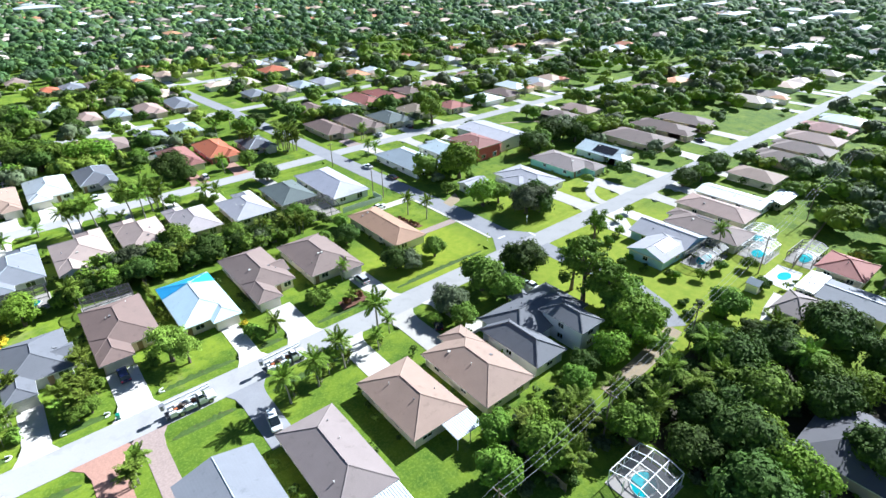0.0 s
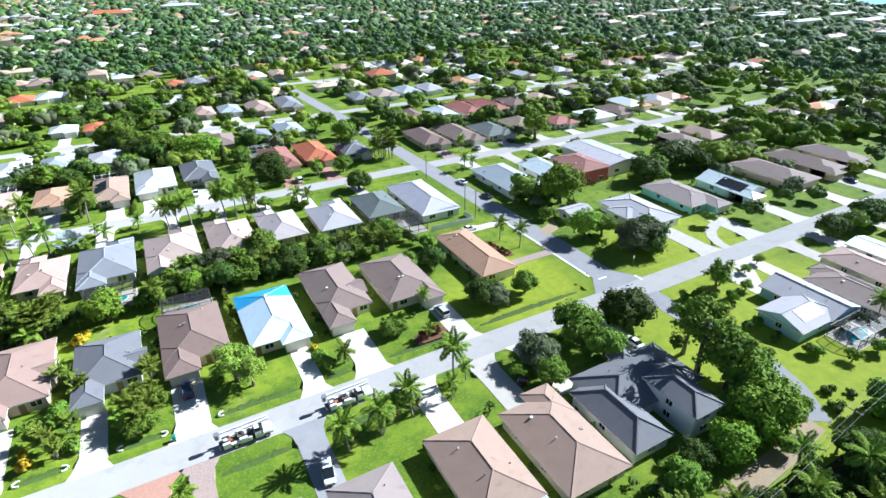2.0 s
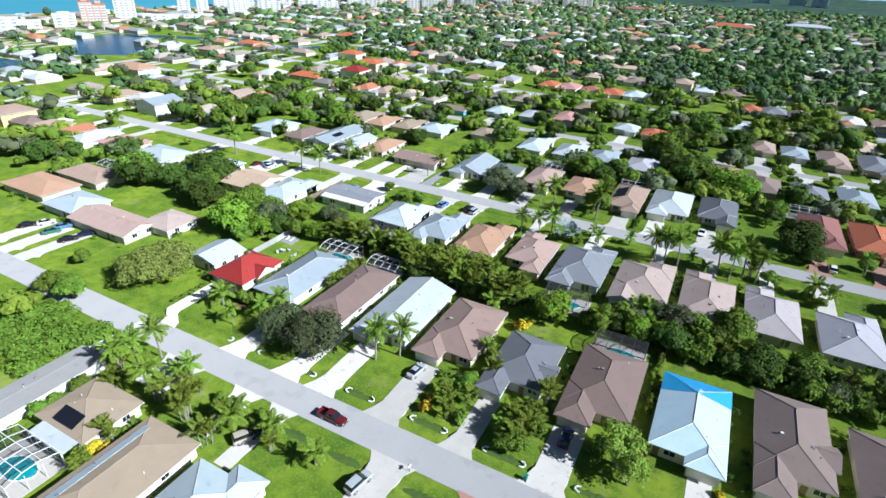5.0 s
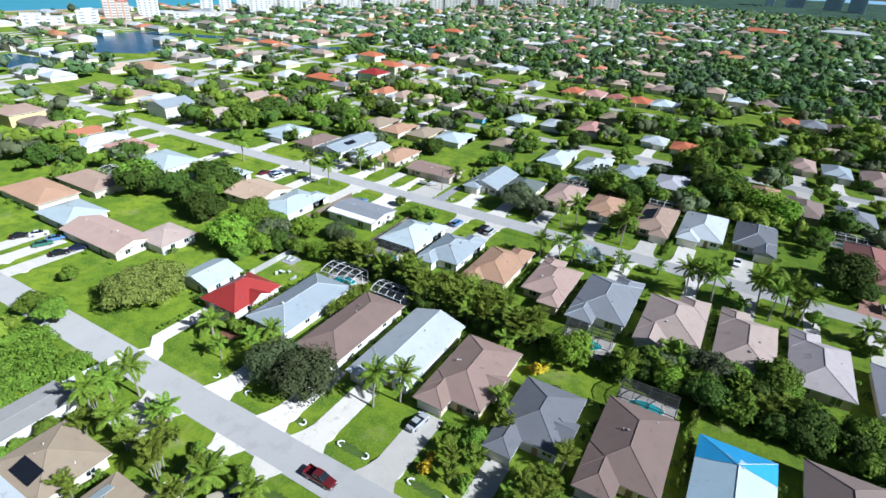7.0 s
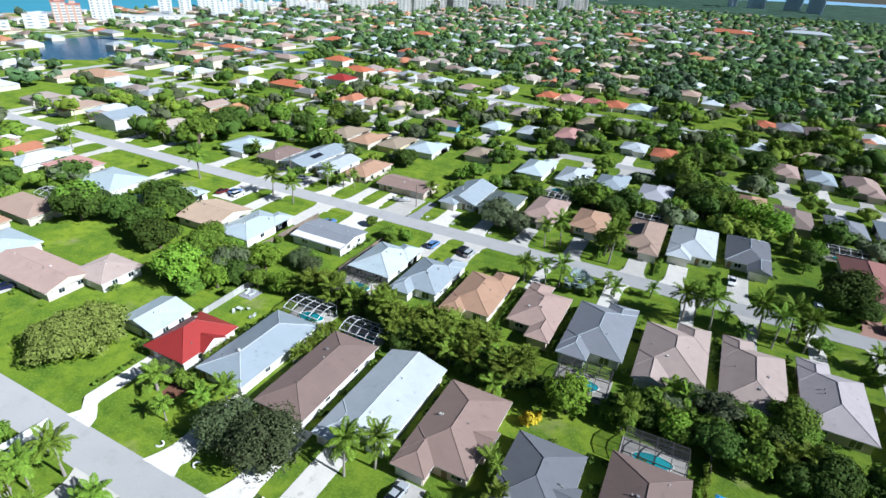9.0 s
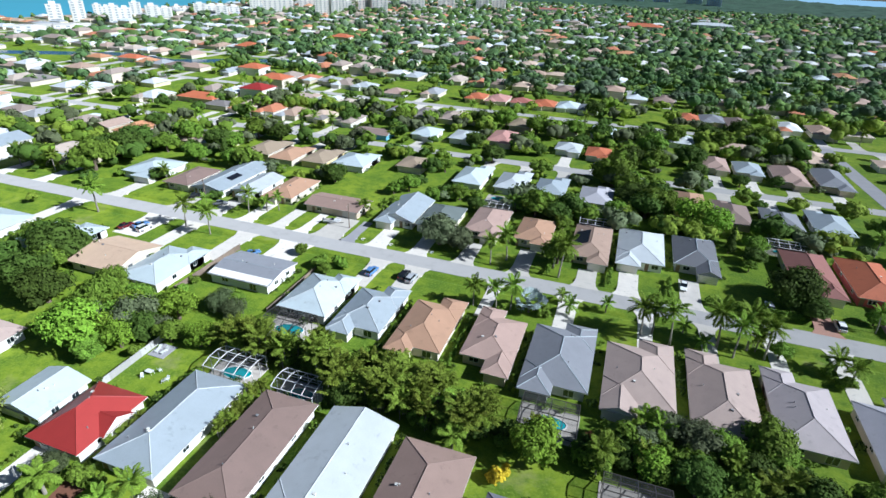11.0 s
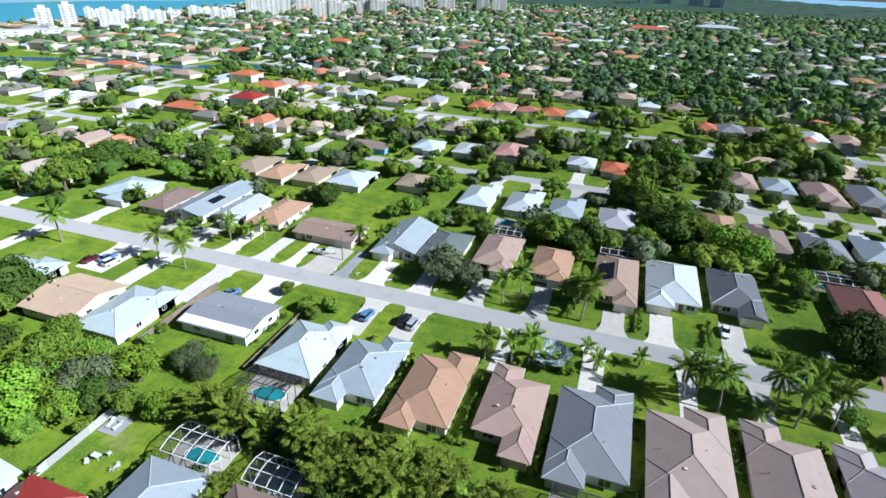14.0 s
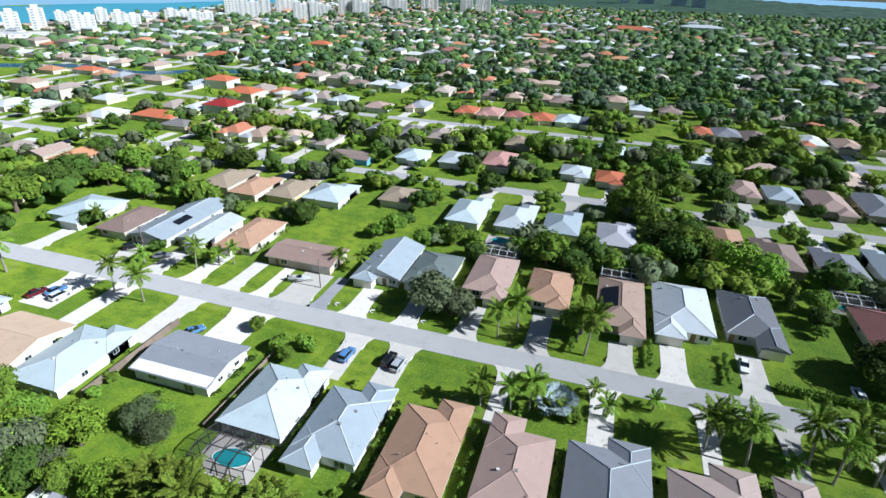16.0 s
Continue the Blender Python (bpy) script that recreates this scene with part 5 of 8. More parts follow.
# front gardens of street A, north side
tree("olive", -94, 7.4, 1.0); tree("olive", -85.8, 6.8, 1.2)
palm("coconut", -73.2, 10.6, 0.95); palm("coconut", -69.8, 14.2, 0.9); palm("royal", -99, 12, 0.8)
for x, y in ((-54.6, 6.5), (-52.2, 9), (-56.2, 8.5), (-53.5, 4.0)):
    palm("areca", x, y, 0.75)
tree("yellow", -58.0, 3.8, 1.5); tree("yellow", -58.2, 6.0, 1.1); tree("shrub", -51.5, 4.5, 1.1); tree("shrub", -55.5, 11.5, 1.2)
tree("mid", -53.6, 12.6, 0.55); palm("areca", -50.6, 17, 1.0); palm("areca", -53, 22, 1.0)
for x, y, k in ((-42.2, 10.5, "areca"), (-43.5, 8.0, "areca"), (-40.2, 6.5, "areca"), (-41.8, 4.2, "areca"), (-39.2, 10.2, "areca"), (-44.3, 5.5, "low")):
    palm(k, x, y, 0.95)
tree("mid", -40.4, 3.2, 0.5); tree("mid", -42.6, 2.8, 0.5); tree("hedge", -38.8, 7.8, 0.8); palm("areca", -39.5, 15.5, 1.1)
tree("airy", -25.6, 8.4, 1.15); tree("airy", -23.2, 5.6, 0.8); tree("shrub", -29.2, 9.5, 1.2); tree("rust", -22, 12.2, 0.6)
tree("shrub", -10.2, 6.0, 1.3); tree("shrub", -9.5, 3.6, 1.1); palm("low", -6.4, 3.4, 1.2); tree("yellow", -10.5, 10.3, 0.9)
tree("mid", 4.4, 6.6, 0.55); tree("mid", 6.8, 7.0, 0.5); tree("hedge", 4.8, 9.4, 0.6); palm("coconut", 14.6, 12.2, 0.55)
tree("rust", 10, 2.5, 0.7); tree("rust", 13.5, 3.0, 0.7); palm("low", 11.6, 2.6, 0.8)
tree("oak", 27.6, 8.2, 0.85); tree("grey", 30.2, 6.0, 0.75); tree("mid", 38.6, 6.4, 0.88); tree("oak", 25.2, 28.0, 0.8); tree("mid", 20.8, 32.4, 0.55); tree("mid", 29, 37.5, 0.6)
palm("royal", 48.6, 31.5, 0.8); palm("royal", 51, 25.5, 0.8)
slab("garden_bed", [(45.4, 22.5), (47.4, 22.5), (45.6, 31), (43.6, 31)], 0.05, MULCH, "red mulch bed planted with low red flowers", "garden bed", 0.2)
for k in range(6):
    tree("rust", 46.2 - 0.35 * k, 23.4 + 1.35 * k, 0.45)
slab("garden_bed", [(8.5, 1.2), (15.5, 1.2), (16, 4.2), (9, 4.5)], 0.05, MULCH, "red mulch bed with small plants", "garden bed", 0.2)
# lawns south of street A
palm("royal", 9.6, -11.0, 1.1); palm("royal", 11.5, -12.2, 0.5)
for x, y, s in ((-13.0, -17.4, 0.8), (-7.2, -16.8, 0.85), (-1.0, -15.6, 0.85), (-4.2, -15.2, 0.5), (6.8, -15.4, 0.5)):
    palm("coconut", x, y, s); palm("areca", x + 1.0, y + 0.8, s * 0.7)
palm("areca", -38, -17.8, 1.0); palm("low", -36.8, -14.5, 1.0)
palm("low", -76.2, -14.5, 1.35); palm("areca", -74.8, -16.5, 0.8); palm("low", -67, -15, 1.2); palm("low", -85, -13, 1.0); palm("areca", -85.5, -16, 1.0)
palm("areca", -91.8, -18.7, 1.5); palm("coconut", -100.3, -18.2, 0.85); palm("low", -83.2, -16.2, 1.5); palm("areca", -84.8, -20.6, 1.1); palm("areca", -97.6, -13.2, 0.7); palm("areca", -95.4, -12.6, 0.6); tree("yellow", -98.8, -30.2, 1.5); tree("mid", -113.2, -23, 0.5); tree("mid", -113, -30, 0.5); tree("shrub", -112.8, -26.6, 1.4); palm("royal", -109.6, -9.8, 1.0); palm("royal", -110.8, -13.8, 0.95); palm("royal", -111, -17.2, 0.95); palm("areca", -113.4, -15.4, 0.9); palm("areca", -99.4, -17.8, 1.1); palm("low", -102, -12, 0.9)
palm("low", -100, -10.5, 1.3); palm("areca", -109, -20, 1.0); tree("yellow", -97, -29.5, 1.3); palm("areca", -98.5, -27.5, 0.9); palm("areca", -96.5, -33, 0.9)
tree("mid", -151, -6.5, 0.8); tree("mid", -144, -6, 0.9); tree("shrub", -80.5, -12, 1.0)
for x, y in ((-90.3, -12.5), (-88.5, -17), (-85.8, -21)):
    tree("shrub", x, y, 0.9)
tree("light", 20.2, -16.5, 0.45); tree("shrub", 24, -14, 1.2); tree("grey", 25.8, -15.2, 0.95); tree("mid", 37, -13.2, 1.35); tree("mid", 38.4, -20, 1.0); tree("oak", 49.6, -14.6, 1.2)
tree("light", 45.6, -42.6, 0.95); tree("tall", 52.6, -26.6, 1.1); tree("tall", 75.9, -15.8, 0.85); tree("tall", 49.2, -32.4, 1.45); tree("tall", 50.4, -37.5, 1.2); tree("shrub", 68.5, -13.5, 1.0); tree("shrub", 71, -15.2, 1.2); tree("shrub", 73.5, -16.8, 1.1); tree("shrub", 78, -19, 1.1); tree("shrub", 69.5, -17.5, 0.9); tree("mid", 24.6, -20.6, 0.8)
for x, y, s, k in ((50.5, -42, 1.4, "mid"), (54, -36.5, 1.4, "mid"), (47, -50.5, 0.5, "mid"), (47.5, -45.5, 1.35, "light"),
            (54, -58, 1.0, "mid"), (51, -64, 1.0, "oak"), (42, -58.5, 0.9, "mid"), (36, -66, 1.1, "oak"), (34.5, -74, 1.25, "mid"), (34, -81.5, 1.1, "light"),
            (25, -60, 1.0, "mid"), (73, -74, 1.2, "oak"), (54, -78, 1.1, "mid"), (61, -81, 1.1, "light"), (60.5, -68, 1.0, "oak"), (46, -71, 1.2, "mid"),):
    q = (x * 7.3 + y * 3.1) % 1.0
    tree("oak" if k == "mid" and q < 0.45 and y < -50 else k, x, y, s * (0.74 + 0.55 * q if y < -50 else 1.0))
for x, y, s, k in ((41, -68, 0.9, "oak"), (28, -69, 0.9, "oak"), (64, -62, 0.9, "oak"), (11, -54, 0.9, "mid"), (8.6, -46.5, 0.8, "mid"), (3, -53, 0.9, "mid"),
            (15, -49, 0.8, "light"), (27, -48, 0.8, "mid"), (33, -57, 0.8, "oak"), (68, -55, 0.9, "mid"), (72, -83, 1.2, "mid"), (47, -88, 1.2, "mid"),
            (26, -78, 1.0, "oak"), (66, -90, 1.2, "oak"), (85, -55, 0.6, "mid"), (81, -13.5, 0.6, "light"), (84, -18, 0.4, "light"),):
    q = (x * 7.3 + y * 3.1) % 1.0
    tree("oak" if k == "mid" and q < 0.45 and y < -50 else k, x, y, s * (0.74 + 0.55 * q if y < -50 else 1.0))
for x, y, s, k in ((32.3, -45.6, 0.62, "oak"), (38.4, -47.2, 0.95, "light"), (26, -47.6, 0.5, "mid"), (46.8, -47.6, 1.0, "light"), (53.4, -46.4, 0.9, "mid"), (75.5, -72, 1.25, "oak"), (58, -75.8, 1.2, "mid"), (38, -73.6, 1.05, "light"), (32, -80.6, 0.95, "light"),
            (66.4, -35.2, 0.3, "mid"), (74, -38.6, 0.35, "mid"), (71, -27.4, 0.24, "oak"), (97.6, -11.6, 0.4, "light"), (91, -13, 0.36, "light"), (74.4, -27.4, 0.8, "shrub"), (72, -33, 0.7, "shrub"), (74.6, -39.4, 1.1, "shrub"), (86, -45, 0.45, "mid"), (79, -44, 0.4, "light"), (92, -49, 0.5, "mid")):
    tree(k, x, y, s)
palm("coconut", 96.4, -39.6, 0.75); palm("coconut", 106, -73, 1.1); palm("coconut", 109.5, -72.4, 1.0); palm("coconut", 62.5, -66.5, 0.9); palm("coconut", 37, -60, 0.9); palm("coconut", 49, -60.5, 0.95); palm("coconut", 57, -73, 0.9); palm("areca", 39, -63, 1.5); palm("areca", 45, -64.5, 1.4); palm("areca", 30, -61, 1.5); palm("low", 52, -68, 1.6); palm("royal", 27.5, -55, 0.8); palm("areca", 20, -52, 1.3); palm("areca", 12, -50, 1.2); palm("areca", 18.5, -55.5, 1.2); palm("areca", 13, -58, 1.2); palm("coconut", 44, -54, 0.8)
# corner beyond the cross street
tree("light", 69.6, 21.0, 1.3); tree("mid", 74.8, 19.6, 1.0); tree("oak", 80.5, 9.5, 1.2); tree("light", 79.6, 43.6, 1.9); tree("oak", 117.5, 43.5, 1.3); tree("oak", 134, 48.5, 1.4); tree("mid", 125, 46.5, 1.2); tree("oak", 141, 42, 1.2); tree("mid", 154.5, 81, 0.9); tree("mid", 154.5, 76.4, 0.9); tree("mid", 129.6, 58.6, 0.75); tree("grey", 75.5, 8.6, 1.35); tree("oak", 79.4, 6.6, 1.0); tree("oak", 83, 12, 0.9); tree("mid", 68, 36, 0.6)
tree("oak", 146, -12, 1.1); tree("oak", 129, -11.5, 0.9); tree("mid", 138, -13, 1.0); tree("mid", 154, -11.5, 0.9)
tree("shrub", 68.5, 50, 1.2); palm("royal", 69, 85, 0.7); palm("low", 73, 86, 1.2)
# between the two house rows: hedges and palms
hr = random.Random(5)


def leafy_stuff(name, label, category, places, material, per=260, size=0.42, seed=1, tall=1.3):
    """Many bushes or trees too many to count, as one mesh: places are (x, y, radius)."""
    rng = np.random.default_rng(seed)
    c, nrm, sz = [], [], []
    for x, y, r in places:
        h = r * tall * rng.uniform(0.8, 1.2)
        lobes = [(x, y, h * 0.55, r * 0.75)] + [(x + rng.uniform(-0.55, 0.55) * r, y + rng.uniform(-0.55, 0.55) * r, h * rng.uniform(0.35, 0.95), r * rng.uniform(0.35, 0.55)) for _ in range(4)]
        a, b, d = crown_cloud(rng, lobes, per, size * (0.6 + 0.2 * r))
        a[:, 2] = np.maximum(a[:, 2], 0.08)
        c.append(a); nrm.append(b); sz.append(d)
    ob = new(name, leaves_mesh(name, np.concatenate(c), np.concatenate(nrm), np.concatenate(sz), rng, material))
    return tagged(ob, label, category, kind="stuff")


ICO = [(0, 0, -1), (0.72, -0.53, -0.45), (-0.28, -0.85, -0.45), (-0.89, 0, -0.45), (-0.28, 0.85, -0.45), (0.72, 0.53, -0.45),
       (0.28, -0.85, 0.45), (-0.72, -0.53, 0.45), (-0.72, 0.53, 0.45), (0.28, 0.85, 0.45), (0.89, 0, 0.45), (0, 0, 1)]
ICO_FACES = [(0, 1, 2), (1, 0, 5), (0, 2, 3), (0, 3, 4), (0, 4, 5), (1, 5, 10), (2, 1, 6), (3, 2, 7), (4, 3, 8), (5, 4, 9),
             (1, 10, 6), (2, 6, 7), (3, 7, 8), (4, 8, 9), (5, 9, 10), (6, 10, 11), (7, 6, 11), (8, 7, 11), (9, 8, 11), (10, 9, 11)]


def clump_mesh(name, lobes, cards, size, rng, material, core_size=0.86):
    """Leaf clumps round uneven inner masses, for trees too many to count: lobes are rows (x, y, z, r)."""
    lobes = np.asarray(lobes, dtype=float)
    n = len(lobes)
    core = np.array(ICO)[None] * (lobes[:, 3] * core_size)[:, None, None] * rng.uniform(0.72, 1.18, (n, 12, 1)) * np.array([1, 1, 0.85])
    core += lobes[:, None, :3]
    d = rng.normal(size=(n, cards, 3)); d /= np.linalg.norm(d, axis=2)[:, :, None]
    d[:, :, 2] = np.where(d[:, :, 2] < -0.3, -d[:, :, 2], d[:, :, 2])
    c = lobes[:, None, :3] + d * lobes[:, 3][:, None, None] * rng.uniform(0.82, 1.08, (n, cards, 1)) * np.array([1, 1, 0.85])
    nrm = d + rng.normal(size=d.shape) * 0.22 + np.array([0, 0, 0.2]); nrm /= np.linalg.norm(nrm, axis=2)[:, :, None]
    ref = rng.normal(size=d.shape)
    u = np.cross(nrm, ref); u /= np.linalg.norm(u, axis=2)[:, :, None] + 1e-9
    w = np.cross(nrm, u)
    s = (lobes[:, 3][:, None] * size * rng.uniform(0.7, 1.25, (n, cards)))[:, :, None]
    a, b, lift = s * u, s * 0.7 * w, nrm * s * 0.22
    v = np.stack([c - a - lift, c - 0.1 * a - b, c + a - lift * 1.5, c + 0.15 * a + b], 2).reshape(-1, 3)
    v = np.concatenate([core.reshape(-1, 3), v])
    v[:, 2] = np.maximum(v[:, 2], 0.05)
    tri = (np.array(ICO_FACES)[None] + 12 * np.arange(n)[:, None, None]).reshape(-1)
    q = n * cards
    idx = np.concatenate([tri, 12 * n + np.arange(4 * q)]).astype(np.int32)
    tot = np.concatenate([np.full(20 * n, 3), np.full(q, 4)]).astype(np.int32)
    me = bpy.data.meshes.new(name)
    me.vertices.add(len(v)); me.loops.add(len(idx)); me.polygons.add(len(tot))
    me.vertices.foreach_set("co", v.astype(np.float32).ravel())
    me.loops.foreach_set("vertex_index", idx)
    me.polygons.foreach_set("loop_start", np.concatenate([[0], np.cumsum(tot)[:-1]]).astype(np.int32))
    me.polygons.foreach_set("loop_total", tot)
    me.polygons.foreach_set("use_smooth", np.concatenate([np.ones(20 * n, bool), np.zeros(q, bool)]))
    me.materials.append(material)
    me.update(); me.validate()
    return me


def dome_mesh(name, trees, rng, material):
    """Tree heads seen from afar: uneven domes (x, y, z, radius, height), each with a few leaf masses standing out of it."""
    t = np.asarray(trees, dtype=float)
    n, m = len(t), 6
    ring = 2 * np.pi * np.arange(m) / m
    circle = np.stack([np.cos(ring), np.sin(ring)], 1)[None] * np.ones((n, 1, 1))
    r, h, base = t[:, 3][:, None], t[:, 4][:, None], t[:, 2][:, None]
    v = np.zeros((n, 1 + 2 * m, 3))
    v[:, 0, :2] = rng.uniform(-0.2, 0.2, (n, 2)) * r
    v[:, 0, 2] = h[:, 0]
    for k, (a, b) in enumerate(((0.66, 0.82), (1.0, 0.42))):
        q = slice(1 + k * m, 1 + (k + 1) * m)
        v[:, q, :2] = circle * (r * a * rng.uniform(0.6, 1.3, (n, m)))[:, :, None]
        v[:, q, 2] = h * b * rng.uniform(0.66, 1.2, (n, m))
    v[:, :, :2] += t[:, None, :2]
    v[:, :, 2] += base
    one = [(0, 1 + k, 1 + (k + 1) % m) for k in range(m)]
    two = [(1 + k, 1 + m + k, 1 + m + (k + 1) % m, 1 + (k + 1) % m) for k in range(m)]
    off = (1 + 2 * m) * np.arange(n)[:, None, None]
    i3, i4 = (np.array(one)[None] + off).reshape(-1), (np.array(two)[None] + off).reshape(-1)
    cards = 2
    d = rng.normal(size=(n, cards, 3)); d[:, :, 2] = np.abs(d[:, :, 2]) + 0.2; d /= np.linalg.norm(d, axis=2)[:, :, None]
    c = t[:, None, :3] + d * np.stack([t[:, 3] * 0.8, t[:, 3] * 0.8, t[:, 4] * 0.95], 1)[:, None, :]
    u = np.cross(d, rng.normal(size=d.shape)); u /= np.linalg.norm(u, axis=2)[:, :, None] + 1e-9
    w = np.cross(d, u)
    s = (t[:, 3][:, None] * rng.uniform(0.3, 0.55, (n, cards)))[:, :, None]
    kite = np.stack([c - s * u, c - s * w * 0.7, c + s * u, c + s * w * 0.8], 2).reshape(-1, 3)
    allv = np.concatenate([v.reshape(-1, 3), kite])
    idx = np.concatenate([i3, i4, (1 + 2 * m) * n + np.arange(len(kite))]).astype(np.int32)
    tot = np.concatenate([np.full(n * m, 3), np.full(n * m, 4), np.full(n * cards, 4)]).astype(np.int32)
    me = bpy.data.meshes.new(name)
    me.vertices.add(len(allv)); me.loops.add(len(idx)); me.polygons.add(len(tot))
    me.vertices.foreach_set("co", allv.astype(np.float32).ravel())
    me.loops.foreach_set("vertex_index", idx)
    me.polygons.foreach_set("loop_start", np.concatenate([[0], np.cumsum(tot)[:-1]]).astype(np.int32))
    me.polygons.foreach_set("loop_total", tot)
    me.materials.append(material)
    me.update(); me.validate()
    return me


def clump_trees(name, label, places, cards, size, seed, material, lobes=5, tall=1.5, core_size=0.86):
    """Round-headed trees (x, y, radius) standing close together, as one object."""
    rng = np.random.default_rng(seed)
    rows = []
    for x, y, r in places:
        h = r * tall * rng.uniform(0.85, 1.25)
        rows.append((x, y, h - r * 0.72, r * 0.72))
        for k in range(lobes - 1):
            a = 6.283 * (k + rng.uniform(-0.3, 0.3)) / max(lobes - 1, 1)
            rows.append((x + math.cos(a) * r * 0.58, y + math.sin(a) * r * 0.58, max(h * rng.uniform(0.4, 0.66), r * 0.4), r * rng.uniform(0.42, 0.58)))
    return tagged(new(name, clump_mesh(name, rows, cards, size, rng, material, core_size)), label, "trees", kind="stuff")


def belt(x0, x1, y0, y1, n, r0, r1, avoid=()):
    out = []
    while len(out) < n:
        x, y = hr.uniform(x0, x1), hr.uniform(y0, y1)
        if not any(a < x < b and c < y < d for a, b, c, d in avoid):
            out.append((x, y, hr.uniform(r0, r1)))
    return out


GAPS = ((-112, -86, 36, 46), (-60, -39, 30, 41.5), (-9, 6, 36, 40), (-36, -22, 30, 43), (-52.5, -39.5, 45.8, 56), (-66, -58, 43, 48))
leafy_stuff("hedge_belt", "tall dense green hedge along the back lot lines", "hedge", belt(-112, 26, 40, 49.5, 110, 1.3, 2.9, GAPS), LEAF_MID, 340, 0.34, 21, 1.75)
leafy_stuff("hedge_belt", "dark green bushes along the back lot lines", "hedge", belt(-112, 30, 41, 50, 100, 1.2, 2.6, GAPS), LEAF_DARK, 320, 0.34, 22, 1.6)
for k in range(64):
    x, y, _ = belt(-111, -56, 41.5, 48.5, 1, 1, 2, GAPS)[0]
    palm("areca", x, y, hr.uniform(1.0, 1.7))
for k in range(14):
    x, y, _ = belt(-56, 20, 41, 49, 1, 1, 2, GAPS)[0]
    palm("areca", x, y, hr.uniform(0.8, 1.3))
for k in range(34):
    x, y, _ = belt(-44, 26, 42, 51, 1, 1, 2, GAPS)[0]
    tree(hr.choice(("oak", "oak", "grey", "oak", "mid")), x, y, hr.uniform(0.38, 0.72))
tree("light", -46.6, 41.6, 1.1); palm("low", -62, 45.6, 1.5); tree("rust", -38.5, 46.5, 1.1); tree("grey", -31, 50.5, 0.6); palm("low", -27.5, 52.6, 1.4); palm("low", -30, 53.4, 1.5)
tree("mid", -18, 52, 0.9); tree("mid", -10, 53, 0.9); tree("oak", -6, 45, 0.9); tree("mid", 3, 49, 0.9); tree("oak", -14, 49, 0.8)
tree("mid", 21, 48.5, 0.95); tree("light", 10, 42, 0.6); tree("mid", -76, 44, 0.9); tree("oak", -82, 42, 0.8); palm("low", -60, 38.5, 1.3); palm("low", -66, 42, 1.4)
tree("yellow", -51.8, 35.2, 1.9); tree("yellow", -50.4, 36.6, 1.3); tree("light", -29, 45, 0.8); tree("oak", -22, 44, 0.9); palm("royal", -37, 42, 0.8)
# undergrowth of the small wood beside the lane, coloured dark for shade in gaps
WOODS = ((28, 58, -55, -47), (13, 25, -73, -60), (37, 59, -95, -76), (57, 63, -60, -20), (40, 47, -40, -20), (68, 80, -80, -68))
# added dark sheet: paints the shade seen between the tree crowns
slab("wood_floor", [(27, -56), (58, -55.5), (62, -62), (66, -75), (66, -95), (26, -95)], 0.02, mat("wood_shade_brown", (0.055, 0.045, 0.025), 0.95, vary=0.4, scale=3, big=0.3, bump=0.5), "dark brown sheet for the shade under the trees of a small wood", "ground", 0.15)
UNDER = belt(24, 70, -94, -46, 110, 1.0, 2.2, WOODS) + belt(4, 26, -60, -46, 50, 1.0, 1.8, WOODS)
clump_trees("undergrowth", "dark green undergrowth between the trees of a small wood", UNDER[::2], 34, 0.26, 61, LEAF_DARK, 4, 0.85)
clump_trees("undergrowth", "deep green undergrowth between the trees of a small wood", UNDER[1::2], 34, 0.26, 62, LEAF_OLIVE, 4, 0.85)
leafy_stuff("thicket", "low dense green thicket spreading over a lot beside the street", "thicket", belt(-146, -125.5, -26, -9.5, 70, 1.9, 3.0), LEAF_MID, 300, 0.26, 63, 0.5)
leafy_stuff("side_hedge", "narrow green hedges between the houses", "hedge", [(x + 0.2 * math.sin(k * 1.7 + x), 58 + 0.8 * k, 0.62 + 0.1 * math.sin(k * 2.3)) for x in (-82.1, -67.4, -53.8, -96) for k in range(22)] + [(x + 0.2 * math.sin(k * 1.9), 102.5 + 0.8 * k, 0.7) for x in (-39.3, -24.6, -55.0) for k in range(12)], LEAF_MID, 110, 0.24, 65, 2.4)
leafy_stuff("side_hedge", "narrow green hedge between two houses", "hedge", [(-22.9 + 0.25 * math.sin(k), 22 + 0.75 * k, 0.75) for k in range(25)] + [(19.3 + 0.25 * math.sin(k), 58 + 0.75 * k, 0.8) for k in range(30)], LEAF_FRESH, 110, 0.24, 64, 2.6)
tree("olive", -116, 12.4, 0.5); palm("low", -113.6, 9.2, 1.5); tree("shrub", -109.6, 12.4, 1.5); tree("hedge", -107.2, 13.2, 0.5); tree("shrub", -112.6, 12.8, 1.1)
slab("garden_bed", [(-112.6, 8.8), (-109.4, 9.2), (-108.8, 12), (-113, 12)], 0.05, MULCH, "red mulch bed round a fan palm", "garden bed", 0.2)
for k in range(9):
    tree("shrub", -124.1 + 0.1 * (k % 3), 4.6 + 1.0 * k, 0.42)
for k in range(4):
    palm("areca", -111.6, 19 + 2.0 * k, 0.5)
for k in range(6):
    palm("areca", -97 + 0.3 * (k % 2), 27 + 2.3 * k, 0.72)
for k in range(7):
    tree("shrub", -111.8 - 0.2 * (k % 2), 26.5 + 2.0 * k, 0.75)
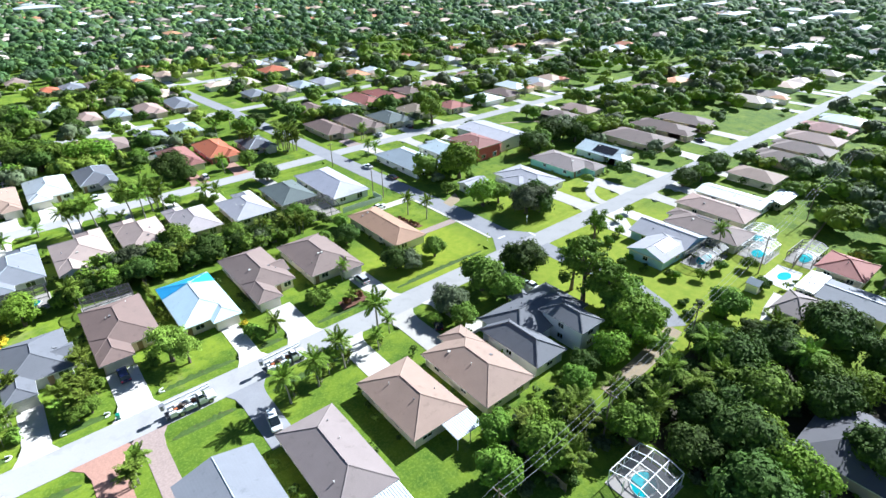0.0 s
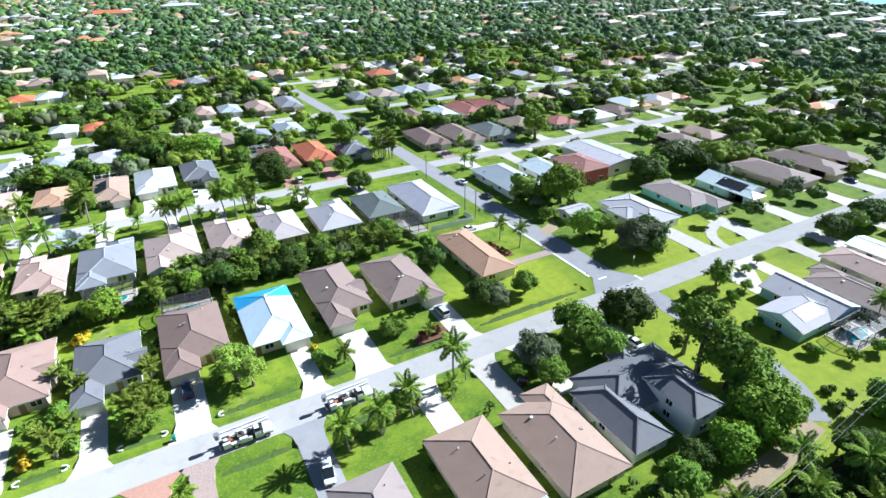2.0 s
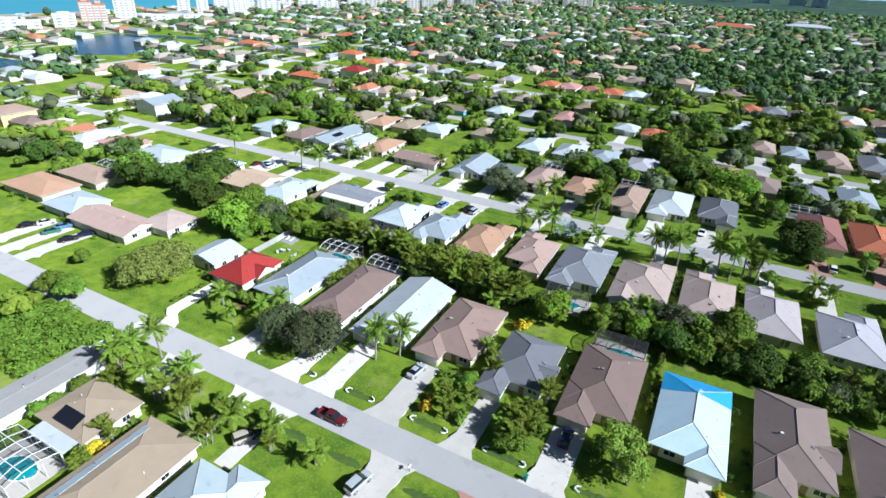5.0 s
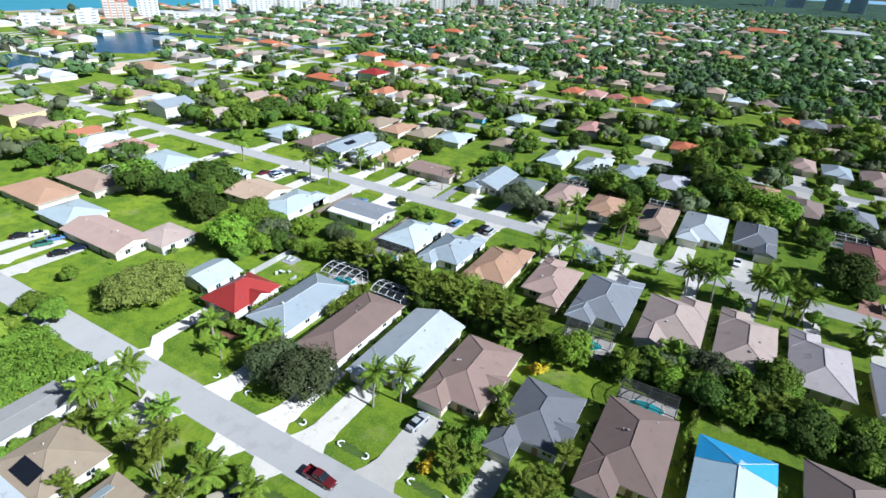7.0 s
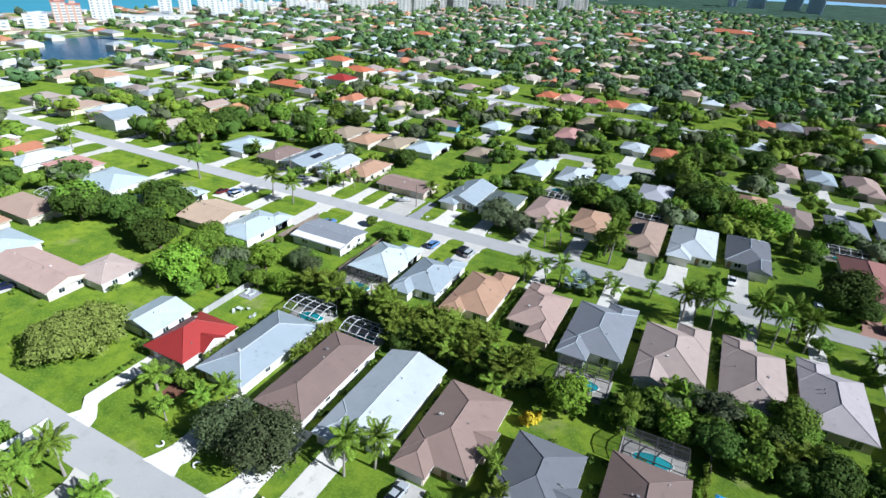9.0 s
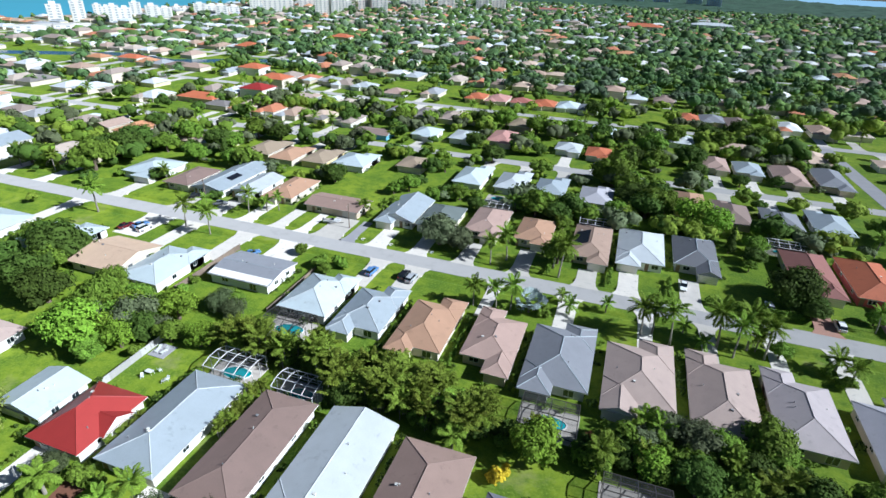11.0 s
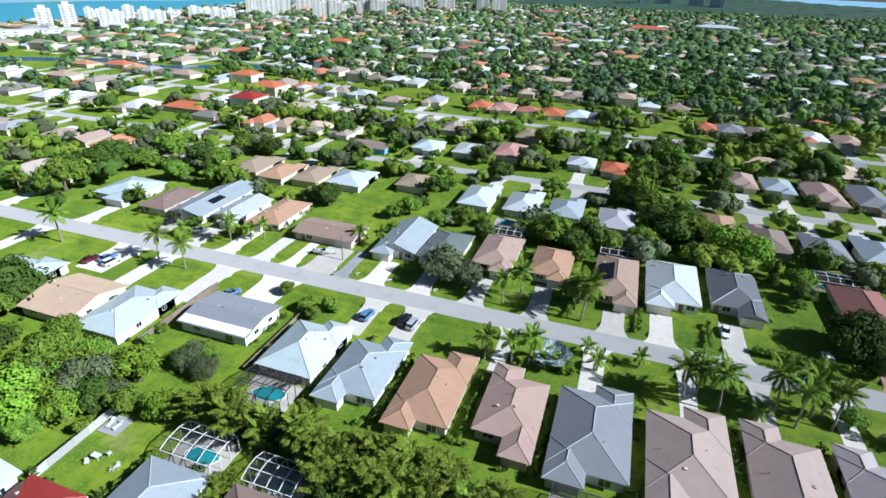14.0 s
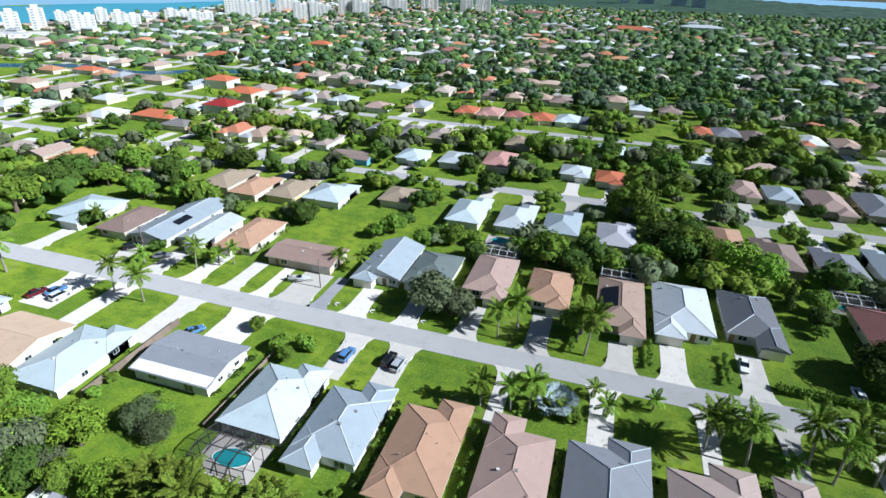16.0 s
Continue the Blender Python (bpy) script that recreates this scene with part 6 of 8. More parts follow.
# west end
for x, y, s, k in ((-136.4, 10.2, 1.02, "acacia"), (-193, 46, 1.5, "oak"), (-184, 52, 1.2, "oak"), (-178, 63, 1.4, "oak"), (-158, 5, 0.6, "mid"), (-117.8, 57, 0.62, "olive"),
            (-160, 46, 1.2, "oak"), (-170, 50, 1.2, "oak"), (-205, 52, 1.2, "mid"), (-190, 66, 1.0, "mid"), (-172, 56, 1.2, "mid"), (-139.6, 36.8, 1.5, "light"),
            (-145.5, 47.5, 1.25, "mid"), (-134, 45.4, 1.15, "grey"), (-129.6, 44.2, 0.85, "oak"), (-130.6, 52, 1.1, "shrub"), (-126.6, 38.8, 1.2, "shrub"), (-115.6, 46.4, 0.8, "light"),
            (-121.8, 58.4, 0.7, "olive"), (-119.4, 60, 0.62, "mid"), (-128, 51.6, 1.1, "light"), (-123.4, 44.4, 0.8, "mid"), (-134.2, 45.8, 1.0, "light"), (-126.8, 45.4, 0.65, "grey"), (-138.6, 47.6, 1.0, "light"), (-117, 45.6, 0.75, "light"), (-152.5, 58, 0.6, "shrub"),):
    tree(k, x, y, s)
for x, y, s, k in ((-144, 38.5, 1.2, "mid"), (-136.5, 40.5, 0.9, "light"), (-140, 52, 0.9, "mid"), (-149, 54, 1.1, "mid"), (-133, 50.5, 0.8, "mid"),
            (-138.5, 45, 0.95, "mid"), (-142, 43, 0.9, "grey"), (-131.5, 39.5, 0.9, "light"), (-134, 34.5, 0.8, "mid"), (-108.5, 47.4, 0.7, "mid"), (-127, 47.5, 1.0, "shrub"),
            (-131.4, 56, 1.4, "shrub"), (-128.6, 54, 1.2, "shrub"), (-134.6, 57, 1.3, "shrub"), (-135.6, 61, 1.1, "shrub"), (-135.8, 65, 1.0, "shrub"), (-133, 53, 0.6, "light"),):
    tree(k, x, y, s)
palm("royal", -106, 5, 0.6); palm("royal", -101, 9, 0.7)
# along street B
palm("royal", -69, 81.5, 0.85); palm("royal", -60.3, 83, 0.95); palm("coconut", -63.5, 82, 0.75); palm("coconut", -31, 84, 1.0); palm("coconut", -28.6, 85.5, 0.95); palm("coconut", -25, 82.2, 1.05)
palm("coconut", -15.2, 85.6, 1.12); palm("coconut", -9.2, 86.8, 1.12); palm("coconut", -12.4, 82.8, 0.95); palm("coconut", -6.2, 84.6, 1.0); tree("mid", -3.2, 86.2, 0.6); palm("areca", -7.4, 87.6, 1.2); tree("shrub", 7.8, 80.6, 1.4); tree("shrub", 5, 83.4, 1.1); palm("low", -18.5, 82.5, 1.1); palm("low", -22, 88.4, 0.9); palm("low", -49.4, 90.6, 1.0); palm("low", -39, 90.8, 1.0); palm("silver", -56, 83.8, 1.7); palm("silver", -54.6, 85, 1.3); tree("shrub", -57.6, 82.6, 1.2); tree("shrub", -52.8, 83.4, 1.3); palm("low", -47, 86, 1.2)
palm("low", -54, 83.4, 1.0); palm("coconut", -70.5, 103, 0.85); palm("coconut", -66.8, 106.6, 1.0); palm("coconut", -52, 103.2, 1.15); palm("coconut", -54, 106.8, 0.95)
palm("coconut", -160.6, 89.6, 1.0); palm("coconut", -151, 88.6, 0.95); palm("royal", -193, 88, 1.25); palm("coconut", -150.4, 105.6, 0.9); palm("low", -116.5, 119, 1.4); palm("royal", -109.5, 118.5, 0.7); palm("coconut", -193.5, 117, 0.7); palm("low", -165, 103.5, 1.3)
palm("low", -146, 109, 1.4); palm("royal", -143, 111, 0.7)
tree("grey", -87, 108.5, 1.35); tree("grey", -80.5, 108, 1.0); tree("mid", -53.4, 110, 1.1); tree("mid", -65, 139.5, 1.4); tree("mid", -95, 119, 0.5); tree("mid", -111, 143, 1.0); tree("mid", -115, 139, 0.7)
tree("oak", -139.5, 141, 1.0); tree("mid", -110, 128, 0.6); tree("mid", 29.5, 98 + 8, 0.95); tree("shrub", -106.5, 85.5, 1.6); tree("mid", -120, 88, 0.5); tree("shrub", -112, 84, 1.7); tree("mid", -108.5, 81, 0.5)
tree("oak", 28.4, 87, 0.95); palm("areca", 48.4, 113, 2.3); palm("areca", 50.4, 111, 1.7); palm("coconut", 20, 105, 0.7); palm("royal", 39.6, 125.4, 0.9); palm("royal", 36.5, 127, 0.8); palm("royal", 33, 150, 0.9); palm("royal", 42, 158, 0.9); palm("low", 6.5, 84.6, 1.6); palm("low", 9.6, 83.6, 1.3); tree("oak", 8, 109, 0.7); tree("mid", 20.5, 108.5, 0.6); tree("pine", -7.6, 136, 0.75); tree("mid", -3.6, 126, 0.5); tree("light", 115.4, 103.6, 1.7); tree("light", 131, 50, 1.2)
palm("royal", 49, 118, 0.85); palm("royal", 56, 124.5, 0.85); palm("royal", 46, 116, 0.85); palm("royal", 52, 129, 0.85); palm("royal", 78, 104.5, 0.7); palm("royal", 80, 106, 0.7)
for x, y, s, k in ((-234, 126, 1.4, "oak"), (-234, 144, 1.4, "oak"), (-219, 144, 1.3, "mid"), (-200, 139, 1.2, "mid"), (-184, 141, 1.1, "mid"), (-188, 178, 1.2, "oak"),
            (-47, 184, 1.35, "mid"), (-38, 180, 1.2, "mid"), (-28, 208, 1.3, "mid"), (-12, 204, 0.9, "oak"), (-17, 150, 1.5, "light"), (-11, 147, 1.4, "light"),
            (-38, 172, 1.3, "mid"), (-25, 158, 1.3, "mid"), (4, 110.5, 1.0, "oak"),):
    tree(k, x, y, s)
for x, y, s, k in ((7.5, 105.5, 0.7, "oak"), (-2, 131, 0.7, "oak"), (-1, 138, 0.9, "mid"), (-92, 143, 0.9, "mid"), (-72, 141, 0.9, "mid"), (-58, 138, 1.0, "oak"),
            (-100, 138, 0.8, "mid"), (-84, 136, 0.7, "oak"), (-55, 132, 0.8, "mid"), (-38, 140, 0.8, "oak"), (-25, 142, 0.9, "oak"), (-126, 178, 0.8, "mid"),
            (-106, 168, 0.9, "mid"), (-104, 205, 1.0, "oak"), (-82, 212, 1.1, "mid"),):
    tree(k, x, y, s)
for x, y, s, k in ((-76, 206, 0.8, "oak"), (-108, 212, 0.8, "mid"), (17, 206, 0.6, "oak"), (-31, 153, 1.2, "oak"), (-154, 189, 1.1, "grey"), (-155, 177, 1.0, "grey"),
            (3, 199, 0.7, "oak"), (-248, 169, 1.2, "oak"), (-198, 159, 1.2, "mid"), (-36, 162, 1.2, "oak"), (-40, 148, 1.0, "mid"), (-27, 166, 1.2, "oak"),
            (-38, 208, 1.2, "oak"),):
    tree(k, x, y, s)
tree("pine", -192, 146, 1.0); tree("pine", -176, 178, 1.0)

# low things round the houses, ditch grass, hedge lines
hr2 = random.Random(77)
beds_a, beds_b = [], []
for o in [o for o in scene.objects if o.parent is None and o.name.startswith("house")]:
    w = next(c for c in o.children if c.name.startswith("wall"))
    xs = [p[0] for p in w.bound_box]; ys = [p[1] for p in w.bound_box]
    X0, X1, Y0, Y1 = min(xs) + o.location.x, max(xs) + o.location.x, min(ys) + o.location.y, max(ys) + o.location.y
    for k in range(11):
        e = hr2.random()
        r = hr2.choice((0.45, 0.6, 0.8, 1.0, 1.3))
        if e < 0.35:
            p = (X0 - 0.5 - r * 0.8, hr2.uniform(Y0, Y1))
        elif e < 0.7:
            p = (X1 + 0.5 + r * 0.8, hr2.uniform(Y0, Y1))
        else:
            p = (hr2.uniform(X0, X1), hr2.choice((Y0 - 0.6 - r, Y1 + 0.6 + r)))
        if any(abs(p[0] - dx) < dw / 2 + r * 0.8 and abs(p[1] - dy) < 20 for dx, dw, dy in DRIVES):
            continue
        (beds_a if k % 2 else beds_b).append((*p, r))
leafy_stuff("garden_shrubs", "green garden shrubs planted round the houses", "shrubs", beds_a, LEAF_MID, 42, 0.36, 41, 1.5)
leafy_stuff("garden_shrubs", "dark green garden shrubs planted round the houses", "shrubs", beds_b, LEAF_DARK, 42, 0.36, 42, 1.6)


def grass_strip(x0, x1, y, width=0.9):
    """Longer, darker grass standing in a ditch."""
    out = []
    x = x0
    while x < x1:
        out.append((x, y + hr2.uniform(-width, width) * 0.5, hr2.uniform(0.45, 0.75)))
        x += 0.2
    return out


DITCH = mat("rank_ditch_grass", (0.068, 0.122, 0.016), 0.95, vary=0.35, scale=2.5, big=0.3, big_scale=0.5, bump=0.6, bump_scale=7, second=(0.10, 0.095, 0.03), second_amt=0.15)


def ditch_bed(x0, x1, y):
    """Rank dark grass and mud along the bottom of a roadside ditch."""
    v, f, n = [], [], max(4, int((x1 - x0) / 0.5))
    for i in range(n + 1):
        x = x0 + (x1 - x0) * i / n
        e = max(0.02, math.sin(math.pi * i / n)) ** 0.35
        mid = y + hr2.uniform(-0.12, 0.12)
        for s in (-1, -0.35, 0.35, 1):
            yy = mid + s * e * hr2.uniform(0.65, 1.0)
            v.append((x, yy, -swale(x, yy) + (0.03 if abs(s) == 1 else 0.03 + hr2.uniform(0.02, 0.12))))
    for i in range(n):
        for k in range(3):
            a = i * 4 + k
            f.append((a, a + 4, a + 5, a + 1))
    tagged(link_mesh("ditch_grass", v, f, DITCH), "rank dark grass along the bottom of a roadside ditch", "ditch", kind="structure")


for x0, x1 in ((-73.5, -67.6), (-59.2, -52.4), (-45.8, -38.4), (-30.2, -16), (-11, -6), (2, 14.5), (23, 50), (-88, -81)):
    ditch_bed(x0, x1, STREET_A + HALF + 3.2)
for x0, x1 in ((-53, -44.6), (-67, -60.8), (-31.5, -20.8), (-14, 0), (-77, -70)):
    ditch_bed(x0, x1, STREET_A - HALF - 3.4)
leafy_stuff("low_hedge", "clipped low green hedge along the verge", "hedge", grass_strip(-16, 5, STREET_B + HALF + 4.2, 0.3) + grass_strip(-16, 4, STREET_B + HALF + 4.7, 0.3), LEAF_MID, 40, 0.3, 52, 2.2)

# big shade trees farther back
for x, y, r, k in ((-43, 180, 7.5, "mid"), (-29, 228, 6.5, "mid"), (-14, 219, 6.5, "oak"), (-30, 157, 6, "mid"), (-65, 144, 5, "mid"), (-195, 48, 7, "mid"),
                   (-173, 61, 7.5, "oak"), (-243, 43, 6, "oak"), (-226, 116, 7.5, "mid"), (-229, 134, 7.5, "oak"), (-11, 55, 4.6, "mid"), (-21.5, 52.5, 4.2, "grey"), (-26.5, 54, 3.6, "grey"), (-92, 187, 5.5, "oak")):
    tree(k, x, y, r / TREE_KINDS[k][0])
for x, y, r, k in ((-83, 238, 6, "mid"), (-83, 216, 4.6, "mid"), (-65, 240, 6, "mid"), (-60, 225, 4.6, "oak"), (-53, 243, 6, "oak"), (-203, 156, 6.5, "oak"), (-198, 176, 6, "mid"), (-219, 157, 6.5, "mid"), (-253, 112, 6, "oak"), (-5, 262, 6.5, "oak"), (0, 247, 6, "mid"), (-60, 294, 6, "oak"), (13, 292 - 9, 6, "oak"),
                   (20, 267, 6, "mid"), (-36, 240, 6.5, "oak"), (-20, 250, 6, "mid"), (-112, 241, 6.5, "oak"), (-150, 226, 5.5, "mid"), (-174, 218, 6, "oak"), (-100, 246, 6, "mid"), (52, 152, 5, "oak"), (44, 146, 5, "mid")):
    tree(k, x, y, r / TREE_KINDS[k][0])
tree("oak", 4, 112.5, 1.35); palm("low", -61, 40.5, 1.6)

# ---------------------------------------------------------------- the rest of the suburb
FREE = random.Random(11)


def taken(x, y, dx=13.0, dy=19.0):
    return any(abs(x - a) < dx and abs(y - b) < dy for a, b in NEAR_HOUSES)


def in_water(x, y):
    coast = -790 if y < 700 else -790 - (y - 700) * 0.12
    for (ax, ay), (bx, by) in zip(CANAL_LINE, CANAL_LINE[1:]):
        u = max(0.0, min(1.0, ((x - ax) * (bx - ax) + (y - ay) * (by - ay)) / ((bx - ax) ** 2 + (by - ay) ** 2)))
        if math.hypot(x - ax - u * (bx - ax), y - ay - u * (by - ay)) < 17:
            return True
    return x < coast + 25 or (188 < y < 294 and -0.85 * x - 215 < y + 6 and -560 < x < -438 and y < -0.85 * x - 150) or (-502 < x < -438 and 110 < y < 156)


HOUSE_KINDS = []


PLAIN = []


def plain_house(x, y, face, k):
    """Houses farther off: a few kinds, repeated with different roofs."""
    PLAIN.append((x, y))
    if len(HOUSE_KINDS) <= k:
        w, d = (11.5, 12.5, 13.5, 11.0, 15.5, 12.0)[k], (20, 18, 21, 17, 12, 22)[k]
        t = house(-w / 2, w / 2, -d / 2, d / 2, "any", "any", "s", "lr"[k % 2], 0 if k == 4 else 3, axis="x" if k == 4 else "y", pitch=(0.38, 0.34, 0.4, 0.32, 0.28, 0.36)[k], gable=k == 3,
                  details=False, label="single-storey stucco house with a hip roof among trees")
        HOUSE_KINDS.append(t)
        t.matrix_basis = pose(x, y, 0, 0, 0, 0 if face == "s" else 180)
        return
    copy_thing(HOUSE_KINDS[k], pose(x, y, 0, 0, 0, 0 if face == "s" else 180))


far_lots, MIDTREES = [], []
for si, s in enumerate([STREET_A - 203, STREET_A - 101.5] + STREETS):
    for face, dy in (("s", 25.5), ("n", -28.5)):
        x = -800.0
        while x < 1500:
            x += 15.24
            px, py = x + FREE.uniform(-1, 1), s + dy + FREE.uniform(-2, 2)
            if (abs(px - CROSS_X + 4) < 13 and py < 262) or in_water(px, py) or taken(px, py) or past_crest(px, py) > -25 or FREE.random() < 0.08:
                continue
            if s < -50 and px < 125 or (s == STREET_A and face == "n" and px < 240) or (s == STREET_A and face == "s" and -235 < px < 205) or (s == STREET_B and -216 < px < 186) or (s == STREET_C and -200 < px < 48 and face == "n"):
                continue
            if py < -60 and abs(px) < 125:
                continue
            near = -330 < px < 330 and py < 330
            if near:
                if FREE.random() < (0.3 if px > 130 else 0.06):
                    continue
                plain_house(px, py, face, FREE.randrange(6) if len(HOUSE_KINDS) >= 6 else len(HOUSE_KINDS))
                drive(px + FREE.choice((-3, 3)), py + (-8 if face == "s" else 8), s + (HALF if face == "s" else -HALF), 4.6, label="pale concrete driveway among trees farther off")
                for _ in range(9):
                    MIDTREES.append((px + FREE.choice((-1, 1)) * FREE.uniform(4.5, 9), py + FREE.uniform(-22, 24), FREE.choice((1.8, 2.8, 4.0, 5.2, 6.4)) * (1.1 if px > 0 else 0.95)))
                if FREE.random() < 0.4:
                    palm("royal", px + FREE.uniform(-7, 7), py + (-14 if face == "s" else 14), FREE.uniform(0.8, 1.1))
            elif py < 1450:
                if FREE.random() > 0.08 + 0.5 * min(1.0, max(0.0, (px + 150) / 320)):
                    far_lots.append((px, py))


MIDTREES += belt(-250, 50, 139, 149, 75, 1.4, 3.8)
for x0, x1, y0, y1, n in ((-250, 50, 174, 187, 70), (-250, 50, 200, 256, 190), (-60, 50, 136, 190, 60), (66, 300, 136, 147, 60), (66, 330, 36, 50, 70), (66, 330, 78, 92, 30),
            (90, 330, -62, -42, 60), (130, 330, -100, -60, 60), (-330, -200, 40, 60, 40), (-230, -140, -30, -12, 20),):
    MIDTREES += belt(x0, x1, y0, y1, int(n * 0.85), 1.8, 6.4)
for x0, x1, y0, y1, n in ((-330, -205, -12, 10, 25), (-330, -215, 45, 92, 60), (-330, -215, 104, 150, 60), (-330, -140, 200, 250, 50), (66, 330, 112, 186, 90), (66, 330, 202, 286, 150),
            (66, 330, 14, 84, 110), (-20, 50, 240, 300, 60), (85, 330, -36, -14, 60), (96, 270, -78, -38, 130), (150, 330, 50, 94, 110), (66, 330, 100, 190, 130), (150, 330, 200, 330, 160), (-60, 60, 200, 330, 70)):
    MIDTREES += belt(x0, x1, y0, y1, int(n * 0.85), 1.8, 6.4)
MIDTREES = [q for q in MIDTREES if min(abs(q[1] - s) for s in STREETS) > 4 + q[2] * 0.6 and not taken(q[0], q[1], 6.5, 11) and (abs(q[0] - CROSS_X + 3) > 5 + q[2] or q[1] > 270)]
for a, b in NEAR_HOUSES:
    if a > 85 or b > 135 or (a < -150 and b > 90):
        for _ in range(7):
            q = (a + FREE.choice((-1, 1)) * FREE.uniform(5, 9), b + FREE.uniform(-20, 22), FREE.choice((1.8, 2.6, 3.6, 4.6, 5.8)))
            MIDTREES.append(q)
MIDTREES = [q for q in MIDTREES if min(abs(q[1] - s) for s in STREETS) > 4 + q[2] * 0.7 and not taken(q[0], q[1], 5.6 + q[2] * 0.55, 9.6 + q[2] * 0.75) and not any(abs(q[0] - a) < 4.6 + q[2] * 0.4 and abs(q[1] - b) < 8.4 + q[2] * 0.6 for a, b in PLAIN) and (abs(q[0] - CROSS_X + 3) > 5 + q[2] or q[1] > 270)
            and not any(abs(q[0] - dx) < dw / 2 + q[2] * 0.7 and abs(q[1] - dy) < 13 for dx, dw, dy in DRIVES)]
for k, (m, words) in enumerate(((LEAF_DARK, "dark green"), (LEAF_MID, "green"), (LEAF_GREY, "grey-green"), (LEAF_FRESH, "bright green"))):
    mine = [q for q in MIDTREES[k::4] if not (-206 < q[0] < -140 and -4 < q[1] < 46) and not (-142 < q[0] < -116 and 125 < q[1] < 172) and not (128 < q[0] < 156 and 60 < q[1] < 92) and not (66 < q[0] < 100 and -50 < q[1] < 38) and not (84 < q[0] < 113 and 36 < q[1] < 52) and not (94 < q[0] < 135 and -50 < q[1] < -14) and not (84 < q[0] < 130 and -60 < q[1] < -44)]
    clump_trees("yard_trees", words + " yard trees between the nearer houses", [q for q in mine if math.hypot(q[0] + 40, q[1] + 20) < 215], 22, 0.22, 31 + k, m, 5, 1.5, 0.86)
    clump_trees("yard_trees", words + " yard trees between the houses farther off", [q for q in mine if math.hypot(q[0] + 40, q[1] + 20) >= 215], 7, 0.32, 41 + k, m, 4, 1.5, 0.88)


def far_houses():
    rv, rf, wv, wf = [], [], [], []
    for x, y in far_lots:
        w, d = FREE.uniform(5.4, 7.0), FREE.uniform(7.5, 11)
        if FREE.random() < 0.3:
            w, d = d, w
        z = 2.8 if FREE.random() < 0.9 else 5.6
        h = min(w, d) * FREE.uniform(0.3, 0.42)
        o = len(rv)
        if w < d:
            e = [(x, y - d + w, z + h), (x, y + d - w, z + h)]
            fs = [(0, 1, 4), (1, 2, 5, 4), (2, 3, 5), (3, 0, 4, 5)]
        else:
            e = [(x - w + d, y, z + h), (x + w - d, y, z + h)]
            fs = [(0, 1, 5, 4), (1, 2, 5), (2, 3, 4, 5), (3, 0, 4)]
        rv += [(x - w, y - d, z), (x + w, y - d, z), (x + w, y + d, z), (x - w, y + d, z)] + e
        rf += [tuple(i + o for i in f) for f in fs] + [(o + 3, o + 2, o + 1, o)]
        o = len(wv)
        a, b = w - 0.5, d - 0.5
        wv += [(x - a, y - b, 0), (x + a, y - b, 0), (x + a, y + b, 0), (x - a, y + b, 0), (x - a, y - b, z), (x + a, y - b, z), (x + a, y + b, z), (x - a, y + b, z)]
        wf += [tuple(i + o for i in f) for f in ((0, 1, 5, 4), (1, 2, 6, 5), (2, 3, 7, 6), (3, 0, 4, 7))]
    t = empty("far_houses", 0, 0, 0, "countless low houses with mixed roofs reaching to the coast", "houses", kind="stuff")
    link_mesh("wall", wv, wf, WC["cream"], t)
    link_mesh("roof", rv, rf, ROOF_FAR, t)


far_houses()


def far_paving():
    """Driveways and patios of the far houses."""
    rng = random.Random(23)
    v, f = [], []
    for x, y in far_lots:
        s = min(STREETS, key=lambda q: abs(q - y))
        d = 1 if s > y else -1
        dx = rng.uniform(-4, 3)
        boxes = [(x + dx, x + dx + rng.uniform(4, 6.5), min(y + 7 * d, s), max(y + 7 * d, s))]
        if rng.random() < 0.55:
            boxes.append((x - rng.uniform(3, 6), x + rng.uniform(2, 5), min(y - 9 * d, y - 16 * d), max(y - 9 * d, y - 16 * d)))
        for x0, x1, y0, y1 in boxes:
            o = len(v)
            v += [(x0, y0, 0.055), (x1, y0, 0.055), (x1, y1, 0.055), (x0, y1, 0.055)]
            f.append((o, o + 1, o + 2, o + 3))
    tagged(link_mesh("far_driveways", v, f, CONCRETE), "pale driveways and patios of the far houses", "driveways", kind="stuff")


far_paving()


def far_trees():
    rng = np.random.default_rng(3)
    near, far = [], []
    for x, y in far_lots:
        close = math.hypot(x, y) < 620
        for _ in range(4 if close else 1):
            q = (x + rng.uniform(-9, 9), y + rng.uniform(-29, 27), float(rng.choice([2.2, 3.0, 4.0, 5.0, 6.0, 7.0])) * (1 if close else 1.15))
            if not in_water(q[0], q[1]) and past_crest(q[0], q[1]) < -5 and min(abs(q[1] - s) for s in STREETS) > 3.5 + q[2] * 0.5:
                (near if close else far).append(q)
    kinds = ((LEAF_HAZE, "dark green"), (LEAF_HAZE_LIGHT, "green"), (LEAF_HAZE_GREY, "grey-green"))
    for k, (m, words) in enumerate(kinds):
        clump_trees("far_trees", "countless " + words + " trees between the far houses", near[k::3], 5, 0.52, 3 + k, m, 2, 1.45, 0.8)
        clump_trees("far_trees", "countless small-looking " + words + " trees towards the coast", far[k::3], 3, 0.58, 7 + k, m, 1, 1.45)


far_trees()


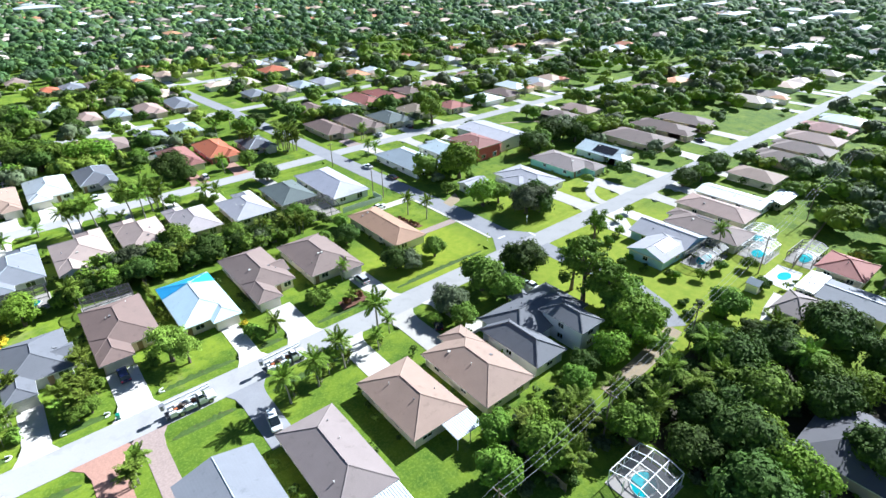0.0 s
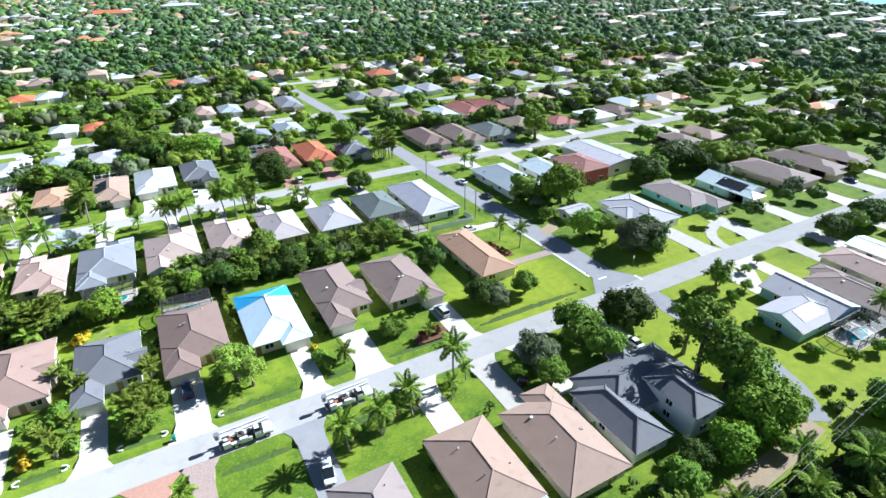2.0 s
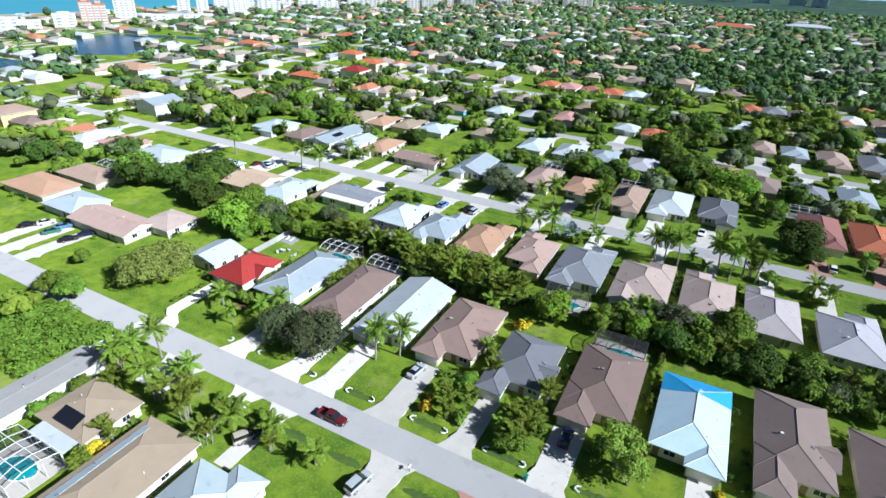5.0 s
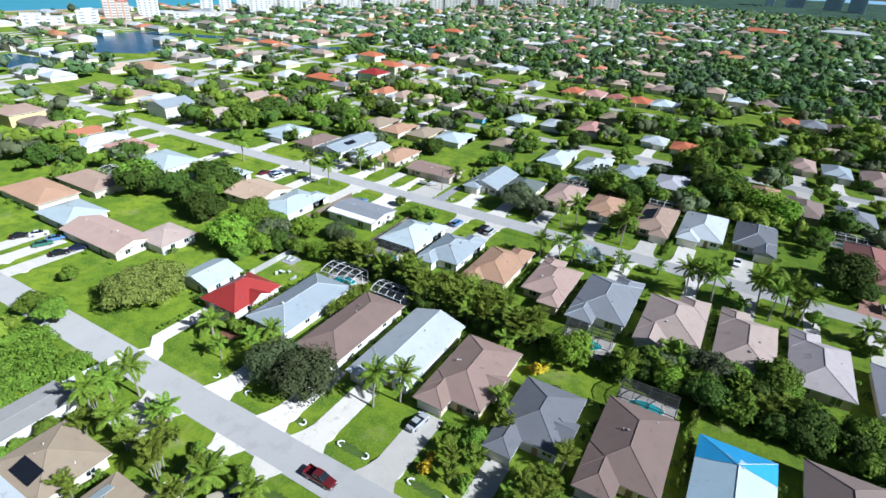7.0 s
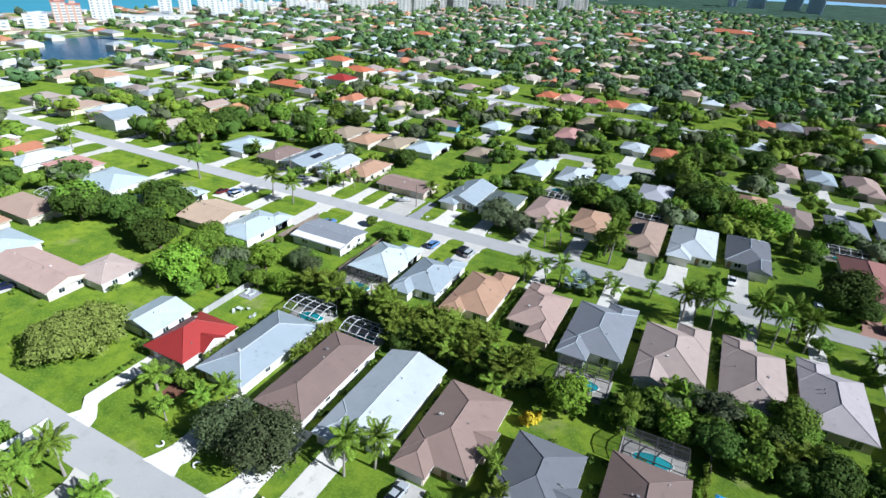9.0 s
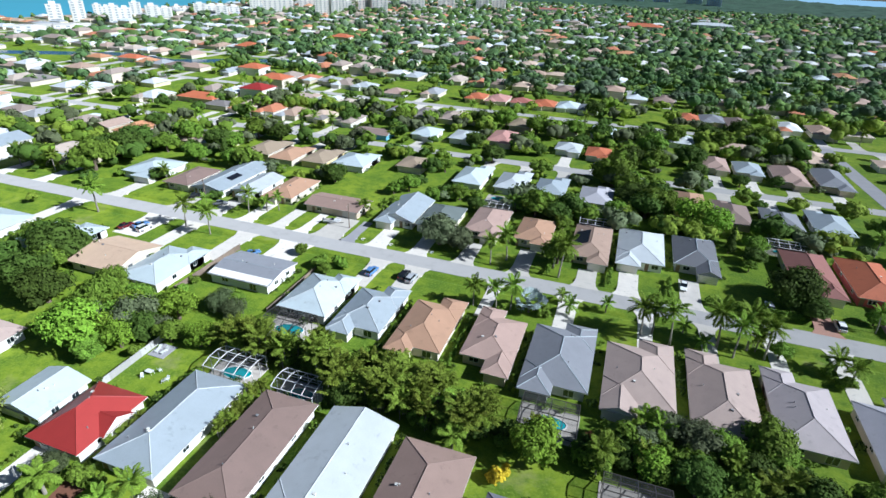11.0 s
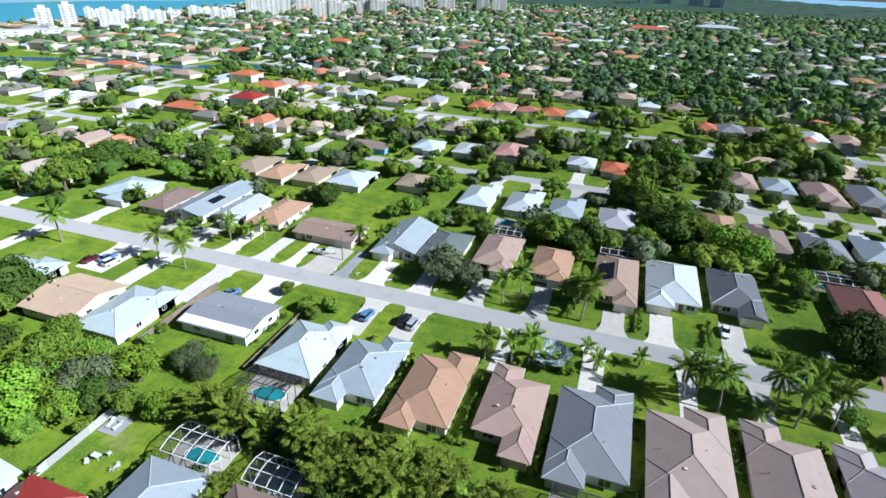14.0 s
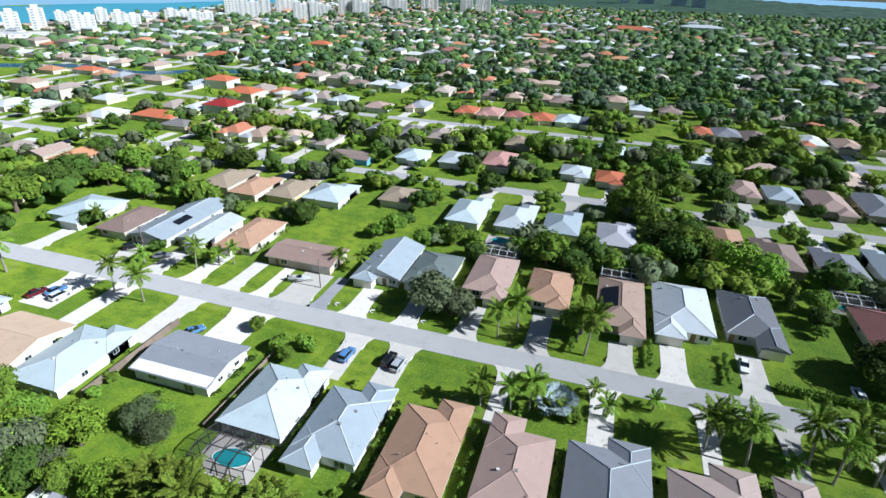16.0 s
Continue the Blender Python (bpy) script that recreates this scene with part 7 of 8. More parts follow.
def far_canopy():
    """The tree heads between the far houses: thinner towards the coast, nearly closed towards the east."""
    rng = np.random.default_rng(15)
    cell, X0, Y0 = 3.0, -600.0, -160.0
    nx, ny = 620, 560
    open_at = np.zeros((ny, nx), bool)
    for x, y in far_lots + PLAIN + NEAR_HOUSES:
        i0, i1, j0, j1 = (x - 7.0 - X0) / cell, (x + 7.0 - X0) / cell, (y - 13 - Y0) / cell, (y + 8 - Y0) / cell
        open_at[max(0, math.ceil(j0)):max(0, int(j1) + 1), max(0, math.ceil(i0)):max(0, int(i1) + 1)] = True
    heads = [[], [], []]
    y = Y0
    while y < 1460:
        far = y > 800
        step = 10.0 if far else 7.8
        y += step
        for i in range(int(1800 / step)):
            x = X0 + i * step + float(rng.uniform(-2.8, 2.8))
            yy = y + float(rng.uniform(-2.8, 2.8))
            if x > 1000 or (x < 330 and yy < 335):
                continue
            r = float(rng.choice((2.0, 2.6, 3.4, 4.2, 5.2, 6.6))) * (1.2 if far else 1.0)
            if min(abs(yy - s) for s in STREETS) < 3.4 + r * 0.45 or past_crest(x, yy) > 40:
                continue
            if abs(x - CROSS_X + 8) < 4 + r * 0.6 and yy < 275:
                continue
            a, b = int((x - X0) / cell), int((yy - Y0) / cell)
            if not (0 <= a < nx and 0 <= b < ny) or open_at[b, a] or in_water(x, yy):
                continue
            dense = min(1.0, max(0.0, (x + 420) / 480))
            if noise.noise((x / 30, yy / 30, 3.0)) > 0.06 + 0.32 * dense:
                continue
            heads[int(rng.choice(3, p=(0.5, 0.3, 0.2)))].append((x, yy, -drop(x, yy) - 0.2, r, r * rng.uniform(0.8, 1.2) + 1.2 if rng.random() < 0.98 else r + rng.uniform(4, 6)))
    for k, (m, words) in enumerate(((LEAF_HAZE, "dark green"), (LEAF_HAZE_LIGHT, "green"), (LEAF_HAZE_GREY, "grey-green"))):
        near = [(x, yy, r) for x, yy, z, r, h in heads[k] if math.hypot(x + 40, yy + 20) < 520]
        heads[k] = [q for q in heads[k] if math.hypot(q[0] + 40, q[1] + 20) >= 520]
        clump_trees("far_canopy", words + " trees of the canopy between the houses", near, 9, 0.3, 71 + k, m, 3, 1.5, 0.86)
    for rows, m, words in zip(heads, (LEAF_HAZE, LEAF_HAZE_LIGHT, LEAF_HAZE_GREY), ("dark green", "green", "grey-green")):
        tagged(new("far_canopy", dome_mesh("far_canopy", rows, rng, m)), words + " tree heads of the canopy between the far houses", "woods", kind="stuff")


far_canopy()


def far_woods():
    """The flat wooded land towards the horizon: an uneven canopy."""
    rng = np.random.default_rng(8)
    v, f, at = [], [], {}
    for j, y in enumerate(np.arange(1430, 3200, 22).tolist()):
        for i, x in enumerate(np.arange(-1400, 1900, 26).tolist()):
            if x < -880 - (y - 1450) * 0.14 or past_crest(x, y) > 150:
                continue
            at[i, j] = len(v)
            v.append((x + rng.uniform(-12, 12), y + rng.uniform(-10, 10), float(rng.uniform(1.0, 7)) - drop(x, y)))
    for (i, j), a in at.items():
        q = [at.get((i + 1, j)), at.get((i + 1, j + 1)), at.get((i, j + 1))]
        if None not in q:
            f.append((a, *q))
    ob = link_mesh("far_woods", v, f, mat("far_canopy", (0.03, 0.08, 0.045), 0.9, vary=0.5, scale=0.08, big=0.3, big_scale=0.006, bump=0.8, bump_scale=0.12))
    tagged(ob, "dark wooded flatland reaching to the horizon", "woods", kind="stuff")


far_woods()


TOWER_GLASS = mat("tower_windows", (0.36, 0.40, 0.44), 0.25, vary=0.1, scale=0.2)


TOWER_WALL = {"white": WC["white"], "tan": mat("tower_tan_stucco", (0.62, 0.42, 0.33), 0.85, vary=0.06), "blue": mat("tower_blue_glass_wall", (0.42, 0.55, 0.72), 0.5, vary=0.1, scale=0.3),
              "pale": mat("tower_cream_stucco", (0.72, 0.64, 0.54), 0.85, vary=0.06)}


def tower(x, y, w, h, style, rz):
    """A beach-front apartment tower: shafts of different height, balcony bands, window bays and a plant room on the roof."""
    kind = style if style in TOWER_WALL else "white"
    words = {"tan": "tan apartment tower with white balcony bands and a red roof edge", "blue": "tall blue glass apartment tower above the woods", "long": "long low white beach building",
             "pale": "cream apartment tower above the woods", "low": "white mid-rise apartment block by the lagoon"}.get(style, "tall white apartment tower near the beach")
    t = empty("apartment_tower", 0, 0, 0, words, "tower", "beach towers")
    wm, d = TOWER_WALL[kind], max(9.0, min(15.0, w * 0.6))
    rng = random.Random(int(x * 3 + y))
    bays = max(1, round(w / 14)) if style != "long" else 4
    bw = w / bays
    floors = max(2, round(h / 2.9))
    fh = (h - 1.0) / floors
    z0 = -4.0
    for b in range(bays):
        cx = -w / 2 + bw * (b + 0.5)
        dy, top = (0.0 if b % 2 == 0 else 2.0), h - (0 if b % 2 == 0 or style == "long" else fh)
        Geo().box(cx - bw / 2 + 0.05, cx + bw / 2 - 0.05, dy - d / 2, dy + d / 2, z0, top).make("wall", wm, t)
        Geo().box(cx - bw / 2 - 0.2, cx + bw / 2 + 0.2, dy - d / 2 - 0.3, dy + d / 2 + 0.3, top, top + 0.7).make("roof", RC["rose"] if style == "tan" else TRIM, t)
        if style not in ("long", "low"):
            Geo().box(cx - bw * 0.25, cx + bw * 0.2, dy - d * 0.2, dy + d * 0.25, top + 0.7, top + rng.uniform(2.2, 4.2)).make("plant_room", wm, t)
        glass, rail, side = Geo(), Geo(), Geo()
        for q in range(floors - (b % 2)):
            z = 1.0 + q * fh
            for c in (-0.26, 0.26):
                glass.box(cx + bw * c - bw * 0.1, cx + bw * c + bw * 0.1, dy - d / 2 - 0.06, dy - d / 2 + 0.1, z + 0.3, z + fh * 0.82)
                rail.box(cx + bw * c - bw * 0.18, cx + bw * c + bw * 0.18, dy - d / 2 - 0.8, dy - d / 2, z - 0.1, z + fh * 0.34)
            for c in (-0.22, 0.2):
                side.box(cx + bw / 2 - 0.1, cx + bw / 2 + 0.02, dy + d * c - d * 0.1, dy + d * c + d * 0.1, z + 0.4, z + fh * 0.75)
        glass.make("window", TOWER_GLASS, t)["kind"] = "stuff"
        rail.make("balcony", WC["white"], t)["kind"] = "stuff"
        side.make("window", TOWER_GLASS, t)["kind"] = "stuff"
    t.matrix_basis = pose(x, y, 0, 0, 0, rz)
    return t


tower(-623, 235, 33, 13, "low", 64)
tower(-642, 287, 20, 12, "mid", 61)
tower(-653, 325, 25, 22, "tan", 59)
tower(-665, 370, 22, 25, "white", 56)
tower(-619, 410, 67, 7, "long", 54)
tower(-681, 463, 15, 21, "slim", 53)
tower(-689, 499, 15, 23, "slim", 52)
tower(-722, 561, 21, 15, "mid", 50)
tower(-634, 508, 25, 20, "twin", 49)
tower(-705, 599, 14, 17, "slim", 47)
tower(-653, 587, 32, 16, "mid", 46)
tower(-695, 671, 21, 9, "mid", 44)
tower(-662, 687, 35, 14, "mid", 41)
tower(-634, 686, 18, 13, "mid", 40)
tower(-627, 705, 15, 11, "mid", 39)
tower(-687, 839, 21, 26, "tall", 37)
tower(-610, 778, 30, 26, "tall", 36)
tower(-627, 845, 19, 26, "tall", 34)
tower(-624, 904, 32, 26, "tall", 32)
tower(-523, 798, 37, 26, "wide", 31)
tower(-542, 892, 23, 19, "mid", 29)
tower(-515, 918, 26, 29, "tall", 27)
tower(-490, 923, 28, 26, "tall", 25)
tower(-508, 1087, 27, 27, "tall", 23)
tower(-478, 1073, 29, 26, "tall", 22)
tower(-359, 1128, 25, 39, "tall", 15)
tower(-331, 1153, 29, 40, "tall", 14)
tower(-69, 1841, 24, 53, "blue", 0)
tower(-8, 1864, 47, 54, "blue", -1)
tower(82, 1841, 43, 53, "blue", -4)
tower(130, 1783, 38, 52, "blue", -6)
tower(-429, 1108, 34, 37, "tall", 19)
tower(-377, 2033, 97, 23, "pale", 9)
tower(-403, 1687, 29, 19, "pale", 12)
# ---------------------------------------------------------------- pool cages, fences, poles
def screen_material():
    m = bpy.data.materials.new("insect_screen"); m.use_nodes = True
    N, K = m.node_tree.nodes, m.node_tree.links
    t = N.new("ShaderNodeBsdfTransparent"); x = N.new("ShaderNodeMixShader"); x.inputs[0].default_value = 0.72
    N["Principled BSDF"].inputs["Base Color"].default_value = (0.05, 0.05, 0.05, 1)
    K.new(N["Principled BSDF"].outputs[0], x.inputs[1]); K.new(t.outputs[0], x.inputs[2]); K.new(x.outputs[0], N["Material Output"].inputs["Surface"])
    return m


SCREEN = screen_material()


def pool_cage(x0, x1, y0, y1, h=3.0, frame_mat=None, words="white", pool=True, nx=4, ny=3, deck=None):
    """A screened pool enclosure: posts and beams, screens, deck and pool."""
    fm = frame_mat or ALU
    cx, cy = (x0 + x1) / 2, (y0 + y1) / 2
    t = empty("pool_enclosure", cx, cy, 0, f"screened pool enclosure with a {words} aluminium frame behind the house", "pool enclosure", "pool enclosures")
    a, b = (x1 - x0) / 2, (y1 - y0) / 2
    Geo().box(-a - 0.3, a + 0.3, -b - 0.3, b + 0.3, -0.2, 0.1).make("deck", deck or DECK, t)
    top = h + 0.7
    for i in range(nx + 1):
        x = -a + 2 * a * i / nx
        r = Geo()
        r.bar((x, -b, 0), (x, -b, h), 0.12).bar((x, b, 0), (x, b, h), 0.12)
        r.bar((x, -b, h), (x, -b * 0.35, top), 0.12).bar((x, b, h), (x, b * 0.35, top), 0.12).bar((x, -b * 0.35, top), (x, b * 0.35, top), 0.12)
        r.make("rafter", fm, t)
    for j, (y, z) in enumerate(((-b, h), (-b * 0.35, top), (b * 0.35, top), (b, h), (-b, 0.95), (b, 0.95))):
        Geo().bar((-a, y, z), (a, y, z), 0.12).make("beam", fm, t)
    for j in range(ny - 1):
        y = -b + 2 * b * (j + 1) / ny
        for x in (-a, a):
            Geo().bar((x, y, 0), (x, y, h), 0.1).make("post", fm, t)
    Geo().add([(-a, -b, h), (a, -b, h), (a, -b * 0.35, top), (-a, -b * 0.35, top), (a, b * 0.35, top), (-a, b * 0.35, top), (a, b, h), (-a, b, h), (-a, -b, 0), (a, -b, 0), (a, b, 0), (-a, b, 0)],
              [(0, 1, 2, 3), (3, 2, 4, 5), (5, 4, 6, 7), (8, 9, 1, 0), (10, 11, 7, 6)]).make("screen", SCREEN, t)
    if pool:
        n = 18
        pts = [(a * 0.62 * math.cos(q) * (1 + 0.12 * math.sin(2 * q)), b * 0.5 * math.sin(q)) for q in (2 * math.pi * k / n for k in range(n))]
        link_mesh("pool_water", [(x, y, 0.135) for x, y in pts] + [(x, y, 0.05) for x, y in pts],
                  [tuple(range(n))] + [(i, i + n, (i + 1) % n + n, (i + 1) % n) for i in range(n)], WATER, t, "turquoise pool water")
        o = Geo()
        o.tube([(x * 1.05, y * 1.07, 0.12) for x, y in pts + pts[:1]], [0.14] * (n + 1), 5, cap=False)
        o.make("coping", LINE, t)
    return t


pool_cage(-109.5, -100.2, 38, 44.5)
pool_cage(-94.5, -86, 38, 43.5, 2.8)
pool_cage(-36, -26, 34.6, 40.5, 2.8, BRONZE, "dark bronze")
pool_cage(-51, -41, 46.5, 53.6, 2.8, BRONZE, "dark bronze")
pool_cage(-108.5, -98.5, 53.5, 60.6, 2.8, BRONZE, "dark bronze")
pool_cage(22.5, 34, 46.8, 57, 2.8, BRONZE, "dark bronze", pool=False)
pool_cage(-50.5, -41, 134, 140, 2.8)
pool_cage(-82, -73, 135, 140.5, 2.8)
pool_cage(3, 14, 139.6, 145.5, 2.8)
pool_cage(15.4, 23, -70.2, -63, 2.8)
pool_cage(83, 94, -42.8, -37.0, 2.6, BRONZE, "dark bronze")
pool_cage(97.5, 105.5, -50.6, -44.3, 2.6)
pool_cage(103, 112.5, -59, -53.2, 2.6, BRONZE, "dark bronze")
pool_cage(106.5, 113, -47, -40.5, 2.6)
pool_cage(-111, -100, -41.5, -34.0, 3.0, nx=5)
pool_cage(-218, -206, 47, 53, 2.8)
slab("pool_deck", [(89.2, -59.8), (99.6, -58.6), (99.6, -53), (89.2, -53)], 0.05, LINE, "white concrete deck round an open pool", "pool deck", 0.3)


def open_pool(x, y, a, b):
    n = 18
    pts = [(x + a * math.cos(q), y + b * math.sin(q)) for q in (2 * math.pi * k / n for k in range(n))]
    slab("pool", pts, 0.06, WATER, "open turquoise swimming pool set in its deck", "pool", 0.3)


open_pool(95, -56.2, 2.4, 1.3); open_pool(-79, 149.5, 3.5, 1.8)
slab("pool_deck", [(-84, 146.5), (-74, 146.5), (-74, 152.5), (-84, 152.5)], 0.045, DECK, "grey deck round a small pool", "pool deck", 0.3)


def fence(x0, y0, x1, y1, h, material, words, board=1.6):
    """A fence of boards or panels between posts."""
    L = math.hypot(x1 - x0, y1 - y0)
    n = max(1, int(L / board))
    t = empty("fence", x0, y0, 0, words, "fence")
    t.rotation_euler.z = math.atan2(y1 - y0, x1 - x0)
    step = L / n
    panel = Geo().box(0.06, step - 0.06, -0.02, 0.02, 0.05, h).make("panel", material, t)
    post = Geo().box(-0.06, 0.06, -0.06, 0.06, -0.1, h + 0.08).make("post", material, t)
    for k in range(1, n + 1):
        p = post.copy(); scene.collection.objects.link(p); p.location.x = k * step
        if k < n:
            q = panel.copy(); scene.collection.objects.link(q); q.location.x = k * step


fence(34.5, 45.5, 48.5, 45.5, 1.7, VINYL, "white vinyl panel fence behind the corner house")
fence(48.5, 45.7, 48.5, 50.5, 1.7, VINYL, "white vinyl panel fence behind the corner house")
fence(-137, 60, -137, 84, 1.7, WOODF, "weathered brown board fence beside the house", board=2.2)
fence(-125.2, 28.6, -125.4, 46, 1.7, mat("grey_boards", (0.42, 0.42, 0.40), 0.85, vary=0.2, scale=3, rnd=0.2), "weathered grey board fence beside the lawn", board=2.2)
fence(-122.8, -15.6, -121.9, -5, 1.3, VINYL, "pale vinyl fence between a garden and a thicket", board=1.8)
fence(-112, 61, -112, 82, 1.0, WOODF, "low dark hedge fence beside the lawn", board=2.4)
fence(24, -46, 24, -66, 1.8, WOODF, "weathered board fence along the back garden", board=2.4)
fence(9.5, -44, 9.5, -60, 1.7, WOODF, "weathered board fence along the back garden", board=2.4)
fence(100, -56, 135, -52, 1.8, WOODF, "weathered board fence along the back gardens", board=2.6)
fence(-22.5, 38, -22.5, 52, 1.7, WOODF, "dark board fence between two gardens", board=2.4)
WIREM = mat("wire", (0.25, 0.25, 0.26), 0.5, vary=0)


def pole(x, y, h=10.5, arm=0.0):
    t = empty("utility_pole", x, y, 0, "weathered wooden utility pole with a crossarm", "utility pole", "utility poles")
    Geo().tube([(0, 0, -0.3), (0, 0, h)], [0.16, 0.11], 8).make("pole", WOODF, t)
    Geo().bar((-1.1 * math.sin(arm), 1.1 * math.cos(arm), h - 0.7), (1.1 * math.sin(arm), -1.1 * math.cos(arm), h - 0.7), 0.12).make("crossarm", WOODF, t)
    for q in (-0.9, 0, 0.9):
        Geo().tube([(-q * math.sin(arm), q * math.cos(arm), h - 0.64), (-q * math.sin(arm), q * math.cos(arm), h - 0.42)], [0.06, 0.04], 6).make("insulator", LINE, t)
    return t


LINEP = [(-28, -60), (-3, -58.5), (22, -57.5), (53, -55), (92, -51.5), (131, -48), (172, -44.5)]
for x, y in LINEP:
    pole(x, y, 10, 0.09)
pole(50.2, 47, 9.5, 1.57); pole(49.5, 52, 9.5, 1.57); pole(-116, 108, 8.0); pole(-168, 107, 8.5); pole(52.6, 84, 9, 1.57)
for (ax, ay), (bx, by) in zip(LINEP, LINEP[1:]):
    for k, q in enumerate((-0.9, 0, 0.9)):
        pts = []
        for i in range(9):
            u = i / 8
            pts.append((ax + (bx - ax) * u, ay + (by - ay) * u + q, 9.6 - 1.6 * 4 * u * (1 - u) * 0.5))
        w = Geo().tube(pts, [0.024] * 9, 4).make("power_line", WIREM)
        tagged(w, "thin grey power line sagging between poles", "power line", "power lines")

# ---------------------------------------------------------------- vehicles
TYRE = mat("tyre_rubber", (0.025, 0.025, 0.026), 0.85, vary=0.05)
RIM = mat("wheel_rim", (0.45, 0.45, 0.46), 0.35, metal=0.8, vary=0.03)
CARGLASS = mat("car_glass", (0.015, 0.02, 0.025), 0.06, vary=0, spec=0.8)
LAMP = mat("head_lamp", (0.8, 0.8, 0.78), 0.2, vary=0)
TAIL = mat("tail_lamp", (0.4, 0.02, 0.02), 0.3, vary=0)
CHROME = mat("bumper_plastic", (0.08, 0.08, 0.085), 0.5, vary=0.03)


def paint(name, c):
    return mat("paint_" + name, c, 0.25, vary=0.02, spec=0.6)


PAINT = {"dark_red": paint("dark_red", (0.12, 0.015, 0.02)), "silver": paint("silver", (0.45, 0.47, 0.5)), "white": paint("white", (0.78, 0.79, 0.8)), "navy": paint("navy", (0.015, 0.02, 0.07)),
         "black": paint("black", (0.015, 0.015, 0.018)), "blue": paint("blue", (0.12, 0.25, 0.5)), "grey": paint("grey", (0.2, 0.21, 0.23)), "green": paint("green", (0.05, 0.2, 0.14)), "beige": paint("beige", (0.5, 0.45, 0.35))}


def wheel(t, x, y, r=0.34, w=0.24):
    tyre = Geo().tube([(x, y - w / 2, r), (x, y + w / 2, r)], [r, r], 16).make("wheel", TYRE, t)
    s = 1 if y > 0 else -1
    Geo().tube([(x, y + s * (w / 2), r), (x, y + s * (w / 2 + 0.02), r)], [r * 0.62, r * 0.55], 12).make("rim", RIM, tyre)


def loft(sections):
    """A hull through cross sections (x, z0, z1, half width low, half width high)."""
    g = Geo()
    v = []
    for x, z0, z1, a, b in sections:
        zm = z0 + (z1 - z0) * 0.55
        v += [(x, -a * 0.94, z0), (x, -a, zm), (x, -b, z1 - 0.03), (x, -b * 0.86, z1), (x, b * 0.86, z1), (x, b, z1 - 0.03), (x, a, zm), (x, a * 0.94, z0)]
    f = []
    for i in range(len(sections) - 1):
        for k in range(8):
            f.append((i * 8 + k, i * 8 + (k + 1) % 8, (i + 1) * 8 + (k + 1) % 8, (i + 1) * 8 + k))
    f.append(tuple(range(8))); f.append(tuple(reversed(range((len(sections) - 1) * 8, len(sections) * 8))))
    g.add(v, [tuple(reversed(q)) for q in f])
    return g


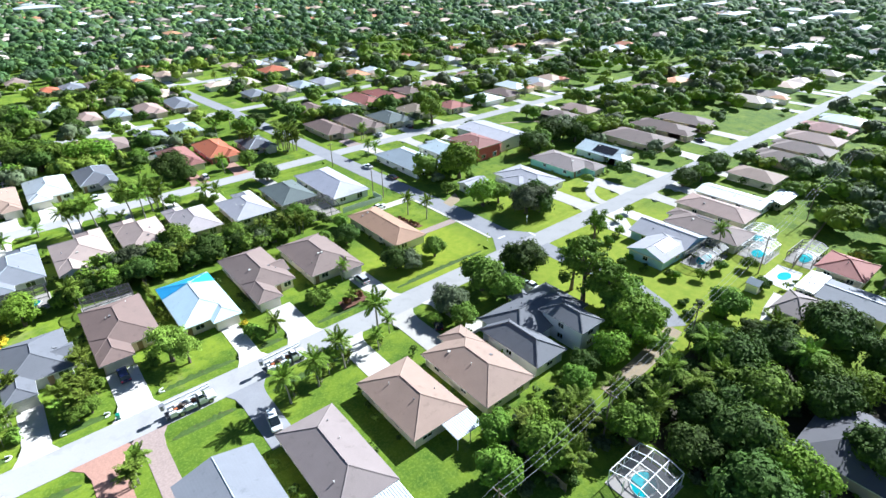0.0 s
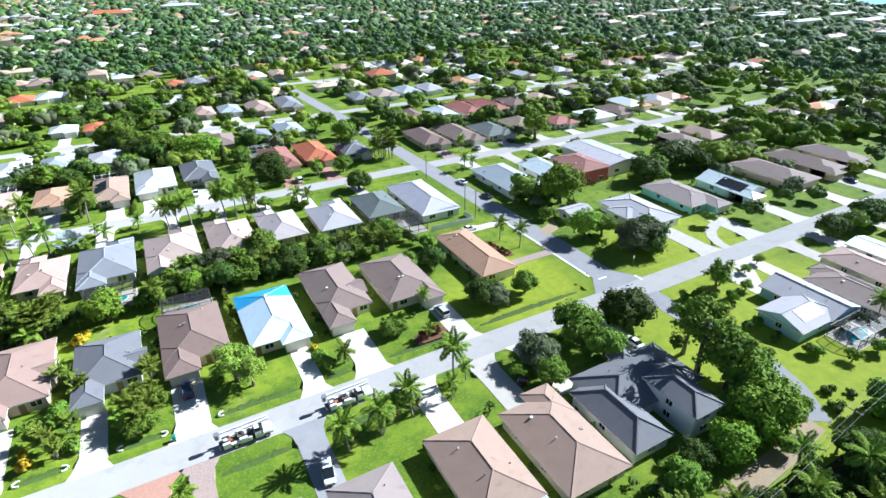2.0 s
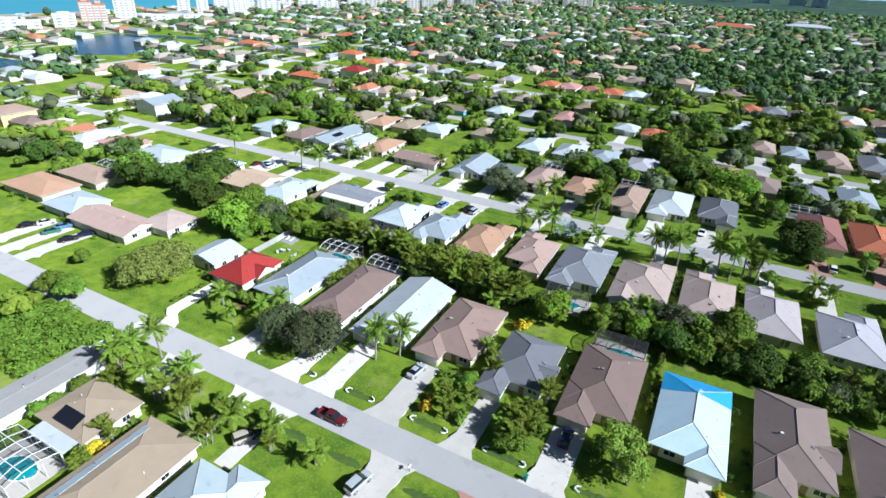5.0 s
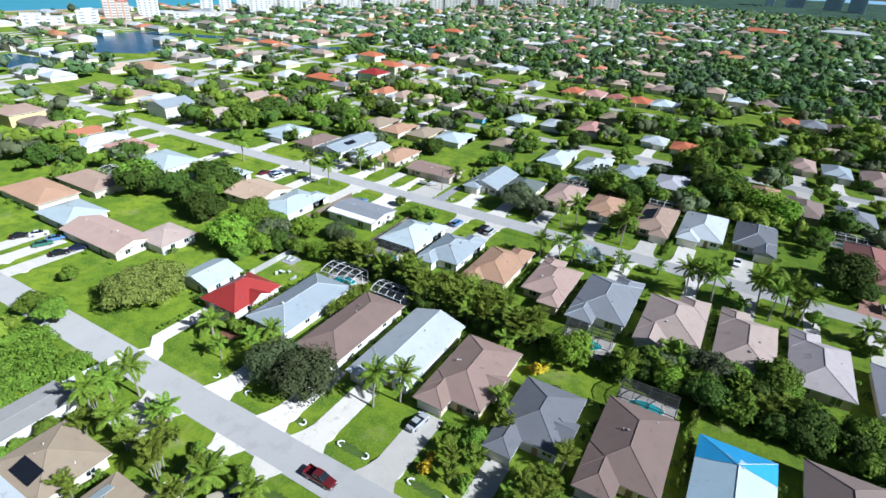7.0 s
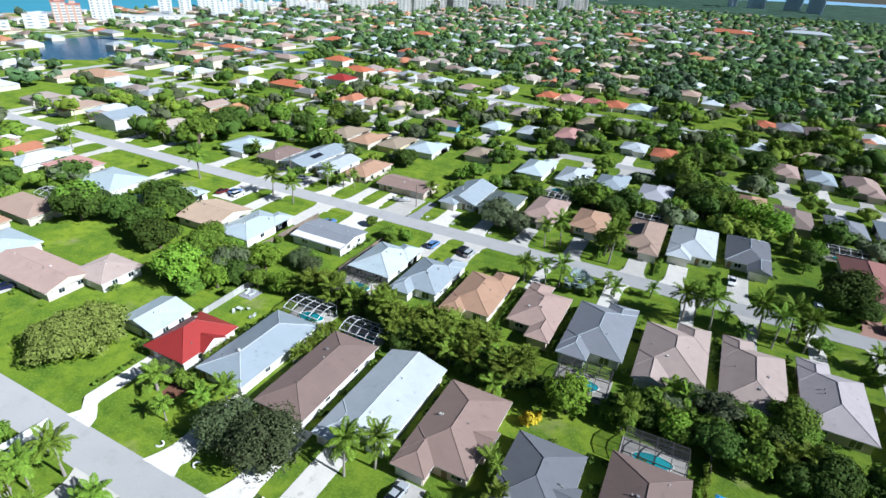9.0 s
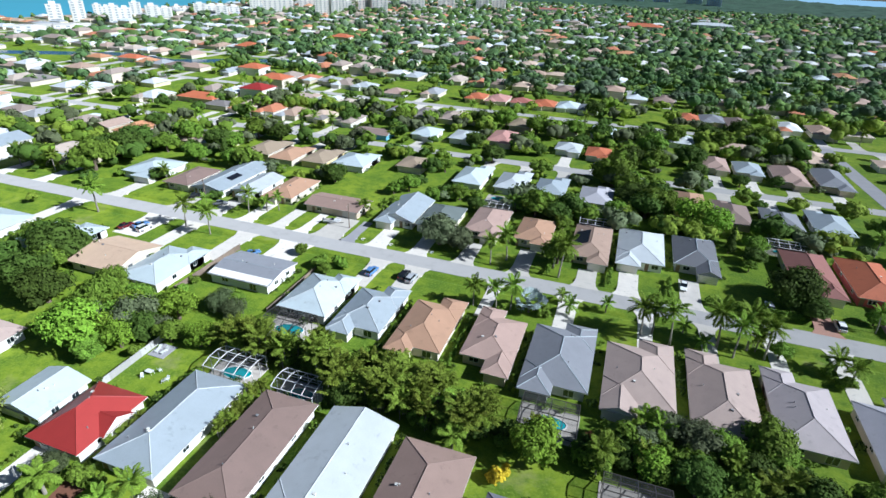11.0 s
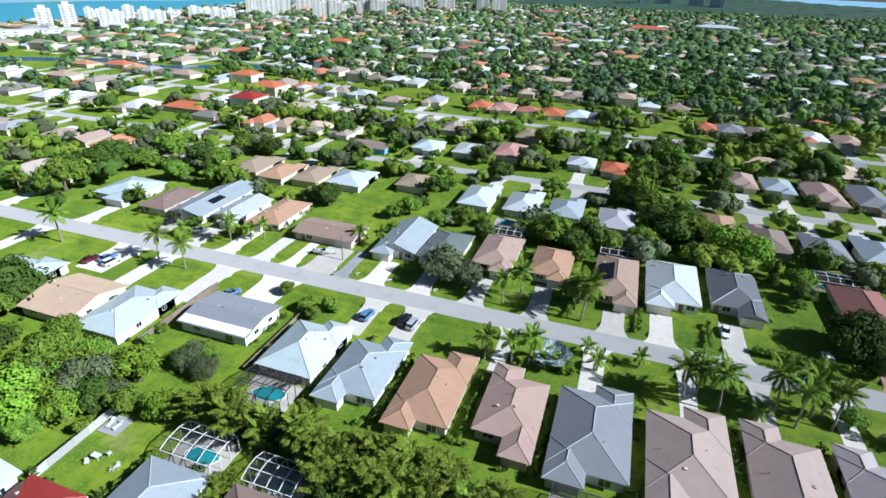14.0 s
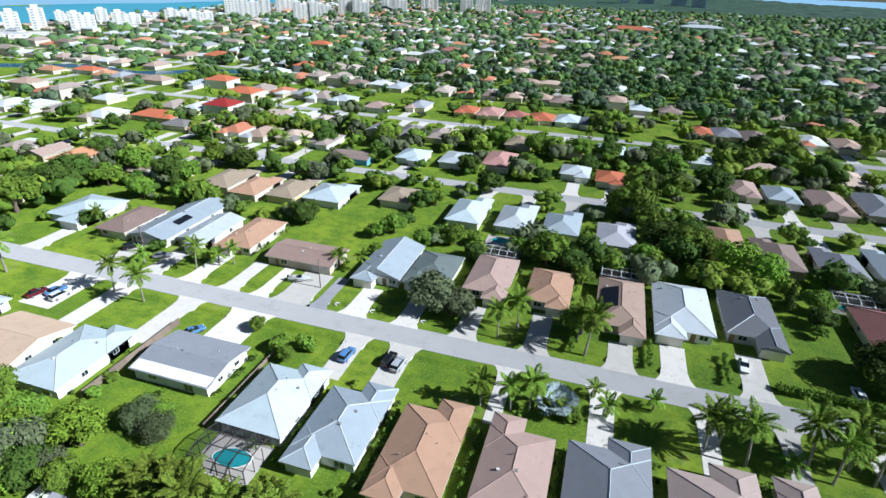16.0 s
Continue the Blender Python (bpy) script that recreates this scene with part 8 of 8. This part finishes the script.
def car(kind, colour, x, y, heading, words=""):
    """A parked car, its nose along heading (degrees)."""
    key = f"car_{kind}_{colour}"
    m = pose(x, y, 0.07, 0, 0, heading)
    if key in TEMPLATES:
        return copy_thing(TEMPLATES[key], m)
    label = words or f"parked {colour.replace('_', ' ')} {kind} with dark windows"
    t = empty("car" if kind != "pickup" else "pickup_truck", 0, 0, 0, label, "car", "parked vehicles")
    p = PAINT[colour]
    if kind == "sedan":
        loft([(-2.35, 0.35, 0.85, 0.78, 0.7), (-2.1, 0.22, 0.98, 0.88, 0.8), (-1.2, 0.2, 0.98, 0.9, 0.84), (0.9, 0.2, 0.95, 0.9, 0.84), (2.0, 0.22, 0.8, 0.88, 0.78), (2.35, 0.32, 0.66, 0.78, 0.68)]).make("body", p, t)
        loft([(-1.75, 0.93, 0.99, 0.8, 0.7), (-1.1, 0.93, 1.40, 0.8, 0.62), (0.2, 0.93, 1.43, 0.8, 0.62), (1.05, 0.9, 0.96, 0.8, 0.7)]).make("cabin_glass", CARGLASS, t)
        loft([(-1.05, 1.40, 1.45, 0.6, 0.55), (0.15, 1.42, 1.47, 0.6, 0.55)]).make("roof_panel", p, t)
        L = 2.35
    elif kind in ("suv", "van"):
        h = 1.72 if kind == "suv" else 1.82
        loft([(-2.3, 0.4, 1.0, 0.82, 0.76), (-2.15, 0.26, 1.05, 0.92, 0.86), (0.9, 0.24, 1.05, 0.93, 0.86), (2.05, 0.26, 0.98 if kind == "suv" else 0.9, 0.9, 0.8), (2.35, 0.38, 0.8, 0.8, 0.7)]).make("body", p, t)
        loft([(-2.2, 1.0, 1.1, 0.84, 0.8), (-1.95, 1.0, h - 0.05, 0.84, 0.7), (0.3, 1.0, h - 0.03, 0.84, 0.7), (1.25 if kind == "suv" else 1.6, 1.0, 1.08, 0.82, 0.76)]).make("cabin_glass", CARGLASS, t)
        loft([(-1.95, h - 0.05, h, 0.7, 0.64), (0.25, h - 0.03, h + 0.02, 0.7, 0.64)]).make("roof_panel", p, t)
        L = 2.35
    else:
        loft([(-0.9, 0.35, 1.1, 0.92, 0.86), (0.9, 0.35, 1.08, 0.93, 0.86), (1.3, 0.35, 1.08, 0.93, 0.84), (2.45, 0.38, 0.98, 0.9, 0.78), (2.75, 0.45, 0.85, 0.82, 0.72)]).make("body", p, t)
        loft([(-0.85, 1.05, 1.72, 0.82, 0.68), (0.55, 1.05, 1.74, 0.82, 0.68), (1.25, 1.03, 1.12, 0.82, 0.76)]).make("cabin_glass", CARGLASS, t)
        loft([(-0.8, 1.71, 1.77, 0.67, 0.62), (0.5, 1.73, 1.79, 0.67, 0.62)]).make("roof_panel", p, t)
        bed = Geo()
        for a in ((-2.75, -0.92, -0.93, -0.8, 0.4, 1.1), (-2.75, -0.92, 0.8, 0.93, 0.4, 1.1), (-2.8, -2.7, -0.8, 0.8, 0.4, 1.1), (-2.72, -0.9, -0.82, 0.82, 0.42, 0.6)):
            bed.box(*a)
        bed.make("truck_bed", p, t)
        L = 2.75
    for sx in (-L * 0.6, L * 0.6):
        for sy in (-0.8, 0.8):
            wheel(t, sx, sy, 0.36 if kind != "sedan" else 0.32)
    for sy in (-0.6, 0.6):
        Geo().box(L - 0.12, L + 0.02, sy - 0.17, sy + 0.17, 0.6, 0.74).make("headlight", LAMP, t)
        Geo().box(-L - 0.02, -L + 0.1, sy - 0.15, sy + 0.15, 0.72, 0.9).make("tail_light", TAIL, t)
    Geo().box(L - 0.06, L + 0.06, -0.75, 0.75, 0.32, 0.48).make("bumper", CHROME, t)
    TEMPLATES[key] = t
    t.matrix_basis = m
    return t


def bucket_truck(x, y, heading):
    """A white utility lift truck: chassis, cab, tool body, turret, folded boom and bucket."""
    key, m = "bucket_truck", pose(x, y, 0.07, 0, 0, heading)
    if key in TEMPLATES:
        return copy_thing(TEMPLATES[key], m)
    W = PAINT["white"]
    t = empty("bucket_truck", 0, 0, 0, "white utility bucket truck with a folded boom parked on the street", "truck", "bucket trucks")
    Geo().box(-4.0, 3.4, -0.5, 0.5, 0.55, 0.85).make("chassis", CHROME, t)
    loft([(1.2, 0.6, 1.9, 1.05, 0.98), (2.3, 0.6, 1.8, 1.05, 0.95), (2.6, 0.6, 1.55, 1.05, 0.9), (3.9, 0.6, 1.4, 1.0, 0.85), (4.1, 0.65, 1.2, 0.95, 0.8)]).make("cab", W, t)
    loft([(1.25, 1.75, 2.5, 0.98, 0.82), (2.0, 1.75, 2.5, 0.98, 0.82), (2.6, 1.6, 1.7, 0.95, 0.85)]).make("cabin_glass", CARGLASS, t)
    loft([(1.25, 2.5, 2.6, 0.85, 0.78), (2.0, 2.5, 2.58, 0.85, 0.78)]).make("cab_roof", W, t)
    for sy in (-1, 1):
        for x0, x1, top in ((-3.7, -2.55, 1.7), (-2.5, -1.25, 1.35), (-1.2, 0.1, 1.7), (0.15, 0.75, 1.45)):
            y0, y1 = sorted((sy * 0.68, sy * 1.14))
            Geo().box(x0, x1, y0, y1, 0.95 if x0 == -2.5 else 0.72, top).make("tool_locker", W, t)
            y0, y1 = sorted((sy * 1.14, sy * 1.165))
            Geo().box(x0 + 0.08, x1 - 0.08, y0, y1, 1.0 if x0 == -2.5 else 0.8, top - 0.1).make("locker_door", FRAMEM, t)
        Geo().box(0.8, 1.1, *sorted((sy * 0.9, sy * 1.25)), 0.1, 0.9).make("outrigger", CHROME, t)
        Geo().box(3.95, 4.13, sy * 0.7 - 0.16, sy * 0.7 + 0.16, 0.85, 1.05).make("headlight", LAMP, t)
        Geo().box(2.2, 2.45, *sorted((sy * 1.02, sy * 1.3)), 1.5, 1.85).make("mirror", CHROME, t)
    STEEL = mat("worn_steel", (0.12, 0.12, 0.12), 0.6, vary=0.3)
    Geo().box(-3.8, 1.05, -0.68, 0.68, 0.8, 0.98).make("bed_floor", STEEL, t)
    Geo().box(-4.3, -3.75, -1.1, 1.1, 0.55, 0.7).make("rear_bumper", STEEL, t)
    Geo().tube([(-0.3, 0.1, 0.95), (-0.3, 0.1, 2.35)], [0.4, 0.32], 12).make("turret", W, t)
    Geo().bar((-0.5, 0.2, 2.45), (3.5, 0.3, 2.75), 0.3).bar((3.5, 0.3, 2.75), (3.6, 0.62, 3.0), 0.24).make("lower_boom", W, t)
    Geo().bar((3.7, 0.66, 3.0), (-3.9, 0.66, 2.75), 0.26).make("upper_boom", W, t)
    Geo().tube([(-4.3, 0.5, 1.95), (-4.3, 0.5, 3.0)], [0.4, 0.47], 10).make("bucket", PAINT["grey"], t)
    Geo().bar((-3.9, 0.66, 2.75), (-4.3, 0.5, 2.4), 0.16).make("bucket_arm", STEEL, t)
    for k in range(3):
        Geo().box(1.08, 1.14, -0.7 + 0.5 * k, -0.3 + 0.5 * k, 1.0, 2.3).make("headboard", STEEL, t)
    for sx, r in ((-1.85, 0.48), (3.0, 0.48)):
        for sy in (-0.95, 0.95):
            wheel(t, sx, sy, r, 0.32)
    for k, (bx, by, c) in enumerate(((-3.2, 0.2, LAMP), (-2.5, -0.2, mat("orange_cone", (0.4, 0.12, 0.04), 0.6)), (-1.6, 0.3, WOODF), (-1.1, -0.3, WOODF), (0.5, -0.2, MULCH))):
        Geo().box(bx - 0.3, bx + 0.3, by - 0.25, by + 0.25, 1.05, 1.5 + 0.1 * k).make("tool_crate", c, t)
    TEMPLATES[key] = t
    t.matrix_basis = m
    return t


bucket_truck(-26.7, -7.1, 0)
bucket_truck(-9.2, -7.2, 0)
car("pickup", "dark_red", -70.6, -6.2, 0, "dark red pickup truck parked on the street")
car("suv", "silver", -59, -14.8, 80); car("sedan", "silver", -64.2, 11.4, 83, "silver sedan parked on a driveway"); car("suv", "navy", -34, 9.3, 90); car("van", "silver", 17.8, 8.6, 92, "silver minivan parked on a driveway")
car("van", "white", -17.3, -20, -100, "white van parked on a worn driveway"); car("suv", "black", 20.6, -17, 60)
car("suv", "blue", -97.8, 86, 85); car("suv", "silver", -86.9, 86.6, 86); car("suv", "black", -89.2, 87.4, 86); car("sedan", "white", -21, 109.5, -95); 
car("suv", "black", -174.5, 109, 60); car("sedan", "grey", -163, 107.6, 30); car("sedan", "blue", -173, 85, 75); car("sedan", "blue", -132, 82.5, 60)
for x, y, c in ((-191, 9.5, "black"), (-182, 14, "blue"), (-181.5, 10.5, "green"), (-173, 10.2, "black"), (-172, 14.6, "navy"), (-188.5, 13, "white")):
    car("sedan", c, x, y, 65)
car("suv", "white", 46.8, -10.6, 88); car("sedan", "silver", 43.9, -15.4, 92); car("sedan", "white", 46.4, -19.6, 90); car("sedan", "dark_red", -176.4, 82.8, 80); car("suv", "white", -170.2, 83.6, 85); car("suv", "silver", 157, 7.5, 80); car("sedan", "grey", 159, 8.5, 80); car("sedan", "navy", 178, 8.5, 75); car("sedan", "white", 61.5, 74, 95); car("sedan", "black", 62, 59, 95)
car("sedan", "white", 44.5, 41, 0); car("suv", "beige", -80, -16.5, 60); car("sedan", "navy", -78.6, -14.2, 60); car("sedan", "silver", 86.5, 104, 80); car("suv", "black", 103, 104.5, 80); car("sedan", "white", -1.5, 107, 90)
car("van", "white", 12.5, 104, 90)

# ---------------------------------------------------------------- small roof things
def on_slope(name, cx, cy, w, d, z, tilt, axis, material, label, category, n=1, m=1):
    """Panels lying on a roof slope."""
    t = empty(name, cx, cy, z, label, category)
    t.rotation_euler = (0, tilt, 0) if axis == "y" else (tilt, 0, 0)
    for i in range(n):
        for j in range(m):
            a, b = -w / 2 + w * i / n, -d / 2 + d * j / m
            Geo().box(a + 0.03, a + w / n - 0.03, b + 0.03, b + d / m - 0.03, 0.04, 0.1).make("panel", material, t)
    return t


SOLAR = mat("solar_panel", (0.014, 0.016, 0.024), 0.38, vary=0.05, spec=0.3)


def roof_tarp(label, pts, material, n=7, lift=0.06):
    """A wrinkled tarp laid on a roof slope: pts are three or four corners."""
    q = [Vector(p) for p in pts]
    if len(q) == 3:
        q.append(q[2].copy())
    v, f = [], []
    for j in range(n + 1):
        for i in range(n + 1):
            p = q[0].lerp(q[1], i / n).lerp(q[3].lerp(q[2], i / n), j / n)
            v.append(p + Vector((0, 0, lift + 0.04 * noise.noise(p * 0.9))))
    m = n + 1
    f = [(j * m + i, j * m + i + 1, (j + 1) * m + i + 1, (j + 1) * m + i) for j in range(n) for i in range(n)]
    ob = link_mesh("tarp", v, f, material)
    return tagged(ob, label, "tarp", "roof tarps")


ridge = 2.65 + 5.9 * 0.36
roof_tarp("bright blue tarp over the back hip of a roof", [(-21.8, 33.3, 2.65), (-10, 33.3, 2.65), (-15.6, 27.2, ridge), (-16.2, 27.2, ridge)], RC["sky"])
roof_tarp("bright blue tarp strip over the other roof edge", [(-10, 28.2, 2.65), (-15.55, 27.3, ridge - 0.06), (-15.5, 27.35, ridge - 0.04), (-10, 33.2, 2.65)], RC["sky"])
roof_tarp("bright blue tarp strip over a roof edge", [(-21.8, 27.6, 2.65), (-21.8, 33.2, 2.65), (-16.2, 27.3, ridge - 0.06), (-18.6, 27.3, 2.65 + 3.2 * 0.36)], RC["sky"])
on_slope("solar_panels", 81.6, -32.95, 6.8, 3.2, 2.68 + 3.35 * 0.36, math.atan(0.36), "x", SOLAR, "dark solar panels on a pale gable roof", "solar panels", 5, 2)
on_slope("solar_panels", 104.4, -33, 2.6, 9, 2.66 + 2.6 * 0.28, math.atan(0.28), "y", SOLAR, "dark pool heating panels on a taupe roof", "solar panels", 2, 6)
on_slope("solar_panels", 131.7, 21, 4.2, 9, 2.65 + 3.2 * 0.38, -math.atan(0.38), "y", SOLAR, "dark solar panels on a pale roof slope", "solar panels", 2, 5)
on_slope("solar_panels", -48.2, 122.0, 4.0, 9.0, 2.68 + 2.85 * 0.38, -math.atan(0.38), "y", SOLAR, "black pool heating panels on a tan roof slope", "solar panels", 1, 8)
on_slope("solar_panels", -169, 123, 2.4, 6, 2.65 + 3.6 * 0.26, math.atan(0.26), "y", SOLAR, "dark solar panels on a grey roof", "solar panels", 2, 4)
on_slope("solar_panels", -104.9, -29.4, 5.2, 2.6, 2.65 + 1.7 * 0.34 + 0.45, math.atan(0.34), "x", SOLAR, "black pool heating panels on a sand roof", "solar panels", 4, 1)
on_slope("roof_panel_strip", -92.6, -33, 2.0, 17, 2.65 + 2.6 * 0.34, -math.atan(0.34), "y", RC["pale"], "pale metal strip over a lower roof slope", "roof panel")
on_slope("roof_panel_strip", -124.2, 68.0, 17.0, 2.4, 2.65 + 1.4 * 0.16, math.atan(0.16), "x", LINE, "white coated strip along a low roof eave", "roof panel")


def patio_roof(x0, x1, y0, y1, z, words):
    """A white corrugated patio cover on posts against a house."""
    t = empty("patio_cover", (x0 + x1) / 2, (y0 + y1) / 2, 0, words, "patio cover")
    a, b = (x1 - x0) / 2, (y1 - y0) / 2
    n = int((x1 - x0) / 0.4)
    v, f = [], []
    for i in range(n * 2 + 1):
        x = -a + 2 * a * i / (n * 2)
        zz = z + (0.07 if i % 2 else 0.0)
        v += [(x, -b, zz - 0.25), (x, b, zz)]
    f = [(2 * i, 2 * i + 2, 2 * i + 3, 2 * i + 1) for i in range(n * 2)]
    link_mesh("corrugated_sheet", v, f, RC["white"], t)
    for x in (-a + 0.1, 0, a - 0.1):
        Geo().box(x - 0.05, x + 0.05, -b + 0.05, -b + 0.15, 0, z - 0.25).make("post", ALU, t)
    return t


patio_roof(-18, -8.8, -48, -44, 2.45, "white corrugated patio cover behind a brown roofed house")
patio_roof(2.5, 8, -44.2, -40.2, 2.5, "white flat patio cover behind a tan roofed house")
patio_roof(-108.4, -99.2, -34.2, -31.6, 3.1, "white flat cover between a sand roofed house and a pool cage")


def lawn_chair(x, y, rz):
    key, m = "lawn_chair", pose(x, y, 0, 0, 0, rz)
    if key in TEMPLATES:
        return copy_thing(TEMPLATES[key], m)
    t = empty("lawn_chair", 0, 0, 0, "white plastic lawn chair on the back lawn", "chair", "lawn chairs")
    Geo().box(-0.28, 0.28, -0.28, 0.28, 0.38, 0.44).make("seat", VINYL, t)
    Geo().add([(-0.28, 0.24, 0.42), (0.28, 0.24, 0.42), (0.26, 0.42, 0.95), (-0.26, 0.42, 0.95), (-0.28, 0.29, 0.42), (0.28, 0.29, 0.42), (0.26, 0.47, 0.95), (-0.26, 0.47, 0.95)],
              [(0, 1, 2, 3), (7, 6, 5, 4), (0, 3, 7, 4), (1, 5, 6, 2), (2, 6, 7, 3)]).make("backrest", VINYL, t)
    for sx in (-0.25, 0.25):
        for sy in (-0.25, 0.25):
            Geo().box(sx - 0.025, sx + 0.025, sy - 0.025, sy + 0.025, 0, 0.38).make("leg", VINYL, t)
        Geo().box(sx - 0.03, sx + 0.03, -0.28, 0.3, 0.6, 0.64).make("armrest", VINYL, t)
    TEMPLATES[key] = t
    t.matrix_basis = m
    return t


for x, y, rz in ((-116.2, 33.8, 40), (-111.6, 34.2, -60), (-114.4, 36.4, 160), (-111.2, 34.9, 10)):
    lawn_chair(x - 4.2, y, rz)


def sun_lounger(x, y, rz):
    t = empty("sun_lounger", x, y, 0.1, "white plastic sun lounger on a small patio", "sun lounger", "sun loungers")
    t.matrix_basis = pose(x, y, 0.1, 0, 0, rz)
    Geo().box(-0.33, 0.33, -0.95, 0.45, 0.3, 0.37).make("seat", VINYL, t)
    Geo().add([(-0.33, 0.45, 0.31), (0.33, 0.45, 0.31), (0.33, 1.0, 0.78), (-0.33, 1.0, 0.78), (-0.33, 0.41, 0.37), (0.33, 0.41, 0.37), (0.33, 0.96, 0.84), (-0.33, 0.96, 0.84)],
              [(4, 5, 6, 7), (3, 2, 1, 0), (0, 1, 5, 4), (1, 2, 6, 5), (2, 3, 7, 6), (3, 0, 4, 7)]).make("backrest", VINYL, t)
    for sx in (-0.28, 0.28):
        for sy in (-0.85, 0.4):
            Geo().box(sx - 0.03, sx + 0.03, sy - 0.03, sy + 0.03, 0, 0.31).make("leg", VINYL, t)


slab("patio", [(-124.9, 39.4), (-121, 39.4), (-121, 43.4), (-124.9, 43.4)], 0.1, PATCH, "grey concrete patio slab on the back lawn", "patio", 0.3)
sun_lounger(-123.8, 41.3, 10); sun_lounger(-122.2, 41.3, -8)
t = empty("garden_table", -120, 35.2, 0, "white garden table on the back lawn", "table")
Geo().box(-0.8, 0.8, -0.45, 0.45, 0.7, 0.75).make("tabletop", VINYL, t)
for sx in (-0.7, 0.7):
    for sy in (-0.35, 0.35):
        Geo().box(sx - 0.03, sx + 0.03, sy - 0.03, sy + 0.03, 0, 0.7).make("leg", VINYL, t)


def shed(x, y, w, d, roof, words):
    t = empty("garden_shed", x, y, 0, words, "shed", "garden sheds")
    Geo().box(-w / 2, w / 2, -d / 2, d / 2, -0.1, 2.1).make("wall", WC["white"], t)
    v, f, g, cl, zr = roof_faces(-w / 2 - 0.15, w / 2 + 0.15, -d / 2 - 0.15, d / 2 + 0.15, 2.1, 0.5, "y", False, False)
    low = [(a, b, c - 0.08) for a, b, c in v[:4]]
    link_mesh("roof", v + low, f + g + [(0, 6, 7, 1), (1, 7, 8, 2), (2, 8, 9, 3), (3, 9, 6, 0)], RC[roof], t)
    Geo().box(-0.45, 0.45, -d / 2 - 0.03, -d / 2, 0, 1.9).make("door", FRAMEM, t)


shed(10, 45.6, 2.6, 2.2, "white", "small white garden shed behind the house")
shed(83.6, -54, 3.2, 2.6, "lgrey", "small white garden shed beside the pool deck")


def boat(x, y, rz):
    t = empty("boat", 0, 0, 0, "white motor boat on a trailer in a driveway", "boat")
    loft([(-2.6, 0.55, 1.15, 0.8, 0.95), (0, 0.5, 1.2, 0.85, 1.05), (1.6, 0.6, 1.3, 0.55, 0.85), (2.9, 0.95, 1.4, 0.08, 0.12)]).make("hull", PAINT["white"], t)
    Geo().box(-2.2, 0.9, -0.7, 0.7, 1.12, 1.22).make("deck", DECK, t)
    loft([(0.0, 1.2, 1.75, 0.6, 0.45), (0.7, 1.2, 1.4, 0.6, 0.5)]).make("windscreen", CARGLASS, t)
    Geo().box(-2.9, -2.5, -0.2, 0.2, 0.6, 1.5).make("outboard_motor", PAINT["black"], t)
    for sy in (-0.9, 0.9):
        wheel(t, -0.8, sy, 0.3, 0.18)
    Geo().bar((-2.2, 0, 0.42), (3.6, 0, 0.42), 0.12).make("trailer_frame", CHROME, t)
    t.matrix_basis = pose(x, y, 0.07, 0, 0, rz)


boat(-122.5, 109, 15)


def sign_post(x, y, rz):
    t = empty("street_sign", x, y, 0, "small street sign on a thin galvanised post", "sign")
    t.matrix_basis = pose(x, y, 0, 0, 0, rz)
    Geo().tube([(0, 0, -0.2), (0, 0, 2.6)], [0.03, 0.03], 6).make("post", ALU, t)
    Geo().tube([(0, -0.02, 2.25), (0, 0.02, 2.25)], [0.38, 0.38], 8).make("plate", ALU, t)


sign_post(70.4, 3.6, 20); sign_post(54.6, 3.4, 90)


# ---------------------------------------------------------------- kerbside things
def wheeled_bin(x, y, rz):
    t = empty("wheeled_bin", x, y, 0.02, "green plastic wheeled bin standing at a driveway corner", "bin")
    t.rotation_euler[2] = radians(rz)
    G = mat("green_bin_plastic", (0.02, 0.22, 0.14), 0.5, vary=0.08)
    loft([(-0.28, 0.12, 1.0, 0.26, 0.3), (0.3, 0.06, 0.98, 0.24, 0.3)]).make("body", G, t)
    loft([(-0.34, 1.0, 1.06, 0.32, 0.3), (0.36, 0.98, 1.08, 0.32, 0.3)]).make("lid", G, t)
    for sy in (-0.28, 0.28):
        Geo().tube([(-0.28, sy - 0.03, 0.11), (-0.28, sy + 0.03, 0.11)], [0.11, 0.11], 10).make("wheel", TYRE, t)


def mailbox(x, y, rz):
    t = empty("mailbox", x, y, 0.0, "white kerbside mailbox on a wooden post", "mailbox")
    t.rotation_euler[2] = radians(rz)
    Geo().box(-0.06, 0.06, -0.06, 0.06, -0.2, 1.0).make("post", WOODF, t)
    Geo().tube([(-0.42, 0, 1.16), (0.42, 0, 1.16)], [0.15, 0.15], 12).make("box", FRAMEM, t)
    Geo().box(0.1, 0.28, 0.15, 0.17, 1.16, 1.4).make("flag", RC["red"], t)


wheeled_bin(-37.2, -1.4, 80)
mailbox(-53.6, -8.9, 90)
